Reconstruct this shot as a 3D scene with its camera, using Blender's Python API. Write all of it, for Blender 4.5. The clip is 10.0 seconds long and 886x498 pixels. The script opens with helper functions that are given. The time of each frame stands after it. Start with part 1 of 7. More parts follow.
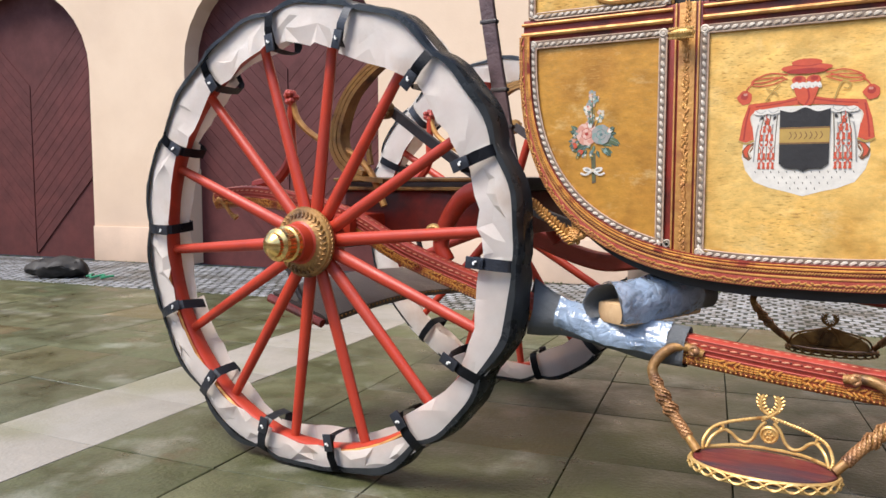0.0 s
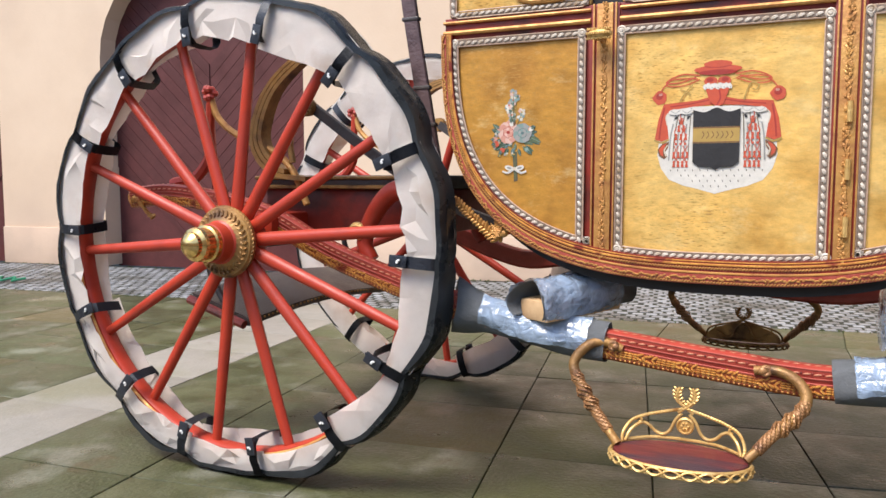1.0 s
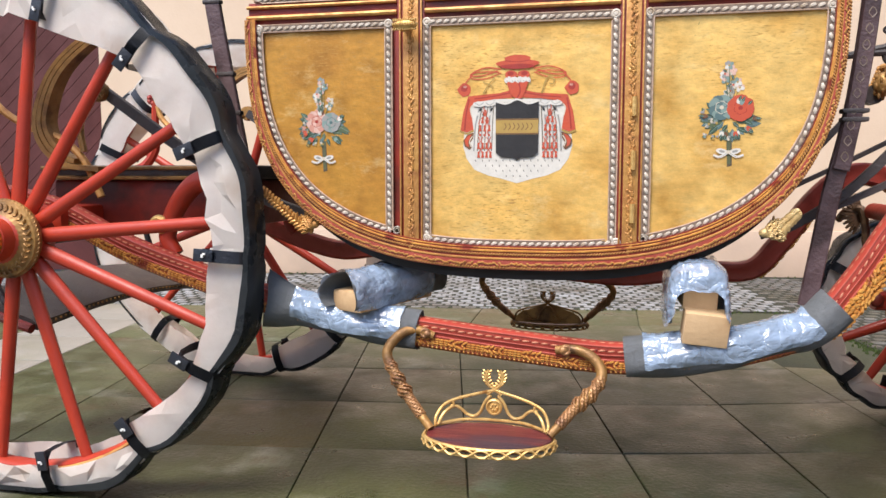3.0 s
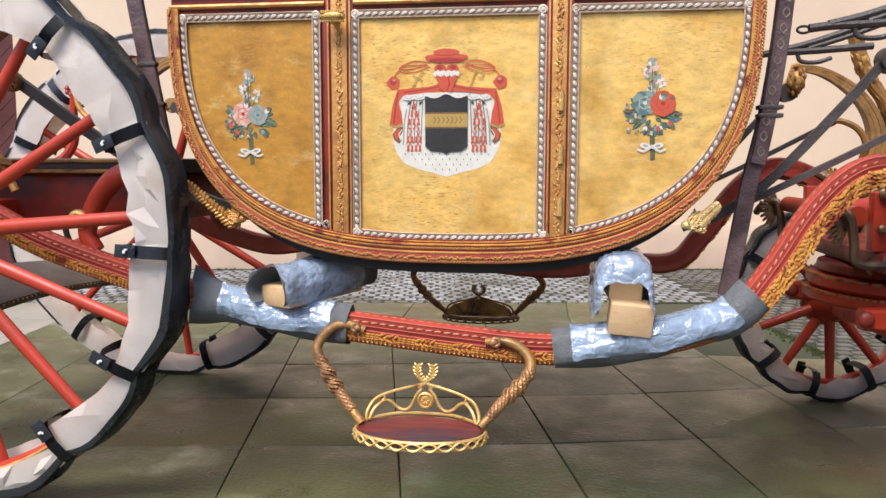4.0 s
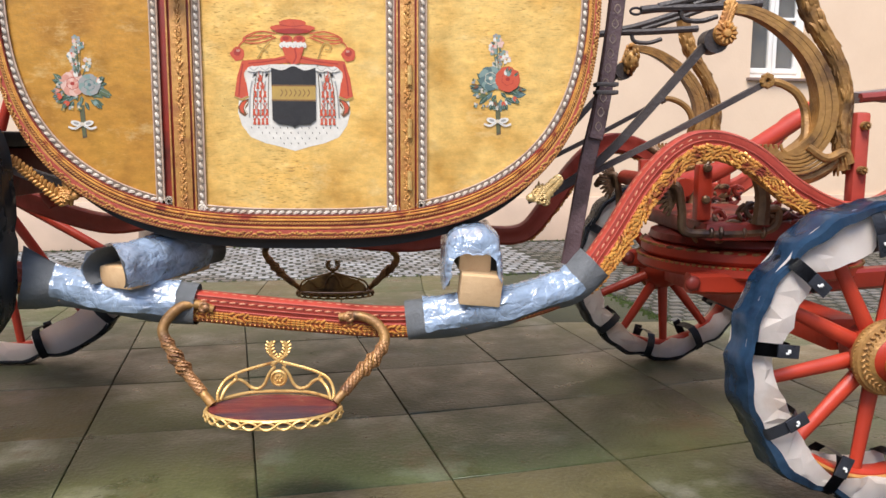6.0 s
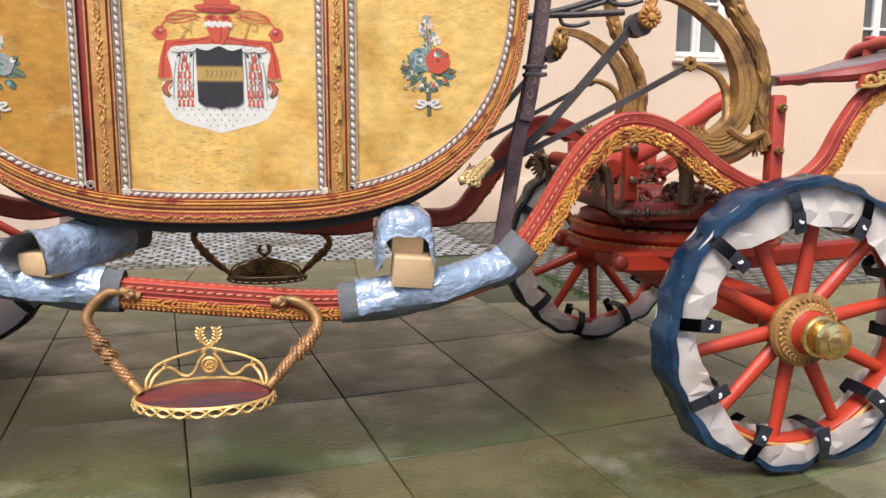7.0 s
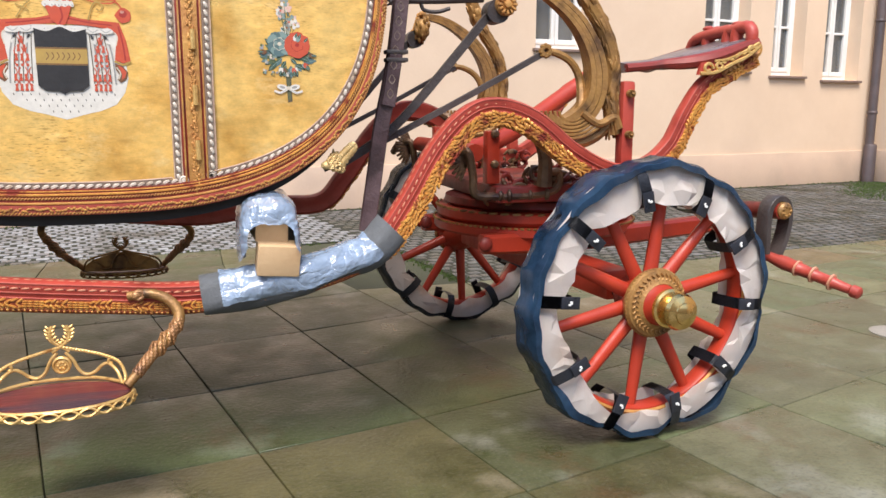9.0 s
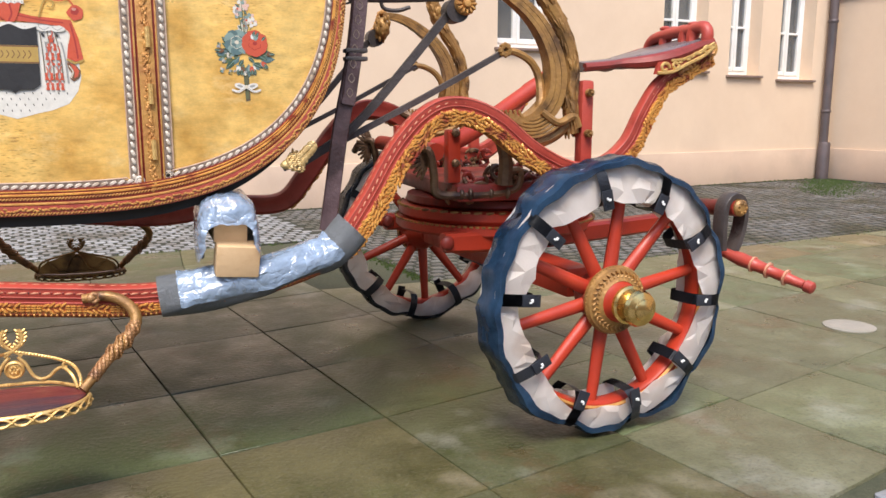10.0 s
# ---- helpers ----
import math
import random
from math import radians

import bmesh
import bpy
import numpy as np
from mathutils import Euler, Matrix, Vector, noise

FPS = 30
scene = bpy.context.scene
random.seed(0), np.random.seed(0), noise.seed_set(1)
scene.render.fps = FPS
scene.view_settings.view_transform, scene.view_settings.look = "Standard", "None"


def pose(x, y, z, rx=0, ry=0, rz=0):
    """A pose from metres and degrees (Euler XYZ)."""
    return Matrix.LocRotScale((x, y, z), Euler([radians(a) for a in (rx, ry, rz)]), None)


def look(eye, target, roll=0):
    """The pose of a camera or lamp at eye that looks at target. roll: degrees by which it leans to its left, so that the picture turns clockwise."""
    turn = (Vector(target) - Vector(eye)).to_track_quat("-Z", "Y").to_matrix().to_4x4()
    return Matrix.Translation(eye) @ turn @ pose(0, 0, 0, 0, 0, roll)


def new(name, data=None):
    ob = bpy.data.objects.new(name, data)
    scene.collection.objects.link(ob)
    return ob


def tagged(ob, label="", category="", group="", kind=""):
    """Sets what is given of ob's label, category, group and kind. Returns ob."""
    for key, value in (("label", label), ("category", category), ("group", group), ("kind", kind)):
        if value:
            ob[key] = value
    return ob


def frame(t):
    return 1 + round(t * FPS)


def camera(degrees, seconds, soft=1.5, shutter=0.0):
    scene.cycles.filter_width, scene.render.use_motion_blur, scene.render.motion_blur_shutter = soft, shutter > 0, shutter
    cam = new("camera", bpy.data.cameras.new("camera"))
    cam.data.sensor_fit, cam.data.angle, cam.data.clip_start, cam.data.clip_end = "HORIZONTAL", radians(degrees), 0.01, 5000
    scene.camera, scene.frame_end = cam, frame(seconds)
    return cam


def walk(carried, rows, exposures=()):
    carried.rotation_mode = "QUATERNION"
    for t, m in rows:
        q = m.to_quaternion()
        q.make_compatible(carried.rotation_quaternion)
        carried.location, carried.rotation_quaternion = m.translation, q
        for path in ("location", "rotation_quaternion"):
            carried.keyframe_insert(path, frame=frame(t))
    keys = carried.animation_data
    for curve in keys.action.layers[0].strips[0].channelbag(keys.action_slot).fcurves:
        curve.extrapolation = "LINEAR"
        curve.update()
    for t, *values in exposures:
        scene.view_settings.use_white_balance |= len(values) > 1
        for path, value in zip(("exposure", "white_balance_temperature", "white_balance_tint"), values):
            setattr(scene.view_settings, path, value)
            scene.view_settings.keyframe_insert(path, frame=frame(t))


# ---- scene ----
cam = camera(58.4, 10.0)

PATH = [
    (0, (-0.026, -0.085, 1.024), (-1.064, 1.616, 0.851), -0.0),
    (0.5, (-0.02, -0.075, 1.024), (-0.982, 1.669, 0.849), 0.0),
    (1, (-0.015, -0.068, 1.023), (-0.897, 1.719, 0.846), 0.0),
    (1.5, (-0.01, -0.061, 1.023), (-0.802, 1.766, 0.843), 0.1),
    (2, (-0.005, -0.056, 1.022), (-0.672, 1.821, 0.84), 0.1),
    (2.5, (-0.001, -0.052, 1.021), (-0.555, 1.86, 0.831), 0.0),
    (4, (0.01, -0.047, 1.018), (-0.279, 1.921, 0.805), 0.1),
    (4.5, (0.013, -0.047, 1.017), (-0.2, 1.929, 0.796), 0.1),
    (5, (0.016, -0.048, 1.016), (-0.097, 1.935, 0.778), 0.1),
    (5.5, (0.019, -0.049, 1.015), (0.005, 1.935, 0.761), 0.2),
    (7, (0.028, -0.055, 1.013), (0.264, 1.906, 0.698), 0.2),
    (7.5, (0.031, -0.057, 1.012), (0.358, 1.888, 0.681), 0.2),
    (8, (0.034, -0.06, 1.012), (0.446, 1.868, 0.672), 0.2),
    (8.5, (0.038, -0.062, 1.011), (0.522, 1.847, 0.667), 0.2),
    (9, (0.042, -0.065, 1.011), (0.592, 1.826, 0.663), 0.1),
    (9.5, (0.046, -0.067, 1.011), (0.652, 1.807, 0.661), 0.1),
    (10, (0.051, -0.068, 1.012), (0.686, 1.795, 0.661), 0.1),
]
walk(cam, [(t, look(eye, target, roll)) for t, eye, target, roll in PATH])


# ---------------------------------------------------------------- world and light
def make_world():
    w = bpy.data.worlds.new("sky")
    scene.world = w
    w.use_nodes = True
    nt = w.node_tree
    sky = nt.nodes.new("ShaderNodeTexSky")
    sky.sky_type, sky.sun_disc = "NISHITA", False
    sky.sun_elevation, sky.sun_rotation = radians(57), radians(205)
    nt.links.new(sky.outputs[0], nt.nodes["Background"].inputs[0])
    nt.nodes["Background"].inputs[1].default_value = 0.135
    sun = new("sun", bpy.data.lights.new("sun", "SUN"))
    sun.data.energy, sun.data.angle, sun.data.color = 2.1, radians(28), (1.0, 0.93, 0.84)
    sun.matrix_world = look((-3, -5.5, 11.5), (0, 1, 0))


make_world()
scene.view_settings.exposure = 1.4


# ---------------------------------------------------------------- materials
def pbr(name, a, b, scale=6.0, rough=0.6, metal=0.0, bump=0.15, fine=60.0, stain=None, stain_scale=1.3, spread=0.15,
        per_object=0.0, coat=0.0, stretch=(1, 1, 1), stain_cut=(0.5, 0.65)):
    """A node material: two colours mixed by coarse noise, a third as stains, fine bump, uneven gloss."""
    m = bpy.data.materials.new(name)
    m.use_nodes = True
    nt = m.node_tree
    N, L = nt.nodes, nt.links
    p = N["Principled BSDF"]
    tc = N.new("ShaderNodeTexCoord")
    mp = N.new("ShaderNodeMapping")
    mp.inputs["Scale"].default_value = stretch
    geo = N.new("ShaderNodeNewGeometry")
    L.new(geo.outputs["Position"], mp.inputs[0])
    n1 = N.new("ShaderNodeTexNoise")
    n1.inputs["Scale"].default_value, n1.inputs["Detail"].default_value, n1.inputs["Roughness"].default_value = scale, 8, 0.65
    L.new(mp.outputs[0], n1.inputs["Vector"])
    ramp = N.new("ShaderNodeMapRange")
    ramp.inputs[1].default_value, ramp.inputs[2].default_value = 0.34, 0.66
    L.new(n1.outputs[0], ramp.inputs[0])
    mix = N.new("ShaderNodeMix")
    mix.data_type = "RGBA"
    mix.inputs[6].default_value, mix.inputs[7].default_value = (*a, 1), (*b, 1)
    L.new(ramp.outputs[0], mix.inputs[0])
    col = mix.outputs[2]
    if stain:
        n3 = N.new("ShaderNodeTexNoise")
        n3.inputs["Scale"].default_value, n3.inputs["Detail"].default_value = stain_scale, 10
        L.new(mp.outputs[0], n3.inputs["Vector"])
        r3 = N.new("ShaderNodeMapRange")
        r3.inputs[1].default_value, r3.inputs[2].default_value = stain_cut
        L.new(n3.outputs[0], r3.inputs[0])
        mx = N.new("ShaderNodeMix")
        mx.data_type = "RGBA"
        mx.inputs[7].default_value = (*stain, 1)
        L.new(r3.outputs[0], mx.inputs[0])
        L.new(col, mx.inputs[6])
        col = mx.outputs[2]
    if per_object:
        oi = N.new("ShaderNodeObjectInfo")
        rr = N.new("ShaderNodeMapRange")
        rr.inputs[3].default_value, rr.inputs[4].default_value = 1 - per_object, 1 + per_object
        L.new(oi.outputs["Random"], rr.inputs[0])
        hs = N.new("ShaderNodeHueSaturation")
        L.new(rr.outputs[0], hs.inputs["Value"])
        L.new(col, hs.inputs["Color"])
        col = hs.outputs[0]
    L.new(col, p.inputs["Base Color"])
    n2 = N.new("ShaderNodeTexNoise")
    n2.inputs["Scale"].default_value, n2.inputs["Detail"].default_value = fine, 6
    L.new(mp.outputs[0], n2.inputs["Vector"])
    rg = N.new("ShaderNodeMapRange")
    rg.inputs[1].default_value, rg.inputs[2].default_value = 0.3, 0.7
    rg.inputs[3].default_value, rg.inputs[4].default_value = max(0.03, rough - spread), min(1, rough + spread)
    L.new(n1.outputs[0], rg.inputs[0])
    L.new(rg.outputs[0], p.inputs["Roughness"])
    bp = N.new("ShaderNodeBump")
    bp.inputs["Strength"].default_value, bp.inputs["Distance"].default_value = bump, 0.01
    L.new(n2.outputs[0], bp.inputs["Height"])
    L.new(bp.outputs[0], p.inputs["Normal"])
    p.inputs["Metallic"].default_value = metal
    p.inputs["Coat Weight"].default_value = coat
    p.inputs["Coat Roughness"].default_value = 0.15
    return m


def slab_stone(name, a=(0.036, 0.041, 0.015), b=(0.092, 0.092, 0.044)):
    """Worn sandstone: each slab its own tint between grey, green and brown, with algae, pale spots, dirt and damp."""
    m = pbr(name, a, b, 4.2, 0.42, bump=0.35, fine=55, stain=(0.205, 0.195, 0.16), stain_scale=3.4, per_object=0.22, spread=0.22, stain_cut=(0.56, 0.76))
    nt = m.node_tree
    N, L = nt.nodes, nt.links
    p = N["Principled BSDF"]
    src = p.inputs["Base Color"].links[0].from_socket
    oi, geo = N.new("ShaderNodeObjectInfo"), N.new("ShaderNodeNewGeometry")
    fold = N.new("ShaderNodeMath")
    fold.operation = "MULTIPLY"
    fold.inputs[1].default_value = 7.31
    L.new(oi.outputs["Random"], fold.inputs[0])
    frac = N.new("ShaderNodeMath")
    frac.operation = "FRACT"
    L.new(fold.outputs[0], frac.inputs[0])
    tint = N.new("ShaderNodeValToRGB")
    e = tint.color_ramp.elements
    e[0].position, e[0].color = 0.0, (0.80, 0.98, 0.80, 1)
    e[1].position, e[1].color = 1.0, (1.22, 0.95, 0.78, 1)
    for pos, c in ((0.35, (0.98, 1.0, 0.95)), (0.65, (1.06, 1.07, 1.0)), (0.82, (1.0, 1.04, 0.82))):
        q = e.new(pos)
        q.color = (*c, 1)
    L.new(frac.outputs[0], tint.inputs[0])
    mul = N.new("ShaderNodeMix")
    mul.data_type, mul.blend_type = "RGBA", "MULTIPLY"
    mul.inputs[0].default_value = 1.0
    L.new(src, mul.inputs[6])
    L.new(tint.outputs[0], mul.inputs[7])
    col = mul.outputs[2]
    for scale, detail, cut, c, most in ((3.4, 10, (0.57, 0.70), (0.085, 0.050, 0.020), 0.75), (1.9, 8, (0.56, 0.72), (0.060, 0.074, 0.018), 0.7), (38, 4, (0.64, 0.74), (0.030, 0.030, 0.020), 0.6), (17, 6, (0.66, 0.76), (0.24, 0.23, 0.19), 0.5), (75, 3, (0.50, 0.72), (0.022, 0.022, 0.013), 0.55), (110, 2, (0.55, 0.75), (0.18, 0.17, 0.13), 0.45)):
        n = N.new("ShaderNodeTexNoise")
        n.inputs["Scale"].default_value, n.inputs["Detail"].default_value, n.inputs["Roughness"].default_value = scale, detail, 0.68
        mp = N.new("ShaderNodeMapping")
        mp.inputs["Location"].default_value = (scale * 3.1, scale, 4.0)
        L.new(geo.outputs["Position"], mp.inputs[0])
        L.new(mp.outputs[0], n.inputs["Vector"])
        r = N.new("ShaderNodeMapRange")
        r.inputs[1].default_value, r.inputs[2].default_value = cut
        r.inputs[4].default_value = most
        L.new(n.outputs[0], r.inputs[0])
        mx = N.new("ShaderNodeMix")
        mx.data_type = "RGBA"
        mx.inputs[7].default_value = (*c, 1)
        L.new(r.outputs[0], mx.inputs[0])
        L.new(col, mx.inputs[6])
        col = mx.outputs[2]
    L.new(col, p.inputs["Base Color"])
    return m


M = {
    "plaster": pbr("plaster", (0.66, 0.50, 0.36), (0.61, 0.455, 0.325), 1.2, 0.9, bump=0.12, fine=45, stain=(0.52, 0.385, 0.285), stain_scale=0.5, stain_cut=(0.55, 0.8)),
    "plinth": pbr("plinth", (0.61, 0.45, 0.33), (0.56, 0.405, 0.30), 1.5, 0.9, bump=0.15, fine=40, stain=(0.40, 0.30, 0.23), stain_scale=0.9, stain_cut=(0.52, 0.78)),
    "gate": pbr("gate_wood", (0.092, 0.018, 0.016), (0.064, 0.012, 0.011), 3, 0.72, bump=0.2, fine=30, per_object=0.08),
    "white": pbr("white_paint", (0.78, 0.77, 0.75), (0.7, 0.69, 0.66), 4, 0.5, bump=0.05),
    "sill": pbr("sill_metal", (0.22, 0.15, 0.12), (0.16, 0.11, 0.09), 4, 0.5, bump=0.1),
    "pipe": pbr("pipe_metal", (0.09, 0.075, 0.075), (0.13, 0.10, 0.10), 5, 0.5, 0.4, bump=0.1),
    "slab": slab_stone("slab_stone"),
    # the slab stone again in lighter colours, for columns past 3.3
    "slab_lighter": slab_stone("lighter_slab_stone", (0.066, 0.066, 0.034), (0.145, 0.138, 0.082)),
    "slab_pale": pbr("slab_pale", (0.30, 0.275, 0.24), (0.24, 0.22, 0.185), 2.2, 0.5, bump=0.3, fine=55, stain=(0.20, 0.19, 0.13), per_object=0.08, spread=0.2),
    "joint": pbr("joint_soil", (0.030, 0.034, 0.015), (0.060, 0.060, 0.032), 14, 0.9, bump=0.6, fine=80),
    "sett_joint": pbr("sett_joint_soil", (0.014, 0.015, 0.010), (0.028, 0.030, 0.016), 18, 0.9, bump=0.5, fine=90),
    "cobble": pbr("cobble_granite", (0.14, 0.147, 0.155), (0.275, 0.285, 0.298), 9, 0.40, bump=0.35, fine=90, stain=(0.075, 0.072, 0.066), stain_scale=2, spread=0.2, per_object=0.24),
    "earth": pbr("earth", (0.030, 0.030, 0.020), (0.055, 0.052, 0.038), 8, 0.9, bump=0.6, fine=70, stain=(0.040, 0.046, 0.022), stain_scale=1.2),
    "moss": pbr("moss", (0.045, 0.085, 0.015), (0.085, 0.11, 0.03), 20, 0.95, bump=0.8, fine=120),
    "red": pbr("red_paint", (0.43, 0.038, 0.014), (0.34, 0.028, 0.011), 7, 0.44, bump=0.08, fine=50, stain=(0.25, 0.022, 0.010), stain_scale=5, stain_cut=(0.58, 0.75)),
    "red_dark": pbr("dark_red_paint", (0.26, 0.026, 0.014), (0.17, 0.018, 0.011), 8, 0.46, bump=0.1, fine=50, stain=(0.07, 0.015, 0.010), stain_scale=7),
    "red_beam": pbr("beam_red", (0.43, 0.064, 0.042), (0.33, 0.043, 0.028), 9, 0.44, bump=0.15, fine=60, stain=(0.22, 0.028, 0.018), stain_scale=8, stain_cut=(0.55, 0.7)),
    "gilt": pbr("gilding", (0.58, 0.305, 0.085), (0.40, 0.175, 0.05), 22, 0.50, 0.30, bump=0.25, fine=90, stain=(0.30, 0.11, 0.04), stain_scale=16, stain_cut=(0.55, 0.75)),
    "gilt_bright": pbr("bright_gilding", (0.74, 0.50, 0.19), (0.54, 0.32, 0.10), 18, 0.42, 0.5, bump=0.25, fine=90, stain=(0.35, 0.16, 0.04), stain_scale=20, stain_cut=(0.58, 0.75)),
    "gilt_red": pbr("reddened_gilding", (0.72, 0.365, 0.085), (0.50, 0.195, 0.042), 30, 0.36, 0.28, bump=0.25, fine=90, stain=(0.24, 0.04, 0.022), stain_scale=22, stain_cut=(0.54, 0.66)),
    "pink_line": pbr("rubbed_red_paint", (0.42, 0.10, 0.07), (0.33, 0.05, 0.036), 20, 0.45, bump=0.15),
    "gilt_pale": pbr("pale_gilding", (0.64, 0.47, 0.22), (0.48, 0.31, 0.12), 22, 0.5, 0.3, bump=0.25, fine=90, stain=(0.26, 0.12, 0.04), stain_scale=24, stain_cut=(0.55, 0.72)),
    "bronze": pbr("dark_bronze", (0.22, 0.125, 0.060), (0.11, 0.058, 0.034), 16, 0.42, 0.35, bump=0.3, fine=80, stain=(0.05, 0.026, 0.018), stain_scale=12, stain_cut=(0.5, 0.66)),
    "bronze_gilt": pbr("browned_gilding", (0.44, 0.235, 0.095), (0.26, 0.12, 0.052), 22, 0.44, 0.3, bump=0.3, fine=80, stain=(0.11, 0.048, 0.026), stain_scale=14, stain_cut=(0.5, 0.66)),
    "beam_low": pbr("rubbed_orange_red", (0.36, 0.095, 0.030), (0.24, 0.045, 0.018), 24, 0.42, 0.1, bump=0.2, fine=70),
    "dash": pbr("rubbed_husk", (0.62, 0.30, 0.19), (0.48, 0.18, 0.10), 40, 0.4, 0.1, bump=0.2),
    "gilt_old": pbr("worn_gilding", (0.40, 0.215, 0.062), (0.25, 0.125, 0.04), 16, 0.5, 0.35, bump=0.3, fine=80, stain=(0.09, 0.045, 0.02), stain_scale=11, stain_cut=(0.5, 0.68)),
    "brass": pbr("brass", (0.82, 0.56, 0.22), (0.62, 0.39, 0.13), 12, 0.22, 1.0, bump=0.08, fine=60, spread=0.1),
    "felt": pbr("felt", (0.88, 0.825, 0.77), (0.80, 0.735, 0.675), 5, 0.88, bump=0.08, fine=60, stain=(0.66, 0.52, 0.41), stain_scale=4.5, stain_cut=(0.58, 0.78)),
    # the lighter tone in both tread sheets stands in for sky sheen
    "tread": pbr("tread_sheet", (0.010, 0.027, 0.060), (0.045, 0.105, 0.195), 7, 0.17, bump=0.2, fine=22, spread=0.12, coat=0.6),
    "tread_black": pbr("black_tread_sheet", (0.016, 0.019, 0.023), (0.058, 0.064, 0.070), 4, 0.28, bump=0.12, fine=30, spread=0.12),
    "strap": pbr("strap_webbing", (0.012, 0.014, 0.020), (0.02, 0.022, 0.03), 10, 0.4, bump=0.2, fine=150),
    "leather": pbr("leather", (0.036, 0.028, 0.026), (0.062, 0.049, 0.045), 8, 0.46, bump=0.3, fine=110),
    "leather_strap": pbr("leather_strap", (0.062, 0.034, 0.035), (0.112, 0.068, 0.070), 14, 0.45, bump=0.3, fine=110, stain=(0.035, 0.018, 0.018), stain_scale=9),
    "black": pbr("black_lacquer", (0.006, 0.0045, 0.004), (0.012, 0.009, 0.007), 8, 0.6, bump=0.1),
    "iron": pbr("iron", (0.035, 0.032, 0.036), (0.07, 0.06, 0.06), 12, 0.4, 0.6, bump=0.15),
    "foam": pbr("grey_foam", (0.23, 0.24, 0.25), (0.18, 0.19, 0.20), 6, 0.85, bump=0.2, fine=100),
    "card": pbr("cardboard", (0.60, 0.41, 0.23), (0.50, 0.32, 0.165), 5, 0.85, bump=0.15, fine=80, stain=(0.36, 0.20, 0.09), stain_scale=5, stain_cut=(0.56, 0.75)),
    "ribbon_pale": pbr("moulding_white", (0.60, 0.53, 0.44), (0.42, 0.35, 0.28), 40, 0.5, bump=0.2, stain=(0.30, 0.21, 0.13), stain_scale=14, stain_cut=(0.55, 0.7)),
    "ribbon_edge": pbr("moulding_edge", (0.52, 0.38, 0.28), (0.36, 0.22, 0.15), 30, 0.5, bump=0.2),
    "curtain": pbr("curtain_cloth", (0.42, 0.38, 0.33), (0.30, 0.27, 0.24), 3, 0.9, bump=0.2),
    "ribbon_base": pbr("moulding_base", (0.26, 0.195, 0.145), (0.13, 0.09, 0.066), 60, 0.5, bump=0.2),
    "leather_top": pbr("worn_board_leather", (0.10, 0.075, 0.075), (0.17, 0.135, 0.135), 7, 0.34, bump=0.25, fine=70, stain=(0.10, 0.045, 0.040), stain_scale=6),
    "step_red": pbr("step_velvet", (0.17, 0.024, 0.022), (0.085, 0.018, 0.022), 12, 0.38, bump=0.3, fine=90, stain=(0.045, 0.026, 0.040), stain_scale=6, stretch=(0.4, 2.5, 1)),
    "dark_inside": pbr("dark_cloth", (0.02, 0.024, 0.035), (0.035, 0.04, 0.055), 5, 0.8, bump=0.2),
}


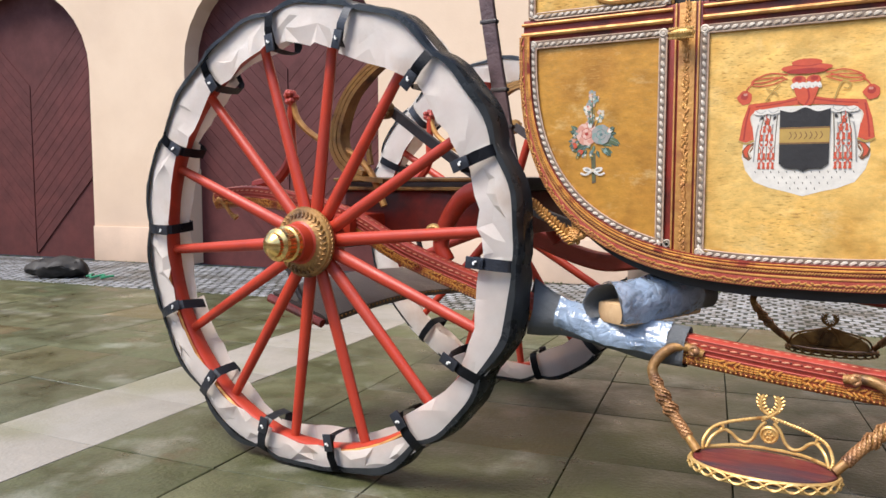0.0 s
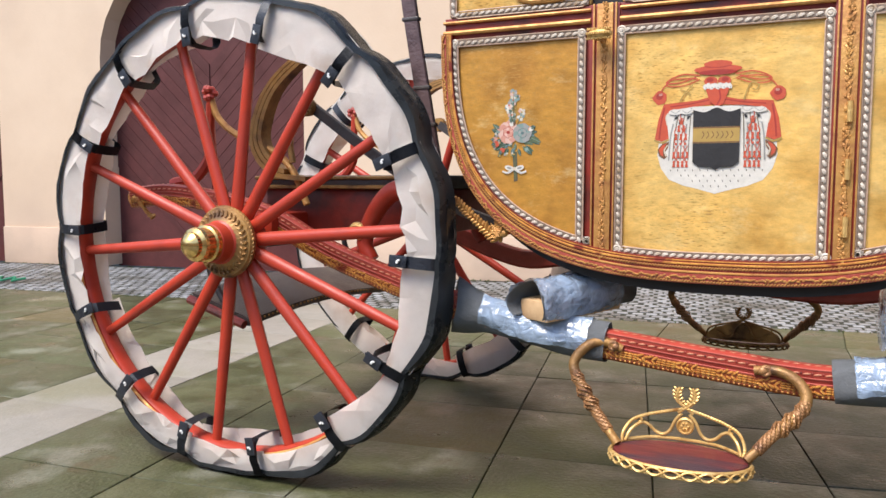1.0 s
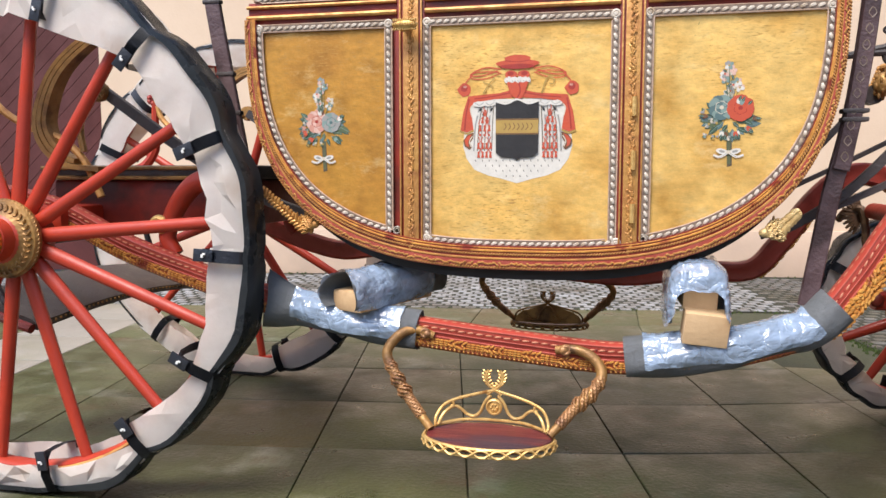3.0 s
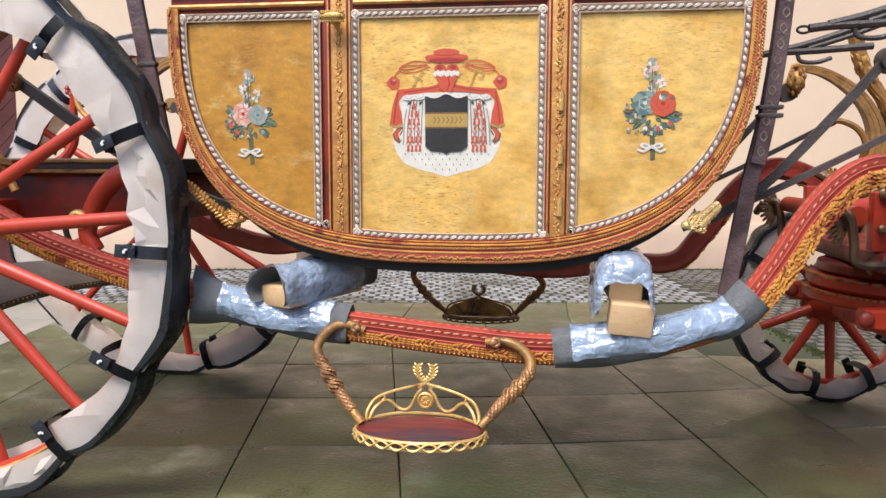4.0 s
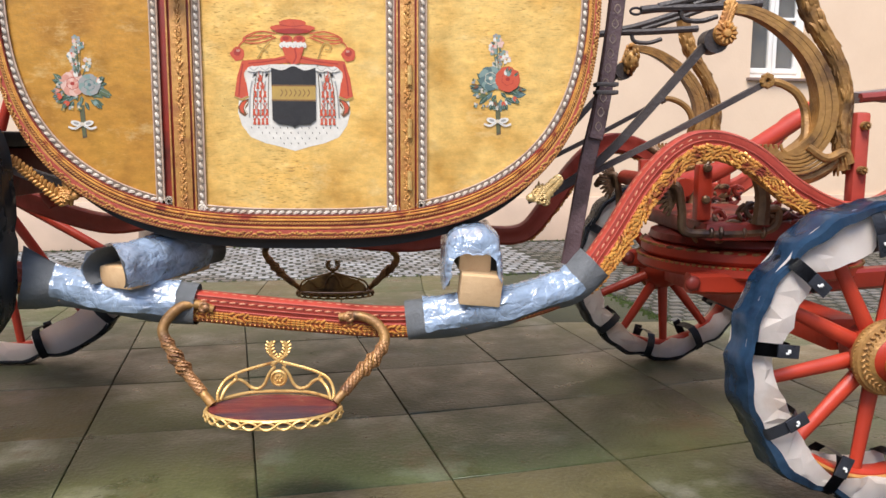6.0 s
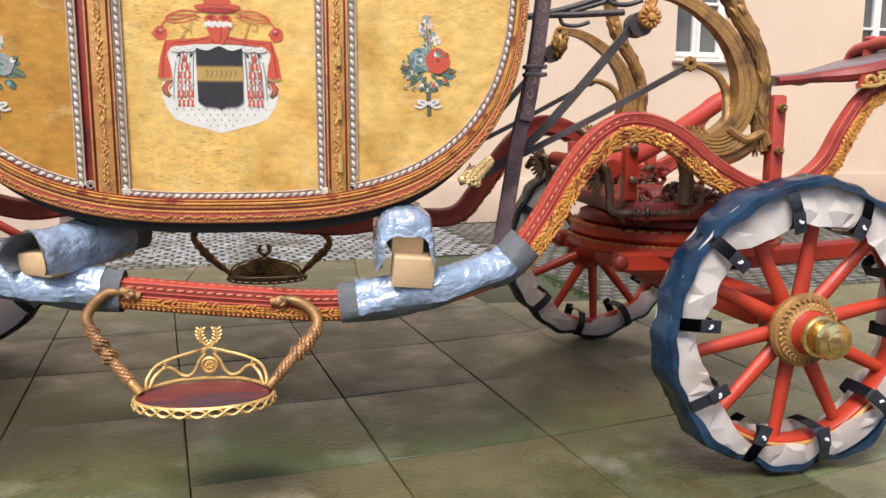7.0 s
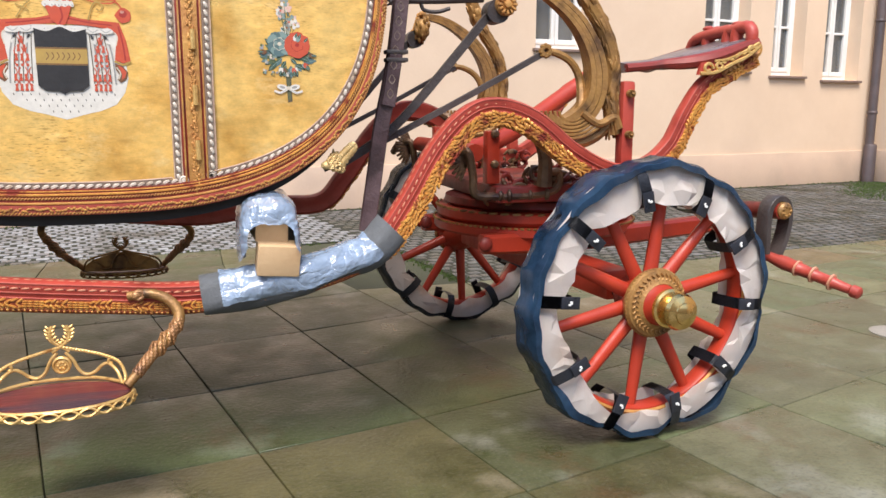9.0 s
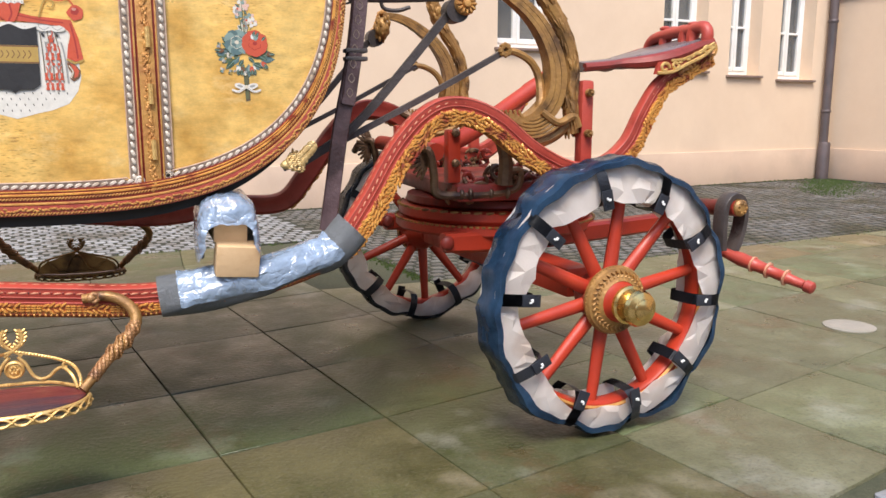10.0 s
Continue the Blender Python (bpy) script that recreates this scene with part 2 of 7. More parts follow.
def gold_panel(name="gold_panel", a=(0.95, 0.63, 0.21), b=(0.84, 0.50, 0.13), stain=(0.62, 0.33, 0.07)):
    """Gilded panel: leaf squares, craquelure in short horizontal cracks, brown varnish blotches."""
    m = pbr(name, a, b, 7, 0.40, 0.42, bump=0.09, fine=60, stain=stain, stain_scale=6.5, stain_cut=(0.48, 0.70))
    nt = m.node_tree
    N, L = nt.nodes, nt.links
    p = N["Principled BSDF"]
    src = p.inputs["Base Color"].links[0].from_socket
    geo = N.new("ShaderNodeNewGeometry")
    mp = N.new("ShaderNodeMapping")
    mp.inputs["Scale"].default_value = (24, 24, 120)
    L.new(geo.outputs["Position"], mp.inputs[0])
    n = N.new("ShaderNodeTexNoise")
    n.inputs["Scale"].default_value, n.inputs["Detail"].default_value = 2.2, 5
    L.new(mp.outputs[0], n.inputs["Vector"])
    big = N.new("ShaderNodeTexNoise")
    big.inputs["Scale"].default_value = 2.6
    L.new(geo.outputs["Position"], big.inputs["Vector"])
    r = N.new("ShaderNodeMapRange")
    r.inputs[1].default_value, r.inputs[2].default_value = 0.55, 0.66
    L.new(n.outputs[0], r.inputs[0])
    r2 = N.new("ShaderNodeMapRange")
    r2.inputs[1].default_value, r2.inputs[2].default_value = 0.47, 0.66
    sep = N.new("ShaderNodeSeparateXYZ")
    L.new(geo.outputs["Position"], sep.inputs[0])
    high = N.new("ShaderNodeMapRange")
    high.inputs[1].default_value, high.inputs[2].default_value, high.inputs[3].default_value, high.inputs[4].default_value = 0.95, 1.42, -0.06, 0.15
    L.new(sep.outputs["Z"], high.inputs[0])
    add = N.new("ShaderNodeMath")
    L.new(big.outputs[0], add.inputs[0])
    L.new(high.outputs[0], add.inputs[1])
    L.new(add.outputs[0], r2.inputs[0])
    mul = N.new("ShaderNodeMath")
    mul.operation = "MULTIPLY"
    L.new(r.outputs[0], mul.inputs[0])
    L.new(r2.outputs[0], mul.inputs[1])
    mx = N.new("ShaderNodeMix")
    mx.data_type = "RGBA"
    mx.inputs[7].default_value = (0.52, 0.27, 0.065, 1)
    L.new(mul.outputs[0], mx.inputs[0])
    L.new(src, mx.inputs[6])
    # rubbed pale patches where the leaf has gone thin
    n4 = N.new("ShaderNodeTexNoise")
    n4.inputs["Scale"].default_value, n4.inputs["Detail"].default_value, n4.inputs["Roughness"].default_value = 1.1, 9, 0.75
    mp4 = N.new("ShaderNodeMapping")
    mp4.inputs["Scale"].default_value, mp4.inputs["Location"].default_value = (6, 6, 12), (3, 1, 7)
    L.new(geo.outputs["Position"], mp4.inputs[0])
    L.new(mp4.outputs[0], n4.inputs["Vector"])
    r4 = N.new("ShaderNodeMapRange")
    r4.inputs[1].default_value, r4.inputs[2].default_value, r4.inputs[4].default_value = 0.55, 0.75, 0.6
    L.new(n4.outputs[0], r4.inputs[0])
    m4 = N.new("ShaderNodeMix")
    m4.data_type = "RGBA"
    m4.inputs[7].default_value = (0.95, 0.74, 0.36, 1)
    L.new(r4.outputs[0], m4.inputs[0])
    L.new(mx.outputs[2], m4.inputs[6])
    fine = N.new("ShaderNodeTexNoise")
    fine.inputs["Scale"].default_value, fine.inputs["Detail"].default_value, fine.inputs["Roughness"].default_value = 1.0, 9, 0.72
    mp5 = N.new("ShaderNodeMapping")
    mp5.inputs["Scale"].default_value = (22, 22, 48)
    L.new(geo.outputs["Position"], mp5.inputs[0])
    L.new(mp5.outputs[0], fine.inputs["Vector"])
    r5 = N.new("ShaderNodeMapRange")
    r5.inputs[1].default_value, r5.inputs[2].default_value, r5.inputs[3].default_value, r5.inputs[4].default_value = 0.32, 0.68, 0.76, 1.14
    L.new(fine.outputs[0], r5.inputs[0])
    hs = N.new("ShaderNodeHueSaturation")
    L.new(r5.outputs[0], hs.inputs["Value"])
    L.new(m4.outputs[2], hs.inputs["Color"])
    L.new(hs.outputs[0], p.inputs["Base Color"])
    return m


M["gold"] = gold_panel()
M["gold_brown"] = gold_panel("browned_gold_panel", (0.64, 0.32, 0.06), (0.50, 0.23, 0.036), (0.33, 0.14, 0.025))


def flat(name, c, rough=0.5):
    return pbr(name, c, tuple(v * 0.82 for v in c), 25, rough, bump=0.1)


def glass():
    m = bpy.data.materials.new("window_glass")
    m.use_nodes = True
    p = m.node_tree.nodes["Principled BSDF"]
    p.inputs["Base Color"].default_value = (0.10, 0.11, 0.12, 1)
    p.inputs["Roughness"].default_value = 0.05
    nt = m.node_tree
    tr, mix = nt.nodes.new("ShaderNodeBsdfTransparent"), nt.nodes.new("ShaderNodeMixShader")
    mix.inputs[0].default_value = 0.45
    nt.links.new(tr.outputs[0], mix.inputs[1])
    nt.links.new(p.outputs[0], mix.inputs[2])
    nt.links.new(mix.outputs[0], nt.nodes["Material Output"].inputs[0])
    return m


def film_wrap():
    """Clear stretch film: thin, glossy, drawn into sharp wrinkles that catch the sky."""
    m = bpy.data.materials.new("stretch_film")
    m.use_nodes = True
    nt = m.node_tree
    N, L = nt.nodes, nt.links
    p = N["Principled BSDF"]
    p.inputs["Base Color"].default_value = (0.31, 0.40, 0.53, 1)
    p.inputs["Roughness"].default_value = 0.16
    p.inputs["Specular IOR Level"].default_value = 1.0
    p.inputs["Coat Weight"].default_value = 1.0
    p.inputs["Coat Roughness"].default_value = 0.06
    geo = N.new("ShaderNodeNewGeometry")

    def streaks(scale, turn, size, detail, warp):
        mp = N.new("ShaderNodeMapping")
        mp.inputs["Scale"].default_value, mp.inputs["Rotation"].default_value = scale, turn
        L.new(geo.outputs["Position"], mp.inputs[0])
        n = N.new("ShaderNodeTexNoise")
        n.inputs["Scale"].default_value, n.inputs["Detail"].default_value, n.inputs["Distortion"].default_value = size, detail, warp
        L.new(mp.outputs[0], n.inputs["Vector"])
        off, fold, sharp = (N.new("ShaderNodeMath") for _ in range(3))
        off.operation, off.inputs[1].default_value = "SUBTRACT", 0.5
        fold.operation = "ABSOLUTE"
        sharp.operation, sharp.inputs[1].default_value = "POWER", 0.6
        L.new(n.outputs[0], off.inputs[0])
        L.new(off.outputs[0], fold.inputs[0])
        L.new(fold.outputs[0], sharp.inputs[0])
        return sharp.outputs[0]

    a = streaks((5, 22, 18), (0.3, 0.5, 0.2), 1.0, 3.5, 0.6)
    b = streaks((24, 5, 20), (0.2, -0.7, 0.9), 1.1, 3.5, 0.5)
    add = N.new("ShaderNodeMath")
    L.new(a, add.inputs[0])
    L.new(b, add.inputs[1])
    bump = N.new("ShaderNodeBump")
    bump.inputs["Strength"].default_value, bump.inputs["Distance"].default_value = 0.9, 0.0065
    L.new(add.outputs[0], bump.inputs["Height"])
    L.new(bump.outputs[0], p.inputs["Normal"])
    L.new(bump.outputs[0], p.inputs["Coat Normal"])
    tr = N.new("ShaderNodeBsdfTransparent")
    mix = N.new("ShaderNodeMixShader")
    r = N.new("ShaderNodeMapRange")
    r.inputs[1].default_value, r.inputs[2].default_value = 0.25, 0.95
    r.inputs[3].default_value, r.inputs[4].default_value = 0.80, 0.34
    L.new(add.outputs[0], r.inputs[0])
    L.new(r.outputs[0], mix.inputs[0])
    L.new(tr.outputs[0], mix.inputs[1])
    L.new(p.outputs[0], mix.inputs[2])
    L.new(mix.outputs[0], N["Material Output"].inputs[0])
    return m


M["glass"], M["film"] = glass(), film_wrap()

# ---------------------------------------------------------------- building helpers
WORLD = {}


def thing(name, label, category, loc=(0, 0, 0), group="", kind=""):
    e = tagged(new(name), label, category, group, kind)
    e.empty_display_size = 0.1
    e.location = loc
    WORLD[e] = Matrix.Translation(loc)
    return e


def mesh_of(name, bm, material, smooth=True, crisp=38):
    me = bpy.data.meshes.new(name)
    bmesh.ops.recalc_face_normals(bm, faces=bm.faces)
    bm.to_mesh(me)
    bm.free()
    if smooth:
        me.shade_smooth()
        me.set_sharp_from_angle(angle=radians(crisp))
    for one in material if isinstance(material, (list, tuple)) else [material]:
        me.materials.append(one)
    return me


def part(name, bm, material, parent=None, label="", m=None, smooth=True, crisp=38):
    """Links a bmesh, or a mesh made before, as one object under a thing or a part, with its place in the world m."""
    me = bm if isinstance(bm, bpy.types.Mesh) else mesh_of(name, bm, material, smooth, crisp)
    ob = new(name, me)
    m = m or Matrix()
    WORLD[ob] = m
    ob.matrix_basis = m
    if parent:
        ob.parent = parent
        ob.matrix_parent_inverse = WORLD[parent].inverted()
    if label:
        ob["label"] = label
    return ob


def box(bm, x0, x1, y0, y1, z0, z1, bevel=0.0, m=None):
    made = bmesh.ops.create_cube(bm, size=1, matrix=Matrix.LocRotScale(((x0 + x1) / 2, (y0 + y1) / 2, (z0 + z1) / 2), None, (x1 - x0, y1 - y0, z1 - z0)))
    vs = made["verts"]
    if bevel:
        es = list({e for v in vs for e in v.link_edges})
        out = bmesh.ops.bevel(bm, geom=es, offset=bevel, segments=2, profile=0.6, affect="EDGES")
        vs = list({v for f in out["faces"] for v in f.verts} | {v for v in vs if v.is_valid})
    if m:
        bmesh.ops.transform(bm, matrix=m, verts=vs)
    return bm


def new_box(*a, **k):
    return box(bmesh.new(), *a, **k)


def rings(bm, loops, closed=False, caps=True):
    """Joins loops of points, each a ring of the same length, into a skin."""
    vs = [[bm.verts.new(p) for p in loop] for loop in loops]
    n = len(vs[0])
    pairs = list(zip(vs, vs[1:])) + ([(vs[-1], vs[0])] if closed else [])
    for a, b in pairs:
        for i in range(n):
            bm.faces.new((a[i], a[(i + 1) % n], b[(i + 1) % n], b[i]))
    if caps and not closed:
        bm.faces.new(vs[0][::-1])
        bm.faces.new(vs[-1])
    return bm


def smooth_path(pts, n=8):
    """Catmull-Rom through control points."""
    P = [Vector(p) for p in pts]
    P = [2 * P[0] - P[1]] + P + [2 * P[-1] - P[-2]]
    out = []
    for i in range(1, len(P) - 2):
        for k in range(n):
            t = k / n
            a, b, c, d = P[i - 1 : i + 3]
            out.append(0.5 * ((2 * b) + (c - a) * t + (2 * a - 5 * b + 4 * c - d) * t * t + (3 * b - a - 3 * c + d) * t ** 3))
    out.append(P[-2])
    return out


def sweep(bm, path, section, up=(0, 1, 0), scale=None, twist=None):
    """Carries a closed section (u across, v along up) along a path."""
    up = Vector(up)
    loops = []
    for i, p in enumerate(path):
        d = (path[min(i + 1, len(path) - 1)] - path[max(i - 1, 0)]).normalized()
        side = d.cross(up)
        side = side.normalized() if side.length > 1e-4 else Vector((1, 0, 0))
        v = side.cross(d).normalized()
        s = scale(i / (len(path) - 1)) if scale else 1
        a = twist(i / (len(path) - 1)) if twist else 0
        loops.append([p + s * ((u * math.cos(a) - w * math.sin(a)) * side + (u * math.sin(a) + w * math.cos(a)) * v) for u, w in section])
    return rings(bm, loops)


def circle(r, n=10, ry=None):
    return [(r * math.cos(2 * math.pi * k / n), (ry or r) * math.sin(2 * math.pi * k / n)) for k in range(n)]


def tube(bm, pts, r, n=8, steps=6, scale=None, up=(0, 1, 0)):
    return sweep(bm, smooth_path(pts, steps), circle(r, n), up, scale)


def lathe(bm, profile, n=24, m=None):
    """Turns (radius, height along -y) about the y axis."""
    loops = []
    for r, h in profile:
        loops.append([Vector((max(r, 1e-4) * math.cos(2 * math.pi * k / n), -h, max(r, 1e-4) * math.sin(2 * math.pi * k / n))) for k in range(n)])
    if m:
        loops = [[m @ p for p in loop] for loop in loops]
    return rings(bm, loops)


def blob(bm, m, n=6, k=4):
    """A low ellipsoid, for carved leaves and beads."""
    vs = [[bm.verts.new(m @ Vector((math.cos(2 * math.pi * i / n) * math.sin(math.pi * j / k), math.sin(2 * math.pi * i / n) * math.sin(math.pi * j / k), math.cos(math.pi * j / k)))) for i in range(n)] for j in range(1, k)]
    a, b = bm.verts.new(m @ Vector((0, 0, 1))), bm.verts.new(m @ Vector((0, 0, -1)))
    for i in range(n):
        bm.faces.new((a, vs[0][i], vs[0][(i + 1) % n]))
        bm.faces.new((b, vs[-1][(i + 1) % n], vs[-1][i]))
        for p, q in zip(vs, vs[1:]):
            bm.faces.new((p[i], q[i], q[(i + 1) % n], p[(i + 1) % n]))
    return bm


def place(p, x, y, sx, sy, sz):
    """A matrix at p with its x axis along x, y axis near y."""
    x = Vector(x).normalized()
    z = x.cross(Vector(y)).normalized()
    y = z.cross(x)
    return Matrix(((x.x * sx, y.x * sy, z.x * sz, p[0]), (x.y * sx, y.y * sy, z.y * sz, p[1]), (x.z * sx, y.z * sy, z.z * sz, p[2]), (0, 0, 0, 1)))


def prism(bm, outline, y0, y1):
    """A plate with an outline in x and z between two y."""
    a = [bm.verts.new((x, y0, z)) for x, z in outline]
    b = [bm.verts.new((x, y1, z)) for x, z in outline]
    n = len(a)
    bm.faces.new(a)
    bm.faces.new(b[::-1])
    for i in range(n):
        bm.faces.new((a[i], b[i], b[(i + 1) % n], a[(i + 1) % n]))
    return bm


def structure(ob, label, category):
    return tagged(ob, label, category, kind="structure")


# ---------------------------------------------------------------- courtyard: lie of the land
LEAN = radians(9.24)                       # heading of the long facade against the coach
FACADE = Matrix.Translation((-2.99, 7.259, 0)) @ Matrix.Rotation(LEAN, 4, "Z")   # x along it, y into it


def wall_with_openings(length0, length1, height, depth, openings, bm):
    """A wall from length0 to length1 in x, with rectangular or arched openings (x0, x1, z0, z1, arch) through it."""
    cuts = sorted(openings)
    x = length0
    for x0, x1, z0, z1, arch in cuts:
        box(bm, x, x0, 0, depth, 0, height)
        if z0 > 0:
            box(bm, x0, x1, 0, depth, 0, z0)
        if arch:
            n, r, c = 16, (x1 - x0) / 2, (x0 + x1) / 2
            pts = [(c - r * math.cos(math.pi * k / n), z1 - arch + arch * math.sin(math.pi * k / n)) for k in range(n + 1)]
            for (xa, za), (xb, zb) in zip(pts, pts[1:]):
                f = [bm.verts.new((px, py, pz)) for py in (0, depth) for px, pz in ((xa, za), (xb, zb), (xb, height), (xa, height))]
                for q in ((0, 1, 2, 3), (7, 6, 5, 4), (0, 4, 5, 1), (2, 6, 7, 3)):
                    bm.faces.new([f[i] for i in q])
        else:
            box(bm, x0, x1, 0, depth, z1, height)
        x = x1
    box(bm, x, length1, 0, depth, 0, height)
    return bm


WINDOWS = [(6.62, 7.36, 1.68, 3.1), (9.05, 9.80, 1.49, 3.0), (10.22, 10.80, 1.45, 2.95), (11.18, 11.88, 1.41, 2.95)]
GATES = [(-8.85, -6.22), (-4.73, -2.15)]
GATE_TOP, GATE_ARCH = 3.55, 1.15


def build_facade():
    holes = [(a, b, c, d, 0) for a, b, c, d in WINDOWS] + [(a, b, 0, GATE_TOP, GATE_ARCH) for a, b in GATES]
    wall = part("wall_north", wall_with_openings(-16, 12.3, 7.5, 0.45, holes, bmesh.new()), M["plaster"], m=FACADE, smooth=False)
    structure(wall, "pale apricot plastered courtyard facade with gates and windows", "wall")
    x = -16
    for a, b in GATES + [(12.27, 12.3)]:
        bm = bmesh.new()
        box(bm, x, a - 0.0, -0.025, -0.002, 0, 0.44, 0.006)
        structure(part("plinth", bm, M["plinth"], m=FACADE), "weathered plastered plinth along the facade foot", "plinth")
        x = b
    for k, (a, b, c, d) in enumerate(WINDOWS):
        w = structure(thing(f"window_{k + 1}", "white casement window in a deep plastered reveal", "window"), "", "")
        y0 = 0.2
        fr = bmesh.new()
        for q in ((a, a + 0.06, c, d), (b - 0.06, b, c, d), (a + 0.06, b - 0.06, c, c + 0.06), (a + 0.06, b - 0.06, d - 0.06, d)):
            box(fr, q[0], q[1], y0, y0 + 0.07, q[2], q[3], 0.006)
        part("window_frame", fr, M["white"], w, m=FACADE)
        mid = (a + b) / 2
        for s0, s1 in ((a + 0.06, mid - 0.003), (mid + 0.003, b - 0.06)):
            sash = bmesh.new()
            for q in ((s0, s0 + 0.045, c + 0.06, d - 0.06), (s1 - 0.045, s1, c + 0.06, d - 0.06), (s0 + 0.045, s1 - 0.045, c + 0.06, c + 0.115), (s0 + 0.045, s1 - 0.045, d - 0.115, d - 0.06), (s0 + 0.045, s1 - 0.045, c + 0.62, c + 0.65)):
                box(sash, q[0], q[1], y0 - 0.012, y0 + 0.05, q[2], q[3], 0.005)
            part("sash", sash, M["white"], w, m=FACADE)
            pane = part("pane", new_box(s0 + 0.04, s1 - 0.04, y0 + 0.02, y0 + 0.026, c + 0.11, d - 0.11), M["glass"], w, m=FACADE)
            pane.visible_shadow = False
        part("curtain", new_box(a + 0.05, b - 0.05, y0 + 0.12, y0 + 0.14, c + 0.05, d - 0.05), M["curtain"], w, m=FACADE)
        part("window_sill", new_box(a - 0.04, b + 0.04, -0.05, y0, c - 0.035, c - 0.004, 0.006), M["sill"], w, "brown sheet metal sill", m=FACADE)
    for k, (a, b) in enumerate(GATES):
        g = structure(thing(f"door_{k + 1}", "dark red boarded arched carriage gate, closed", "gate"), "", "")
        back = prism(bmesh.new(), [(a - 0.05, -0.02), (b + 0.05, -0.02), (b + 0.05, GATE_TOP + 0.1), (a - 0.05, GATE_TOP + 0.1)], 0.26, 0.32)
        part("gate_leaf", back, M["gate"], g, m=FACADE, smooth=False)
        # diagonal boards of both leaves, running down to the middle
        mid, wide = (a + b) / 2, 0.115
        for side in (-1, 1):
            lo, hi = (a, mid - 0.01) if side < 0 else (mid + 0.01, b)
            k2 = 0
            while k2 < 48:
                h = -1.6 + k2 * wide * 1.414
                pts = []
                for px in (lo, hi):
                    rise = (px - lo) if side < 0 else (hi - px)
                    pts.append((px, h - rise + 1.3))
                (xa, za), (xb, zb) = pts
                t = wide * 1.414 - 0.007
                poly = [(xa, max(0.02, za)), (xb, max(0.02, zb)), (xb, min(GATE_TOP, zb + t)), (xa, min(GATE_TOP, za + t))]
                k2 += 1
                if max(z for _, z in poly) <= 0.03 or min(z for _, z in poly[:2]) >= GATE_TOP or poly[2][1] <= poly[1][1] + 0.005 or poly[3][1] <= poly[0][1] + 0.005:
                    continue
                part("plank", prism(bmesh.new(), poly, 0.245, 0.258), M["gate"], g, m=FACADE, smooth=False)
    # drainpipe in the corner
    d = thing("drainpipe", "dark metal drainpipe in the corner of the walls", "pipe", FACADE @ Vector((12.12, -0.12, 0)))
    bm = bmesh.new()
    tube(bm, [(12.12, -0.10, 0.35), (12.12, -0.10, 7.4)], 0.06, 12, 2, up=(1, 0, 0))
    part("pipe", bm, M["pipe"], d, m=FACADE)
    part("boot", rings(bmesh.new(), [[(12.12 + r * math.cos(t), -0.12 + r * math.sin(t), z) for t in [k * math.pi / 6 for k in range(12)]] for r, z in ((0.085, 0), (0.085, 0.5), (0.075, 0.53))]), M["pipe"], d, "cast iron foot of the pipe", m=FACADE)
    for z in (0.95, 2.2, 3.6):
        part("clip", rings(bmesh.new(), [[(12.12 + r * math.cos(t), -0.10 + r * math.sin(t), zz) for t in [k * math.pi / 6 for k in range(12)]] for r, zz in ((0.066, z), (0.07, z + 0.005), (0.07, z + 0.035), (0.066, z + 0.04))]), M["pipe"], d, m=FACADE)
    # return wall; plain unseen walls added to close the yard and shape light
    east = part("wall_east", new_box(12.3, 12.75, -22, 0.45, 0, 7.5), M["plaster"], m=FACADE, smooth=False)
    structure(east, "pale apricot plastered return wall of the courtyard", "wall")
    structure(part("trim", new_box(12.26, 12.298, -22, -0.01, 2.55, 2.68, 0.01), M["plaster"], m=FACADE), "plaster string course on the return wall", "trim")
    structure(part("plinth", new_box(12.275, 12.298, -22, -0.03, 0, 0.44, 0.006), M["plinth"], m=FACADE), "weathered plastered plinth along the return wall", "plinth")
    structure(part("wall_west", new_box(-16.45, -16, -22, 0.45, 0, 6.5), M["plaster"], m=FACADE, smooth=False), "plain plastered wall at the side, unseen, added to close the yard", "wall")
    structure(part("wall_south", new_box(-16.45, 12.75, -22.45, -22, 0, 6.5), M["plaster"], m=FACADE, smooth=False), "plain plastered wall behind, unseen, added to close the yard", "wall")


build_facade()

# ground sheet
gr = bmesh.new()
bmesh.ops.create_grid(gr, x_segments=8, y_segments=8, size=150)
structure(part("ground", gr, M["earth"], m=Matrix.Translation((0, 0, -0.045))), "dark damp earth under the paving", "ground")

# ---------------------------------------------------------------- coach: sizes
MID = 2.785                                # centre plane of the coach
REAR, FRONT = (-1.86, 0.81), (1.31, 0.432)  # near wheel centres, x and z
SIDE = 2.12                                # near flank of the body
BX, BW, BZ, BD, BN = -0.287, 0.807, 1.45, 0.706, 2.8   # superellipse of the body's outline

coach = thing("coach", "gilded red baroque state coach with painted panels, prepared for transport", "coach", (-0.3, MID, 0))


def spoke_mesh(r0, r1, w0, w1, d0, d1, mat):
    bm = bmesh.new()
    loops = []
    for k in range(6):
        t = k / 5
        r, w, d = r0 + (r1 - r0) * t, w0 + (w1 - w0) * t, d0 + (d1 - d0) * t
        loops.append([(x, y, r) for x, y in circle(w, 10, d)])
    rings(bm, loops)
    return mesh_of("spoke", bm, mat)


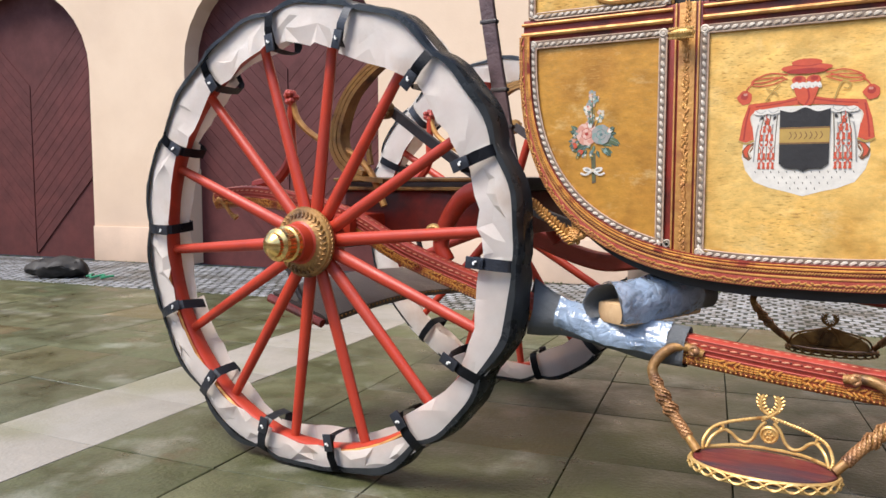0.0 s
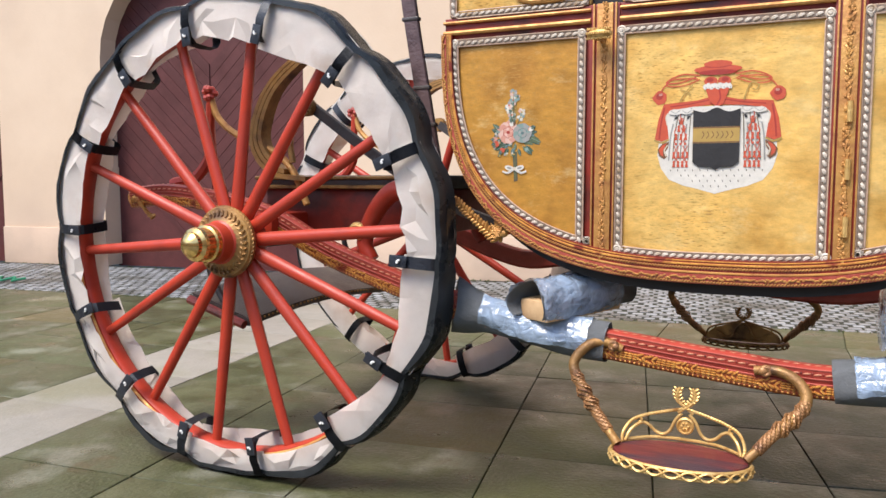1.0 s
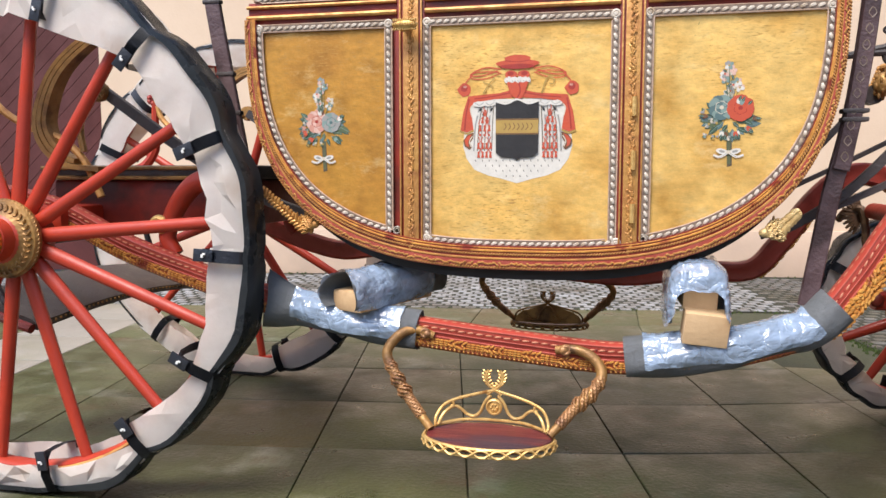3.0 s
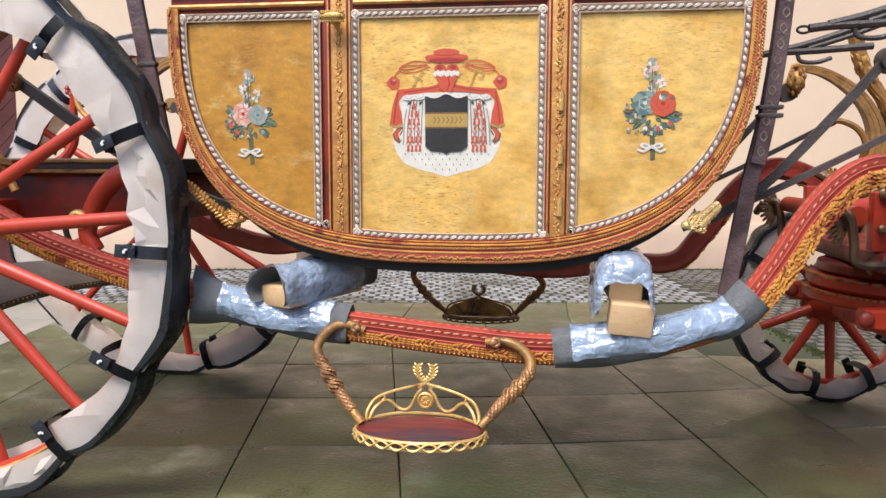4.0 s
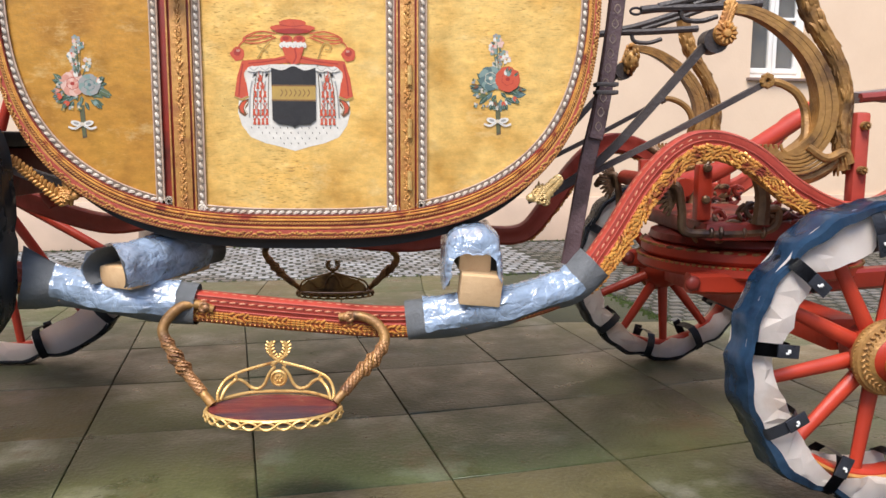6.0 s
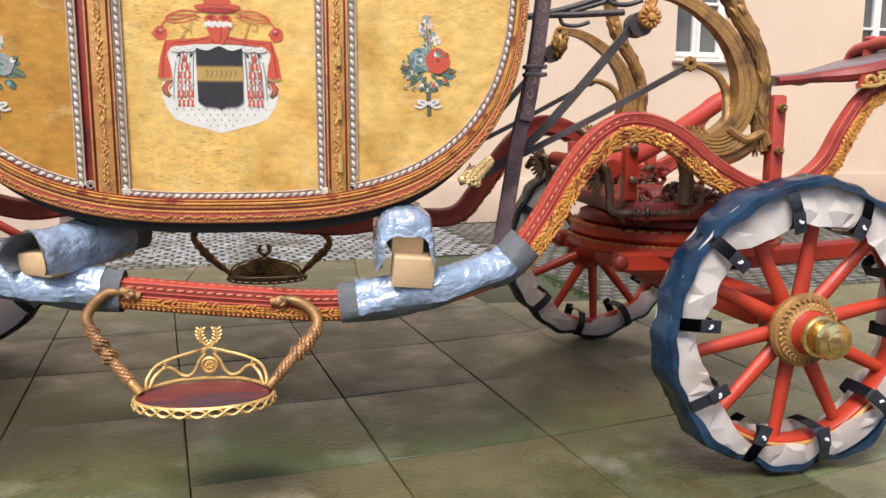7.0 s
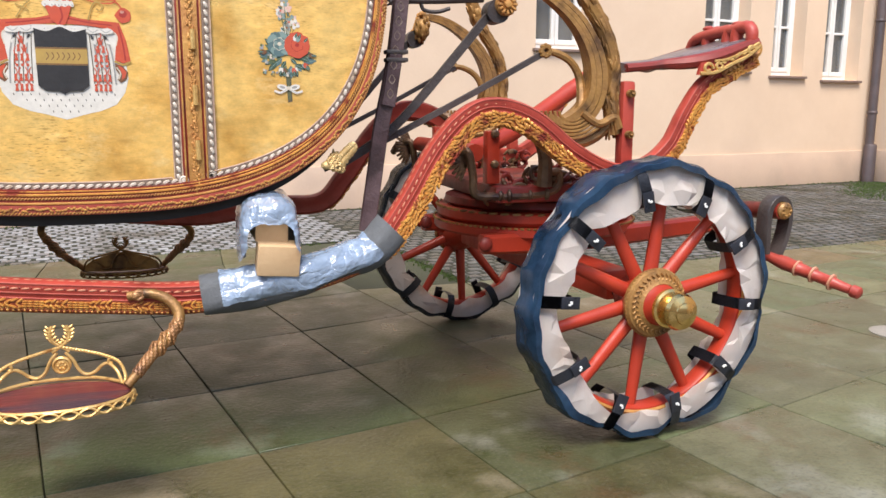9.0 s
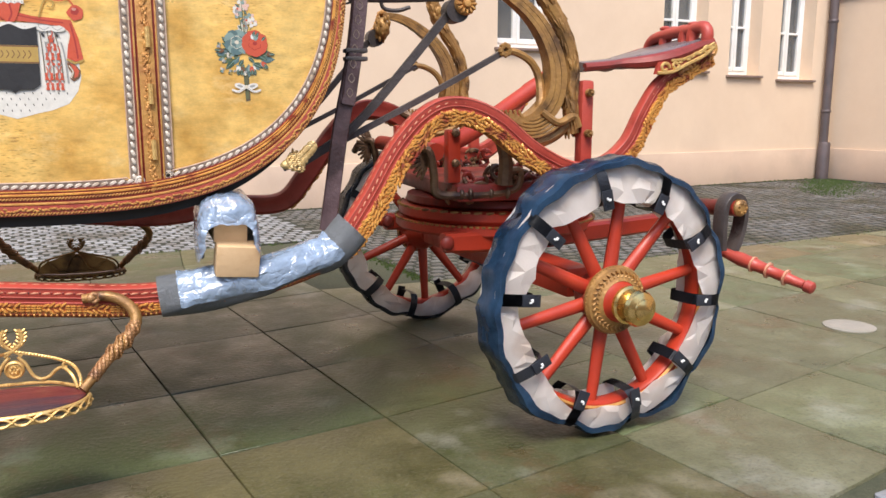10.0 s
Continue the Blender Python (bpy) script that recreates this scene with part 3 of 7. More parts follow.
def wheel(R, n, m, parent, label, phase, hub, cap):
    """A wooden wheel about the local y axis; the outer face looks to -y. hub, cap: profiles of radius and height."""
    rim = bmesh.new()
    loops = []
    for k in range(72):
        a = 2 * math.pi * k / 72
        sec = [(R, -0.032), (R, 0.032), (R - 0.012, 0.037), (R - 0.055, 0.03), (R - 0.062, 0.02), (R - 0.062, -0.02), (R - 0.055, -0.03), (R - 0.012, -0.037)]
        loops.append([(r * math.cos(a), y, r * math.sin(a)) for r, y in sec])
    rings(rim, loops, closed=True)
    w = part("wheel", rim, M["red"], parent, label, m)
    bead = bmesh.new()
    for rr in (R - 0.022, R - 0.046):
        loops = [[((rr + 0.007 * math.cos(t)) * math.cos(a), -0.036 + 0.006 * math.sin(t), (rr + 0.007 * math.cos(t)) * math.sin(a)) for t in (0, 1.57, 3.14, 4.71)] for a in [2 * math.pi * k / 72 for k in range(72)]]
        rings(bead, loops, closed=True)
    part("rim_line", bead, M["gilt"], w, "gilded line on the felloe", m)
    sm = spoke_mesh(0.06, R - 0.055, 0.024, 0.0175, 0.021, 0.016, M["red"])
    for k in range(n):
        part("spoke", sm, None, w, "", m @ Matrix.Rotation(phase + 2 * math.pi * k / n, 4, "Y"))
    part("hub", lathe(bmesh.new(), hub, 32), M["red"], w, "", m)
    # carved gilt collar with a ring of leaves
    col = bmesh.new()
    r0 = hub[2][0]
    lathe(col, [(r0 * 0.60, 0.03), (r0 * 1.06, 0.03), (r0 * 1.10, 0.045), (r0 * 1.04, 0.058), (r0 * 0.98, 0.060), (r0 * 0.72, 0.070), (r0 * 0.66, 0.076), (r0 * 0.60, 0.07)], 40)
    for k in range(34):
        a = 2 * math.pi * k / 34
        for rr, tilt in ((0.92, 0.7), (0.80, -0.7)):
            p = (r0 * rr * math.cos(a), -0.065, r0 * rr * math.sin(a))
            blob(col, place(p, (math.cos(a + tilt), 0, math.sin(a + tilt)), (-math.sin(a + tilt), 0, math.cos(a + tilt)), r0 * 0.085, r0 * 0.036, 0.006), 6, 3)
    for k in range(56):
        a = 2 * math.pi * k / 56
        p = (r0 * 1.07 * math.cos(a), -0.047, r0 * 1.07 * math.sin(a))
        blob(col, place(p, (-math.sin(a) + 0.5 * math.cos(a), 0.5, math.cos(a) + 0.5 * math.sin(a)), (math.cos(a), 0, math.sin(a)), r0 * 0.07, r0 * 0.04, r0 * 0.03), 5, 3)
    part("collar", col, M["gilt_old"], w, "carved gilt collar of the hub", m)
    part("hub_cap", lathe(bmesh.new(), cap, 36), M["brass"], w, "turned brass hub cap", m)
    return w


def wheel_cover(R, n, m, phase, group_label, seed, width=0.075, sheet="tread_black", felt=0.085, sag=0.022, stand=0.02):
    """Padding tied round a wheel: tread sheet, felt pieces on both faces, a strap between each pair of spokes."""
    rng = random.Random(seed)
    e = thing("wheel_cover", group_label, "wheel cover", m.translation - Vector((0, 0, m.translation.z)), "wheel covers")
    steps = 12
    N = n * steps
    ph = [rng.uniform(0, 6.28) for _ in range(4)]

    def bulge(a):
        """How far the sheet stands off between the straps."""
        t = ((a - phase) / (2 * math.pi / n)) % 1.0
        return abs(math.sin(math.pi * t)) ** 0.8

    def zigzag(v, t):
        """An uneven torn edge, straight between its corners."""
        f = min(0.999, max(0.0, t)) * (len(v) - 1)
        i = int(f)
        return v[i] + (v[i + 1] - v[i]) * (f - i)

    slack = [rng.uniform(0.55, 1.35) for _ in range(n)]

    def share(a):
        return ((a - phase) / (2 * math.pi / n)) % 1.0, int(((a - phase) / (2 * math.pi / n)) % n)

    # tread sheet, wider than the rim, slack between the straps and pinched under them
    sh = bmesh.new()
    vs = []
    ground = m.translation.z - 0.004
    for k in range(N):
        a = phase + 2 * math.pi * k / N
        t, seg = share(a + 1e-5)
        b = bulge(a) * slack[seg]
        low = -math.sin(a)
        ro = R + stand * (1 - 0.6 * max(0.0, low)) + sag * b + 0.004 * math.sin(3 * a + ph[0]) + 0.004 * math.sin(23 * a + ph[2])
        if low > 0.3:
            ro = min(ro + 0.012 * b * low, ground / low)
        wf = max(0.057, width * (0.86 + 0.22 * b)) + 0.004 * math.sin(5 * a + ph[1])
        wb = max(0.038, width * (0.74 + 0.22 * b)) + 0.004 * math.sin(4 * a + ph[2])
        flop = 0.018 * b * (0.6 + 0.4 * math.sin(7 * a + ph[3]))
        rows = [(ro - 0.024 - flop * 0.5, -wf - 0.002), (ro - 0.008, -wf), (ro - 0.002, -wf * 0.75), (ro, -wf * 0.3), (ro - 0.003, wb * 0.2), (ro, wb * 0.75), (ro - 0.008, wb), (ro - 0.022, wb + 0.002)]
        col = []
        for i, (r, y) in enumerate(rows):
            if 0 < i < 7:
                r -= 0.006 * abs(noise.noise(Vector((a * R * 16, y * 9, seed)))) + 0.003 * abs(noise.noise(Vector((a * R * 45, y * 30, seed + 7))))
            col.append(sh.verts.new((r * math.cos(a), y, r * math.sin(a))))
        vs.append(col)
    for k in range(N):
        for i in range(7):
            sh.faces.new((vs[k][i], vs[k][i + 1], vs[(k + 1) % N][i + 1], vs[(k + 1) % N][i]))
    bmesh.ops.solidify(sh, geom=sh.faces[:], thickness=0.004)
    part("tread_sheet", sh, M[sheet], e, "dark blue plastic sheet over the tread" if sheet == "tread" else "black plastic sheet over the tread", m)
    # felt on the outer and inner face, one crumpled piece between two straps
    for face in (-1, 1):
        for j in range(n):
            a0 = phase + 2 * math.pi * j / n
            bm = bmesh.new()
            grid = []
            up = math.sin(a0 + math.pi / n)
            deep = felt * (rng.uniform(0.84, 1.12) + 0.26 * up) if face < 0 else felt * rng.uniform(0.75, 1.25)
            tilt = rng.uniform(-0.022, 0.022)
            notch = [rng.uniform(-0.014, 0.012) for _ in range(rng.choice((4, 5, 7)))]
            across, down = 8, 3
            for k in range(across + 1):
                col = []
                for i in range(down + 1):
                    inside = 0 < k < across
                    t = (k + (rng.uniform(-0.33, 0.33) if inside else 0)) / across * 1.12 - 0.06
                    s = (i + (rng.uniform(-0.33, 0.33) if 0 < i < down else 0)) / down
                    a = a0 + 2 * math.pi * t / n
                    b = max(0.0, math.sin(math.pi * min(1, max(0, t)))) ** 0.7
                    inner = R - deep * (0.92 + 0.16 * b) + tilt * (t - 0.5) * 2 + zigzag(notch, t)
                    low = -math.sin(a)
                    ro = R + stand * 0.8 * (1 - 0.6 * max(0.0, low)) + sag * 0.75 * b * slack[j]
                    if low > 0.3:
                        ro = min(ro, ground / low - 0.006)
                    r = ro * (1 - s) + inner * s
                    puff = (0.35 + 0.65 * b) * min(1, s * 2.2)
                    out = 0.044 + puff * (rng.uniform(0, 0.017) + 0.004 * s) * (1.0 if face < 0 else 0.6)
                    col.append(bm.verts.new((r * math.cos(a), face * out, r * math.sin(a))))
                grid.append(col)
            for p, q in zip(grid, grid[1:]):
                for i in range(down):
                    if rng.random() < 0.5:
                        bm.faces.new((p[i], p[i + 1], q[i + 1]))
                        bm.faces.new((p[i], q[i + 1], q[i]))
                    else:
                        bm.faces.new((p[i], p[i + 1], q[i]))
                        bm.faces.new((p[i + 1], q[i + 1], q[i]))
            bmesh.ops.solidify(bm, geom=bm.faces[:], thickness=0.003)
            part("felt_piece", bm, M["felt"], e, "", m, crisp=16)
    # straps with buckles
    L1 = felt + 0.008
    hi = stand - 0.010
    loop = [(R + hi - 0.016, -0.067), (R + hi - 0.002, -0.050), (R + hi, 0), (R + hi - 0.002, 0.048), (R + hi - 0.016, 0.064), (R - 0.04, 0.074), (R - L1, 0.068), (R - L1 - 0.02, 0.05), (R - L1 - 0.024, 0), (R - L1 - 0.02, -0.056), (R - L1, -0.074), (R - 0.04, -0.080)]
    st = bmesh.new()
    hw = 0.018
    loops = []
    for off in (-hw, hw):
        loops.append([(off, y, r) for r, y in loop])
    lo = [[st.verts.new(p) for p in lp] for lp in loops]
    for i in range(len(loop)):
        st.faces.new((lo[0][i], lo[0][(i + 1) % len(loop)], lo[1][(i + 1) % len(loop)], lo[1][i]))
    bmesh.ops.solidify(st, geom=st.faces[:], thickness=0.004)
    box(st, -hw, hw, -0.087, -0.081, R - L1 - 0.03, R - L1 + 0.03, 0.002)
    strap_mesh = mesh_of("strap", st, M["strap"])
    bk = bmesh.new()
    box(bk, -0.003, 0.006, -0.094, -0.089, R - L1 - 0.002, R - L1 + 0.005, 0.001)
    box(bk, -0.007, -0.002, -0.093, -0.089, R - L1 + 0.002, R - L1 + 0.010, 0.001)
    buckle_mesh = mesh_of("buckle", bk, M["white"])
    for j in range(n):
        a = phase + 2 * math.pi * j / n
        mm = m @ Matrix.Rotation(math.pi / 2 - a + rng.uniform(-0.015, 0.015), 4, "Y") @ Matrix.Rotation(rng.uniform(-0.1, 0.1), 4, "Z")
        s = part("strap", strap_mesh, None, e, "", mm)
        part("buckle", buckle_mesh, None, s, "", mm)
    return e


REAR_HUB = [(0.05, -0.12), (0.085, -0.07), (0.112, 0.03), (0.084, 0.066), (0.068, 0.082), (0.064, 0.122), (0.056, 0.126)]
REAR_CAP = [(r * 0.90, 0.122 + (h - 0.15) * 0.80) for r, h in [(0.062, 0.15), (0.068, 0.155), (0.068, 0.175), (0.060, 0.18), (0.058, 0.215), (0.064, 0.222), (0.060, 0.236), (0.046, 0.245), (0.044, 0.262), (0.034, 0.272), (0.020, 0.285), (0.006, 0.288), (0.0, 0.288)]]
FRONT_HUB = [(0.045, -0.11), (0.075, -0.06), (0.098, 0.03), (0.072, 0.066), (0.060, 0.078), (0.056, 0.104), (0.05, 0.107)]
FRONT_CAP = [(r * 0.92, 0.104 + (h - 0.13) * 0.80) for r, h in [(0.056, 0.13), (0.062, 0.135), (0.064, 0.15), (0.056, 0.156), (0.056, 0.20), (0.060, 0.206), (0.054, 0.222), (0.036, 0.232), (0.034, 0.238), (0.018, 0.248), (0.0, 0.25)]]


def build_wheels():
    steer = radians(5.7)
    for near in (True, False):
        y = MID - 0.735 if near else MID + 0.735
        turn = Matrix() if near else Matrix.Rotation(math.pi, 4, "Z")
        m = Matrix.Translation((REAR[0], y, REAR[1])) @ turn
        wheel(0.782, 14, m, coach, "large red rear wheel with fourteen spokes", 0.14, REAR_HUB, REAR_CAP)
        wheel_cover(0.782, 14, m, math.pi / 2 - 0.27, "pale felt and dark plastic padding strapped round the rear wheel", 3 if near else 4, 0.054, felt=0.082, sag=0.022, stand=0.036)
        fx = FRONT[0] + 0.0 if near else FRONT[0] - 0.145
        m = Matrix.Translation((fx, y, FRONT[1])) @ turn @ Matrix.Rotation(steer, 4, "Z")
        wheel(0.395, 10, m, coach, "small red front wheel with ten spokes", 0.13 if near else 0.05, FRONT_HUB, FRONT_CAP)
        wheel_cover(0.395, 10, m, math.pi / 2 - 0.42, "pale felt and dark plastic padding strapped round the front wheel", 5 if near else 6, 0.064, "tread" if near else "tread_black", felt=0.066, sag=0.011, stand=0.030)


build_wheels()


FLANK = 2 * MID - SIDE


def ring_path(ix, iz, a0=-180.0, a1=0.0, n=80):
    """The outline drawn in by ix at the sides and iz at the bottom."""
    out = []
    for k in range(n + 1):
        a = radians(a0 + (a1 - a0) * k / n)
        c, s = math.cos(a), math.sin(a)
        out.append((BX + (BW - ix) * math.copysign(abs(c) ** (2 / BN), c), BZ + (BD - iz) * math.copysign(abs(s) ** (2 / BN), s)))
    return out


def even(pts, gap):
    """Points at even gaps along a polyline, each with its direction."""
    P = [Vector((x, 0, z)) for x, z in pts]
    out, left = [], gap / 2
    for a, b in zip(P, P[1:]):
        d = (b - a).length
        if d < 1e-6:
            continue
        t = left
        while t <= d:
            out.append((a.lerp(b, t / d), (b - a) / d))
            t += gap
        left = t - d
    return out


def ribbon(pts, parent, y):
    """A painted ribbon moulding: a dark flat strip with pale slanting ovals."""
    bm = bmesh.new()
    path = [Vector((x, y, z)) for x, z in pts]
    sweep(bm, path, [(-0.0105, -0.003), (0.0105, -0.003), (0.0097, 0.004), (-0.0097, 0.004)], up=(0, -1, 0))
    part("moulding", bm, M["ribbon_base"], parent, "dark painted moulding strip")
    bm = bmesh.new()
    for p, d in even(pts, 0.0205):
        side = Vector((0, -1, 0)).cross(d)
        blob(bm, place((p.x, y - 0.005, p.z), d * 0.92 + side * 0.40, (0, -1, 0), 0.0098, 0.0026, 0.0052), 8, 3)
    edge = bmesh.new()
    for sgn in (-1, 1):
        q = []
        for p, d in even(pts, 0.02):
            q.append(Vector((p.x, y - 0.003, p.z)) + Vector((0, -1, 0)).cross(d) * 0.0100 * sgn)
        if len(q) > 3:
            sweep(edge, q, circle(0.0022, 5), up=(0, -1, 0))
    part("moulding", edge, M["ribbon_edge"], parent, "reddish brown edges of the moulding")
    part("moulding", bm, M["ribbon_pale"], parent, "pale twisted ribbon along the moulding")


def carved(pts, y, gap, size, mat, parent, label, seed=0, rows=1):
    """A run of small carved leaves along a line on the flank."""
    rng = random.Random(seed)
    bm = bmesh.new()
    for k, (p, d) in enumerate(even(pts, gap)):
        side = Vector((0, -1, 0)).cross(d)
        for r in range(rows):
            lean = rng.uniform(-0.75, 0.75)
            q = p + side * rng.uniform(-0.6, 0.6) * size * (1.6 if rows > 1 else 1)
            blob(bm, place((q.x, y - rng.uniform(0, 0.003), q.z), d + side * lean, (0, -1, 0), size * rng.uniform(0.85, 1.2), size * 0.5, size * 0.5), 6, 3)
    return tagged(part("carving", bm, mat, parent, label), kind="stuff")


def rope(pts, y, gap, size, parent, label):
    """A twisted gilt cord: slanting strands laid close."""
    bm = bmesh.new()
    for p, d in even(pts, gap):
        side = Vector((0, -1, 0)).cross(d)
        blob(bm, place((p.x, y, p.z), d + side * 0.8, (0, -1, 0), size * 1.05, size * 0.55, size * 0.45), 6, 3)
    return tagged(part("carving", bm, M["gilt"], parent, label), kind="stuff")


class Paint:
    """Flat painted shapes, laid one over the other on a panel."""

    def __init__(self, y):
        self.bm, self.y, self.mats, self.n = bmesh.new(), y, [], 0

    def poly(self, pts, mat):
        self.n += 1
        if mat not in self.mats:
            self.mats.append(mat)
        yy = self.y - 0.00001 * self.n
        f = self.bm.faces.new([self.bm.verts.new((x, yy, z)) for x, z in pts])
        f.material_index = self.mats.index(mat)
        f.normal_update()
        if f.normal.y > 0:
            f.normal_flip()

    def oval(self, x, z, rx, rz, mat, turn=0.0, n=12, wob=0.0, seed=0):
        rng = random.Random(seed)
        c, s = math.cos(turn), math.sin(turn)
        pts = []
        for k in range(n):
            a = 2 * math.pi * k / n
            q = 1 + wob * rng.uniform(-1, 1)
            u, v = rx * q * math.cos(a), rz * q * math.sin(a)
            pts.append((x + u * c - v * s, z + u * s + v * c))
        self.poly(pts, mat)

    def line(self, pts, w, mat):
        P = [Vector((x, 0, z)) for x, z in pts]
        if len(P) > 2:
            P = smooth_path(P, 5)
        for a, b in zip(P, P[1:]):
            d = (b - a).normalized()
            n = Vector((-d.z, 0, d.x)) * w / 2
            a2, b2 = a - d * w * 0.2, b + d * w * 0.2
            self.poly([(q.x, q.z) for q in (a2 + n, a2 - n, b2 - n, b2 + n)], mat)
            self.n -= 0.8

    def done(self, name, parent, label):
        me = bpy.data.meshes.new(name)
        self.bm.to_mesh(me)
        self.bm.free()
        for one in self.mats:
            me.materials.append(one)
        return part(name, me, None, parent, label)


C = {k: flat("paint_" + k, v) for k, v in {
    "red": (0.52, 0.080, 0.036), "deepred": (0.33, 0.030, 0.020), "white": (0.66, 0.62, 0.55), "black": (0.022, 0.020, 0.020), "ochre": (0.42, 0.27, 0.07),
    "pink": (0.58, 0.27, 0.20), "rose": (0.66, 0.42, 0.34), "teal": (0.09, 0.15, 0.15), "teal2": (0.20, 0.28, 0.25), "leaf": (0.05, 0.085, 0.05), "leaf2": (0.10, 0.13, 0.06),
    "stem": (0.10, 0.075, 0.04), "brown": (0.16, 0.07, 0.03), "cream": (0.60, 0.52, 0.40), "grey": (0.30, 0.29, 0.27)}.items()}


def rose(p, x, z, r, c1, c2, c3, seed):
    rng = random.Random(seed)
    for k in range(9):
        a = 2 * math.pi * k / 9 + rng.uniform(-0.2, 0.2)
        p.oval(x + r * 0.62 * math.cos(a), z + r * 0.62 * math.sin(a), r * 0.46, r * 0.36, C[c1 if k % 2 else c2], a + 1.57, 9, 0.08, seed + k)
    for k in range(6):
        a = 2 * math.pi * k / 6 + 0.4
        p.oval(x + r * 0.30 * math.cos(a), z + r * 0.30 * math.sin(a), r * 0.36, r * 0.20, C[c2 if k % 2 else c1], a + 1.2, 9, 0.08, seed + 20 + k)
        p.line([(x + r * 0.42 * math.cos(a - 0.5), z + r * 0.42 * math.sin(a - 0.5)), (x + r * 0.48 * math.cos(a), z + r * 0.48 * math.sin(a)), (x + r * 0.42 * math.cos(a + 0.5), z + r * 0.42 * math.sin(a + 0.5))], 0.0016, C[c3])
    p.oval(x, z, r * 0.17, r * 0.15, C[c3], 0, 8)


def leaf(p, x, z, l, a, mat):
    c, s = math.cos(a), math.sin(a)
    pts = [(0, 0), (0.3, 0.24), (0.65, 0.2), (1, 0), (0.65, -0.18), (0.3, -0.22)]
    p.poly([(x + l * (u * c - v * s), z + l * (u * s + v * c)) for u, v in pts], mat)
    p.line([(x, z), (x + l * 0.85 * c, z + l * 0.85 * s)], 0.0012, C["teal2"])


def bouquet(panel, x, z, big, second, seed, label):
    """A painted nosegay: stalks, two large blooms, sprigs above, a pale bow below."""
    rng = random.Random(seed)
    p = Paint(SIDE + 0.0035)
    p.poly([(x - 0.007, z - 0.05), (x + 0.007, z - 0.05), (x + 0.010, z - 0.135), (x - 0.002, z - 0.138)], C["stem"])
    for k in range(4):
        p.line([(x - 0.004 + 0.003 * k, z - 0.05), (x - 0.001 + 0.002 * k, z - 0.13)], 0.0013, C["leaf2"])
    for k in range(40):
        a = radians(rng.choice((-160, -140, -20, -40, 0, 20, 170, 150, 200, -70, -110)) + rng.uniform(-15, 15))
        d = rng.uniform(0.015, 0.05)
        leaf(p, x + d * math.cos(a), z - 0.01 + d * math.sin(a) * 0.9, rng.uniform(0.022, 0.038), a + rng.uniform(-0.6, 0.6), C[rng.choice(("leaf", "leaf", "teal", "leaf2"))])
    for k in range(13):
        t = k / 12
        q = (x - 0.004 + rng.uniform(-0.036, 0.036) * (1.1 - t), z + 0.035 + 0.085 * t)
        p.line([(x, z + 0.01), q], 0.0012, C["leaf2"])
        for j in range(5):
            a = 2 * math.pi * j / 5 + rng.random()
            p.oval(q[0] + 0.0062 * math.cos(a), q[1] + 0.0062 * math.sin(a), 0.0064, 0.005, C[rng.choice(("rose", "cream", "white", "grey", "teal2"))], a, 7)
        p.oval(q[0], q[1], 0.003, 0.003, C["red" if k % 2 else "ochre"], 0, 6)
    for k in range(5):
        leaf(p, x + rng.uniform(-0.012, 0.012), z + 0.03 + 0.018 * k, 0.014, rng.uniform(0.2, 2.9), C["leaf"])
    for k in range(16):
        q = (x - 0.052 + rng.uniform(-0.016, 0.05), z - 0.012 + rng.uniform(-0.055, 0.03))
        for j in range(4):
            a = 1.57 * j + rng.random()
            p.oval(q[0] + 0.0036 * math.cos(a), q[1] + 0.0036 * math.sin(a), 0.0042, 0.0032, C[rng.choice(("cream", "grey", "leaf2", "ochre", "teal2"))], a, 6)
    rose(p, x + big[0], z + big[1], big[2], *big[3:6], seed + 3)
    rose(p, x + second[0], z + second[1], second[2], *second[3:6], seed + 5)
    for k in range(14):
        a = rng.uniform(0, 6.28)
        q = (x + 0.062 * math.cos(a), z - 0.012 + 0.044 * math.sin(a))
        p.oval(q[0], q[1], 0.0085, 0.006, C[rng.choice(("red", "pink", "white", "brown", "teal2"))], a, 8, 0.15, k)
        leaf(p, q[0], q[1], 0.016, a, C["leaf"])
    # bow
    for sgn in (-1, 1):
        p.oval(x + sgn * 0.016, z - 0.098, 0.015, 0.0075, C["white"], sgn * 0.25, 10)
        p.oval(x + sgn * 0.016, z - 0.098, 0.008, 0.0035, C["grey"], sgn * 0.25, 8)
        p.line([(x, z - 0.1), (x + sgn * 0.02, z - 0.112), (x + sgn * 0.036, z - 0.108)], 0.006, C["white"])
        p.line([(x, z - 0.1), (x + sgn * 0.022, z - 0.114), (x + sgn * 0.037, z - 0.110)], 0.0012, C["grey"])
    p.oval(x, z - 0.1, 0.006, 0.005, C["cream"], 0, 8)
    p.done("painted_bouquet", panel, label)


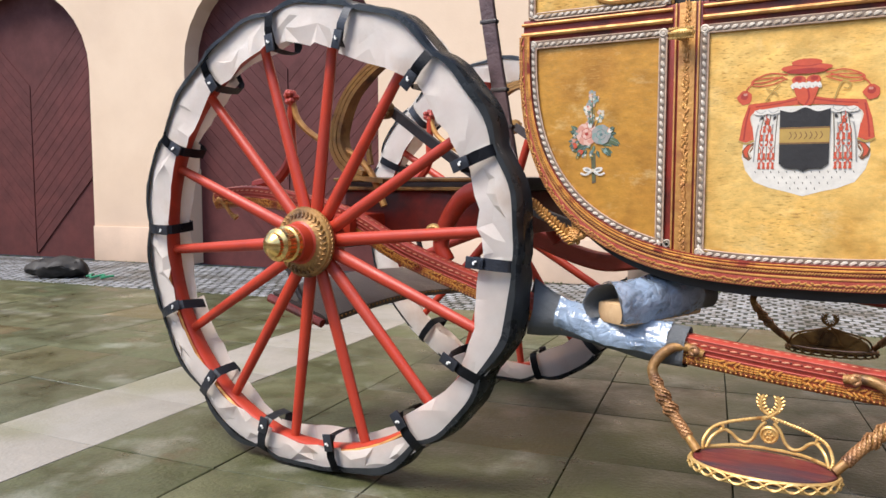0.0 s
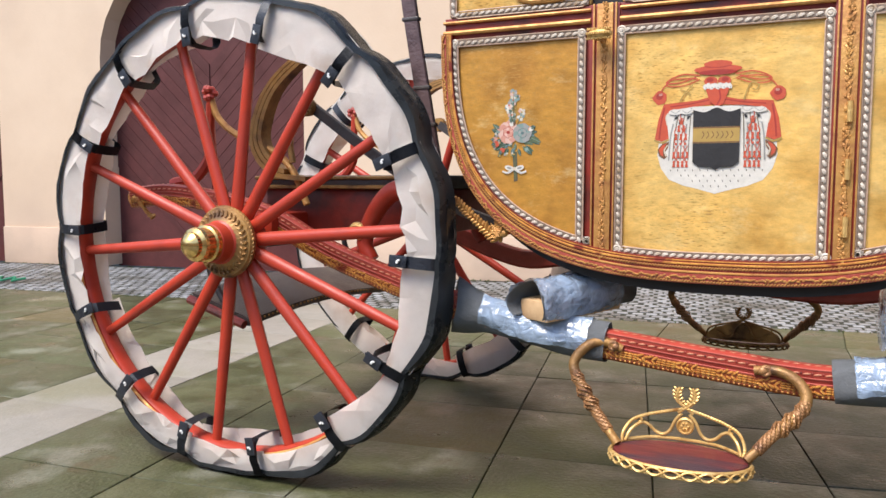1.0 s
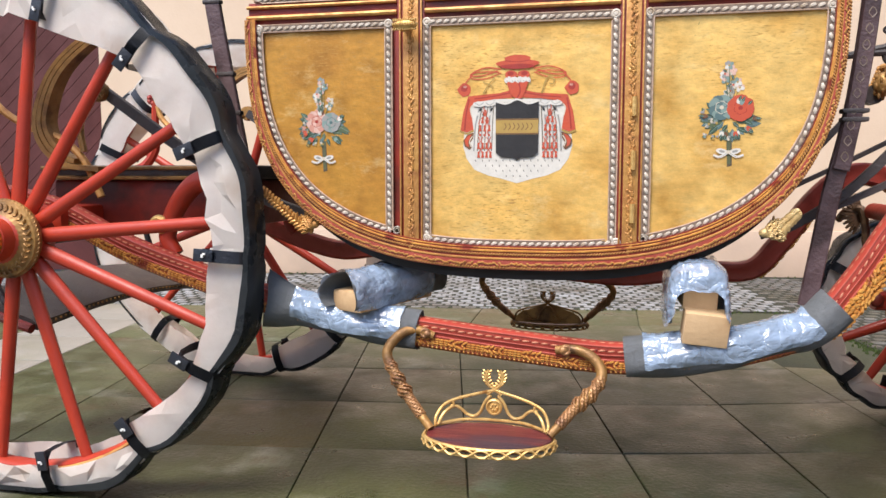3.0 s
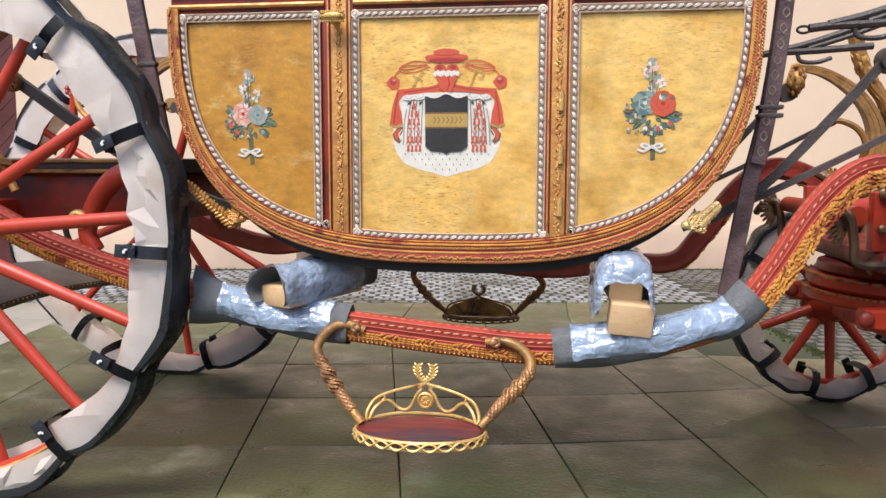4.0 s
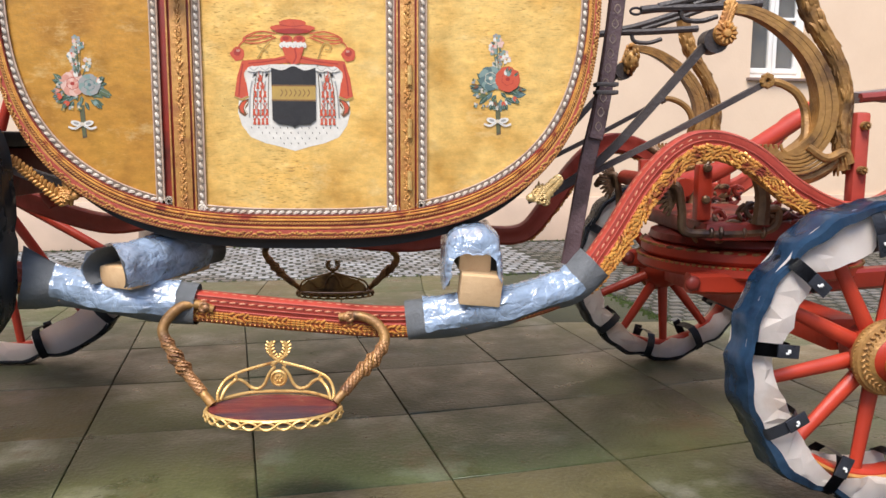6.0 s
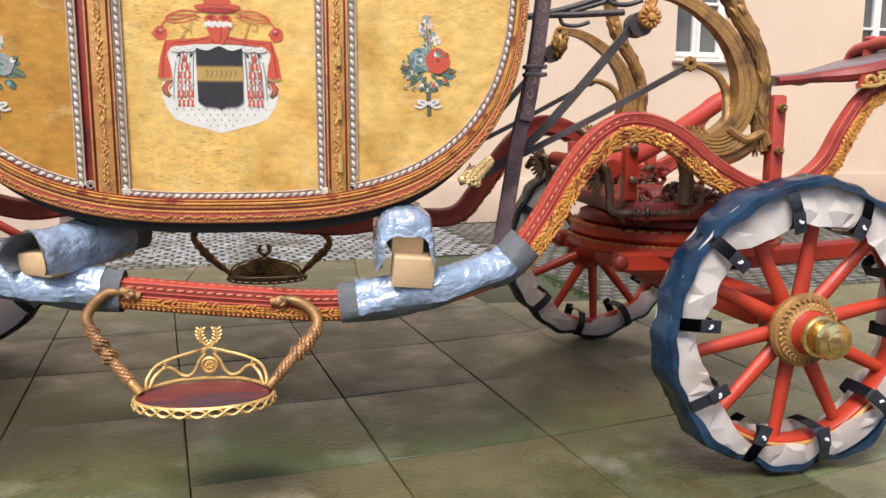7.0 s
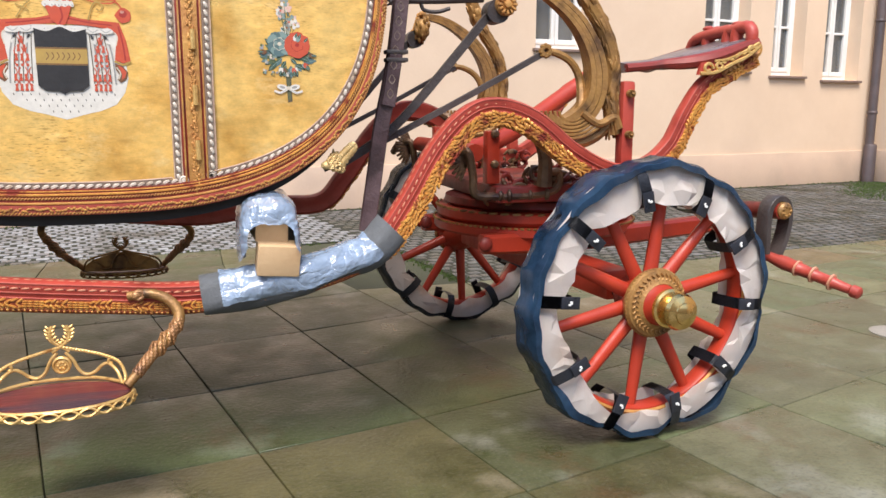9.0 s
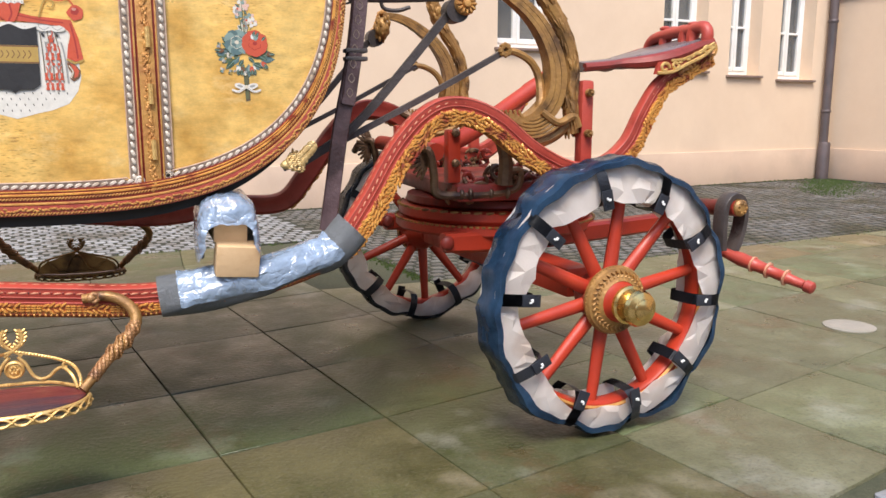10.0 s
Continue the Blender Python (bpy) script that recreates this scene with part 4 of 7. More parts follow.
def crest(panel):
    """The painted arms: hat, cords and tassels, red mantle lined with ermine, black shield with an ochre bar."""
    x, p = -0.300, Paint(SIDE + 0.0035)
    mantle = [(-0.128, 1.212), (-0.145, 1.14), (-0.150, 1.085), (-0.140, 1.050), (-0.118, 1.020), (-0.080, 1.004), (-0.045, 0.996), (0, 0.983)]
    full = mantle + [(-u, v) for u, v in mantle[-2::-1]]
    p.poly([(x + u, v) for u, v in full], C["white"])
    rng = random.Random(4)
    for r in range(4):
        for k in range(13):
            u, v = -0.115 + 0.0192 * k + (0.009 if r % 2 else 0), 1.045 - 0.014 * r
            if abs(u) < 0.125 - 0.026 * r:
                p.oval(x + u, v, 0.0012, 0.0035, C["black"], 0.3, 5)
    for s in (-1, 1):
        # red curtain drawn back to the shoulder, its lining turned out in a small curl below
        p.poly([(x + s * u, v) for u, v in ((0.0, 1.240), (0.050, 1.228), (0.100, 1.224), (0.136, 1.221), (0.150, 1.178), (0.158, 1.128), (0.140, 1.122), (0.121, 1.130), (0.126, 1.168), (0.130, 1.190), (0.106, 1.206), (0.060, 1.212), (0.0, 1.216))], C["red"])
        p.line([(x + s * 0.134, 1.212), (x + s * 0.142, 1.17), (x + s * 0.146, 1.13)], 0.004, C["deepred"])
        p.line([(x + s * 0.020, 1.228), (x + s * 0.070, 1.219), (x + s * 0.118, 1.214)], 0.0032, C["deepred"])
        p.line([(x + s * 0.108, 1.207), (x + s * 0.129, 1.190), (x + s * 0.126, 1.165)], 0.0028, C["cream"])
        p.line([(x + s * 0.158, 1.126), (x + s * 0.140, 1.119), (x + s * 0.121, 1.127)], 0.005, C["ochre"])
        p.poly([(x + s * u, v) for u, v in ((0.120, 1.122), (0.138, 1.116), (0.150, 1.100), (0.146, 1.084), (0.132, 1.074), (0.124, 1.082), (0.130, 1.094), (0.122, 1.106))], C["brown"])
        p.poly([(x + s * u, v) for u, v in ((0.126, 1.118), (0.138, 1.112), (0.146, 1.100), (0.142, 1.087), (0.134, 1.082), (0.136, 1.096))], C["red"])
        p.line([(x + s * 0.124, 1.112), (x + s * 0.132, 1.098), (x + s * 0.127, 1.083)], 0.003, C["cream"])
        p.oval(x + s * 0.147, 1.239, 0.019, 0.018, C["red"], 0, 14, 0.12, 3)
        p.oval(x + s * 0.147, 1.243, 0.010, 0.009, C["deepred"], 0, 10, 0.15, 4)
        p.oval(x + s * 0.145, 1.247, 0.005, 0.004, C["pink"], 0, 8, 0.1, 5)
        # dark ermine folds beside the shield
        for k in range(6):
            p.line([(x + s * (0.064 + 0.008 * k), 1.208 - 0.003 * k), (x + s * (0.068 + 0.0095 * k), 1.14), (x + s * (0.070 + 0.010 * k), 1.072)], 0.0034 if k % 2 else 0.002, C["grey" if k % 2 else "stem"])
        for k in range(9):
            p.oval(x + s * (0.066 + 0.0052 * k), 1.196 - 0.012 * (k % 3), 0.0035, 0.0055, C["black" if k % 2 else "white"], 0.5 * s, 7, 0.2, k)
        # cords and rows of tassels
        for row, (n, v) in enumerate(((1, 1.178), (2, 1.158), (3, 1.136), (3, 1.112), (4, 1.088), (4, 1.064))):
            for k in range(n):
                u = 0.0885 + (k - (n - 1) / 2) * 0.0135 + 0.002 * row * (0.5 - k / 4)
                p.line([(x + s * u, v + 0.022), (x + s * (u + 0.004 * (-1) ** k), v + 0.011), (x + s * u, v)], 0.0022, C["red"])
                p.oval(x + s * u, v + 0.003, 0.0036, 0.0034, C["red"], 0, 7)
                if row != 3:
                    p.poly([(x + s * (u - 0.0016), v + 0.003), (x + s * (u + 0.0016), v + 0.003), (x + s * (u + 0.0042), v - 0.011), (x + s * (u - 0.0042), v - 0.011)], C["red"])
        p.line([(x + s * 0.045, 1.292), (x + s * 0.085, 1.297), (x + s * 0.120, 1.286), (x + s * 0.126, 1.276), (x + s * 0.095, 1.276), (x + s * 0.055, 1.288)], 0.0032, C["red"])
        p.line([(x + s * 0.050, 1.284), (x + s * 0.090, 1.286), (x + s * 0.128, 1.281), (x + s * 0.124, 1.268), (x + s * 0.085, 1.268), (x + s * 0.045, 1.282)], 0.0028, C["red"])
        p.line([(x + s * 0.124, 1.278), (x + s * 0.140, 1.262), (x + s * 0.146, 1.250)], 0.0030, C["red"])
    # scalloped ermine along the top
    for k in range(8):
        u = -0.105 + 0.030 * k
        p.oval(x + u, 1.203 - 0.004 * abs(k - 3.5) / 3.5, 0.018, 0.008, C["white"], 0, 10, 0.1, k)
        p.line([(x + u - 0.012, 1.203), (x + u, 1.196), (x + u + 0.012, 1.203)], 0.0016, C["grey"])
    # cross and crook of old gold behind the cap
    p.line([(x - 0.094, 1.228), (x - 0.078, 1.252), (x - 0.062, 1.268)], 0.0034, C["ochre"])
    p.line([(x - 0.094, 1.258), (x - 0.078, 1.252), (x - 0.066, 1.244)], 0.0034, C["ochre"])
    p.line([(x + 0.066, 1.226), (x + 0.074, 1.252), (x + 0.084, 1.268), (x + 0.100, 1.262), (x + 0.096, 1.250), (x + 0.086, 1.252)], 0.0034, C["ochre"])
    # princely cap: red lobes, a white turn-up, a red fall
    p.poly([(x + u, v) for u, v in ((-0.030, 1.258), (0.030, 1.258), (0.022, 1.232), (0.014, 1.214), (-0.002, 1.210), (-0.018, 1.224))], C["red"])
    p.line([(x + 0.004, 1.256), (x + 0.008, 1.232), (x, 1.214)], 0.004, C["deepred"])
    for u in (-0.017, 0.017):
        p.oval(x + u, 1.276, 0.017, 0.012, C["red"], 0, 12)
        p.oval(x + u * 1.1, 1.279, 0.009, 0.006, C["deepred"], 0, 9)
    for k in range(9):
        p.oval(x - 0.030 + 0.0075 * k, 1.262 + 0.002 * (k % 2), 0.0065, 0.0075, C["white"], 0.3 * (k % 3), 8, 0.2, k)
        p.oval(x - 0.028 + 0.0075 * k, 1.259, 0.0014, 0.003, C["grey"], 0.2, 5)
    # hat
    p.oval(x, 1.306, 0.060, 0.0105, C["red"], 0, 18)
    p.oval(x, 1.298, 0.048, 0.007, C["deepred"], 0, 16)
    p.oval(x, 1.319, 0.036, 0.010, C["red"], 0, 14)
    p.line([(x - 0.034, 1.314), (x, 1.310), (x + 0.034, 1.314)], 0.002, C["deepred"])
    # shield
    p.poly([(x - 0.059, 1.206), (x - 0.030, 1.199), (x, 1.210), (x + 0.030, 1.199), (x + 0.059, 1.206), (x + 0.058, 1.066), (x + 0.042, 1.054), (x + 0.012, 1.052), (x, 1.046), (x - 0.012, 1.052), (x - 0.042, 1.054), (x - 0.058, 1.066)], C["black"])
    p.poly([(x - 0.0585, 1.158), (x + 0.0585, 1.158), (x + 0.0585, 1.116), (x - 0.0585, 1.116)], C["ochre"])
    p.line([(x - 0.0585, 1.156), (x + 0.0585, 1.156)], 0.003, C["brown"])
    p.line([(x - 0.0585, 1.118), (x + 0.0585, 1.118)], 0.003, C["brown"])
    for k in range(7):
        p.line([(x - 0.036 + 0.012 * k, 1.128), (x - 0.030 + 0.012 * k, 1.137), (x - 0.034 + 0.012 * k, 1.146)], 0.002, C["brown"])
    p.line([(x - 0.06, 1.206), (x - 0.03, 1.199), (x, 1.210), (x + 0.03, 1.199), (x + 0.06, 1.206)], 0.005, C["white"])
    p.done("painted_crest", panel, "painted arms with red hat, ermine mantle and black shield")


def build_body():
    top = 2.12
    shell = bmesh.new()
    pts = ring_path(0.02, -0.030) + [(BX + BW - 0.02, top - 0.06), (BX + BW - 0.1, top), (BX - BW + 0.1, top), (BX - BW + 0.02, top - 0.06)]
    prism(shell, pts, SIDE + 0.022, FLANK - 0.022)
    part("body", shell, M["black"], coach, "black lacquered coach body")
    roof = bmesh.new()
    rings(roof, [[(BX + (BW + e) * sx, MID + (0.665 + e) * sy, z) for sx, sy in ((-1, -1), (1, -1), (1, 1), (-1, 1))] for e, z in ((0.0, top + 0.004), (0.04, top + 0.02), (0.04, top + 0.05), (-0.1, top + 0.13), (-0.4, top + 0.17))])
    part("roof", roof, M["leather"], coach, "dark leather roof")
    belt = 1.425
    for near in (True, False):
        y0 = SIDE if near else FLANK
        sg = 1 if near else -1
        # rim moulding: red base
        outer, inner = ring_path(0.0, 0.0), ring_path(0.034, 0.066)
        bm = bmesh.new()
        a = [[bm.verts.new((x, y0 + sg * d, z)) for x, z in pts] for pts, d in ((outer, 0.024), (outer, -0.010), (inner, -0.014), (inner, 0.024))]
        for p, q in zip(a, a[1:]):
            for i in range(len(p) - 1):
                bm.faces.new((p[i], p[i + 1], q[i + 1], q[i]))
        part("rim", bm, M["red_dark"], coach, "red edge moulding of the body")
        # panels
        bottom = ring_path(0.040, 0.072, n=400)
        xs = {"rear_panel": (-2, -0.640), "door_panel": (-0.553, -0.030), "front_panel": (0.040, 2)}
        for name, (xa, xb) in xs.items():
            low = [(x, z) for x, z in bottom if xa <= x <= xb and z <= belt][::5]
            shape = [(max(xa, low[0][0]), belt)] + low + [(min(xb, low[-1][0]), belt)]
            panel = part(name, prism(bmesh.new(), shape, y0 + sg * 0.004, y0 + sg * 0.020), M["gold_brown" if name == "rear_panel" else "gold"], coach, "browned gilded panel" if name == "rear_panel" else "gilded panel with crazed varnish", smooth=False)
            if not near:
                continue
            edge = shape + [shape[0]]
            ribbon(edge, panel, y0 - 0.0)
            for cx, cz in (shape[0], shape[-1], (xa, low[0][1]) if xa > -1 else (xb, low[-1][1]), (xb, low[-1][1]) if xb < 1 else (xa, low[0][1])):
                bm = bmesh.new()
                lathe(bm, [(0.013, 0.0), (0.013, 0.005), (0.009, 0.008), (0.006, 0.006), (0.004, 0.009), (0, 0.009)], 12, Matrix.Translation((cx, y0, cz)))
                part("rosette", bm, M["ribbon_pale"], panel, "small pale corner rosette")
            if name == "rear_panel":
                bouquet(panel, -0.862, 1.152, (-0.020, 0.006, 0.034, "rose", "pink", "deepred"), (0.024, 0.003, 0.030, "teal2", "grey", "teal"), 11, "painted bouquet with a pink rose")
            elif name == "front_panel":
                bouquet(panel, 0.248, 1.165, (-0.020, 0.014, 0.034, "teal", "teal2", "cream"), (0.026, 0.012, 0.035, "red", "red", "deepred"), 23, "painted bouquet with a blue and a red flower")
            else:
                crest(panel)
        if not near:
            continue
        # carved gilt rims following the outline, on a gilt ground
        bm = bmesh.new()
        o2, i2 = ring_path(0.001, 0.001), ring_path(0.017, 0.026)
        a = [[bm.verts.new((x, y0 - d, z)) for x, z in pts] for pts, d in ((o2, 0.0115), (o2, 0.0135), (i2, 0.0165), (i2, 0.0115))]
        for p, q in zip(a, a[1:]):
            for i in range(len(p) - 1):
                bm.faces.new((p[i], p[i + 1], q[i + 1], q[i]))
        part("rim_ground", bm, M["pink_line"], coach, "rubbed red ground of the edge carving")
        rope(ring_path(0.003, 0.006), y0 - 0.014, 0.0082, 0.0062, coach, "outer gilt rope edging")
        carved(ring_path(0.009, 0.016), y0 - 0.015, 0.0065, 0.0060, M["gilt"], coach, "carved gilt leaf edging", 1)
        rope(ring_path(0.0225, 0.043), y0 - 0.013, 0.0078, 0.0058, coach, "inner gilt rope edging")
        bm = bmesh.new()
        sweep(bm, [Vector((x, y0 - 0.012, z)) for x, z in ring_path(0.0165, 0.0305)], circle(0.0034, 6), up=(0, -1, 0))
        part("fillet", bm, M["gilt"], coach, "gilt fillet")
        for ix, iz, r in ((0.0275, 0.0525, 0.0036), (0.0310, 0.0610, 0.0026)):
            bm = bmesh.new()
            sweep(bm, [Vector((x, y0 - 0.0125, z)) for x, z in ring_path(ix, iz)], circle(r, 6), up=(0, -1, 0))
            part("fillet", bm, M["gilt_red"], coach, "reddened gilt fillet")
        # pillars
        for xc, w in ((-0.597, 0.034), (0.004, 0.030)):
            zb = 0.797
            bm = new_box(xc - w - 0.006, xc + w + 0.006, y0 - 0.004, y0 + 0.022, zb, 1.50, 0.004)
            part("backing", new_box(xc - w - 0.022, xc + w + 0.022, y0 + 0.0055, y0 + 0.0212, zb, 1.437, 0.001), M["red_dark"], coach, "dark red strip behind the pillar")
            post = part("pillar", bm, M["red_dark"], coach, "dark red pillar with a carved gilt centre")
            bm = bmesh.new()
            for dx in (-w * 0.9, w * 0.9):
                box(bm, xc + dx - 0.0025, xc + dx + 0.0025, y0 - 0.011, y0 - 0.003, zb, 1.5, 0.002)
            box(bm, xc - w * 0.66, xc + w * 0.66, y0 - 0.010, y0 - 0.003, zb, 1.5, 0.003)
            part("fillet", bm, M["gilt"], post, "gilt fillets")
            carved([(xc, zb), (xc, 1.5)], y0 - 0.0090, 0.0055, 0.0068, M["gilt"], post, "carved gilt foliage", 5, 2)
        for z in (1.16, 1.02, 0.88):
            bm = bmesh.new()
            tube(bm, [(0.010, y0 - 0.016, z), (0.010, y0 - 0.016, z + 0.05)], 0.007, 8, 2, up=(1, 0, 0))
            part("hinge", bm, M["gilt_bright"], coach, "gilt hinge knuckle")
        # handle
        bm = bmesh.new()
        lathe(bm, [(0.010, 0.0), (0.010, 0.03), (0.018, 0.034), (0.018, 0.042), (0, 0.044)], 12, Matrix.Translation((-0.606, y0, 1.412)))
        blob(bm, Matrix.Translation((-0.602, y0 - 0.046, 1.412)) @ Matrix.Diagonal((0.036, 0.014, 0.015, 1)), 12, 8)
        for k in range(10):
            for j in range(3):
                aa = 2 * math.pi * j / 6 + 0.5
                blob(bm, Matrix.Translation((-0.632 + 0.0066 * k, y0 - 0.046 - 0.013 * math.sin(aa), 1.412 + 0.014 * math.cos(aa))) @ Matrix.Scale(0.0046, 4), 5, 3)
        part("door_handle", bm, M["gilt_bright"], coach, "chased gilt door handle")
        # belt: fillets and the panels over it
        for z, r, mt in ((1.456, 0.007, "gilt"), (1.486, 0.005, "gilt")):
            bm = bmesh.new()
            for xa, xb in ((BX - BW + 0.004, -0.638), (-0.556, -0.030), (0.040, BX + BW - 0.004)):
                tube(bm, [(xa, y0 - 0.004, z), (xb, y0 - 0.004, z)], r, 8, 2)
            part("belt_moulding", bm, M[mt], coach, "gilt belt moulding")
        bm = new_box(BX - BW + 0.006, BX + BW - 0.006, y0 + 0.002, y0 + 0.0225, 1.438, 1.5, 0.002)
        part("belt", bm, M["red_dark"], coach, "red belt rail")
        for name, xa, xb in (("quarter_panel", BX - BW + 0.02, -0.640), ("window_panel", -0.553, -0.030), ("quarter_panel", 0.040, BX + BW - 0.02)):
            q = part(name, new_box(xa, xb, y0 + 0.006, y0 + 0.0225, 1.503, 2.05, 0.002), M["gold"], coach, "gilded upper panel round a window")
            ribbon([(xa + 0.014, 2.04), (xa + 0.014, 1.508), (xb - 0.014, 1.508), (xb - 0.014, 2.04)], q, y0 + 0.002)
            wa, wb = (xa + 0.19, xb - 0.01) if xa < -1 else (xa + 0.05, xb - 0.05) if xa < 0 else (xa + 0.01, xb - 0.19)
            n = 20
            oval = [((wa + wb) / 2 + (wb - wa) / 2 * math.copysign(abs(math.cos(t)) ** 0.5, math.cos(t)), 1.78 + 0.255 * math.copysign(abs(math.sin(t)) ** 0.5, math.sin(t))) for t in [2 * math.pi * k / (2 * n) for k in range(2 * n)]]
            part("blind", prism(bmesh.new(), oval, y0 + 0.0035, y0 + 0.0055), M["dark_inside"], q, "dark blue window blind", smooth=False)
            bm = bmesh.new()
            sweep(bm, [Vector((x, y0 - 0.001, z)) for x, z in oval + oval[:2]], circle(0.010, 8), up=(0, -1, 0))
            part("window_rim", bm, M["gilt"], q, "gilt rim of the window")
    # from the fan to the tip of the long leaf over it: x, z, x, z
    LEAF = {-1: (-0.915, 0.838, -1.065, 0.962), 1: (0.380, 0.866, 0.425, 0.912)}
    # gilt acanthus brackets at the lower corners, where the straps take hold
    for near in (True, False):
        y0 = SIDE if near else FLANK
        for xc, zc, dirx in ((-0.935, 0.875, -1), (0.385, 0.872, 1)):
            rng = random.Random(7)
            bm = bmesh.new()
            bx, bz = xc - dirx * 0.045, zc - 0.018
            for ring, (dist, ln, n) in enumerate(((0.050, 0.012, 15), (0.040, 0.011, 12), (0.029, 0.010, 10), (0.018, 0.010, 7))):
                for k in range(n):
                    a = radians(22 + (k - (n - 1) / 2) * 84 / (n - 1)) + rng.uniform(-0.12, 0.12)
                    q = (bx + dirx * dist * math.cos(a), y0 + (0.012 if near else -0.012) * (1 - 0.6 * ring), bz + dist * math.sin(a) * 0.85)
                    blob(bm, place(q, (dirx * math.cos(a + 0.5 * (-1) ** k), 0, math.sin(a + 0.5 * (-1) ** k)), (0, -1, 0), ln * rng.uniform(0.7, 1.3), 0.007, 0.0042), 6, 4)
            for k in range(34):
                t = k / 33
                px, pz = LEAF[dirx][0] + (LEAF[dirx][2] - LEAF[dirx][0]) * t, LEAF[dirx][1] + (LEAF[dirx][3] - LEAF[dirx][1]) * t
                sd = -1 if k % 2 else 1
                blob(bm, place((px + sd * 0.008 * (1 - 0.5 * t), y0 + (0.010 if near else -0.010), pz - sd * dirx * 0.004), (-dirx * (0.7 - 0.5 * sd), 0, 0.8 + 0.4 * sd), (0, -1, 0), 0.014 * (1.1 - 0.4 * t) * rng.uniform(0.7, 1.3), 0.009, 0.006), 7, 4)
            blob(bm, Matrix.Translation((bx + dirx * 0.01, y0, bz + 0.004)) @ Matrix.Diagonal((0.022, 0.014, 0.014, 1)), 8, 5)
            part("bracket", bm, M["gilt_pale" if dirx > 0 else "gilt"], coach, "pale gilt carved leaf fan")


build_body()

# ---------------------------------------------------------------- coach: beams and running gear
BEAM_Y = 2.25
# along the near beam: x, y, top; it bows outwards under the body
BEAM = [(-2.54, 2.25, 0.985), (-2.34, 2.25, 1.0), (-2.1, 2.25, 0.972), (-1.85, 2.25, 0.915), (-1.6, 2.25, 0.8), (-1.288, 2.247, 0.7), (-1.072, 2.192, 0.659), (-0.854, 2.134, 0.626), (-0.566, 2.12, 0.597),
        (-0.273, 2.12, 0.567), (0.001, 2.12, 0.55), (0.265, 2.12, 0.584), (0.485, 2.178, 0.647), (0.589, 2.207, 0.757), (0.696, 2.236, 0.919), (0.79, 2.25, 1.015), (0.88, 2.25, 1.045), (1.0, 2.25, 1.008),
        (1.137, 2.25, 0.905), (1.28, 2.25, 0.842), (1.4, 2.25, 0.856), (1.49, 2.25, 0.925), (1.548, 2.25, 1.035), (1.61, 2.25, 1.125), (1.7, 2.25, 1.178), (1.785, 2.25, 1.222)]


def beam_size(t):
    return 1.0 if t < 0.72 else 1.0 - 0.35 * (t - 0.72) / 0.28


def mirror(y, near):
    return y if near else 2 * MID - y


def along(path, gap, start=0.0, stop=1.0):
    """Even stations on a 3D path: place, direction, and the share of the way."""
    total = sum((b - a).length for a, b in zip(path, path[1:]))
    out, left, gone = [], gap / 2, 0.0
    for a, b in zip(path, path[1:]):
        d = (b - a).length
        t = left
        while t <= d:
            share = (gone + t) / total
            if start <= share <= stop:
                out.append((a.lerp(b, t / d), (b - a) / d, share))
            t += gap
        left, gone = t - d, gone + d
    return out


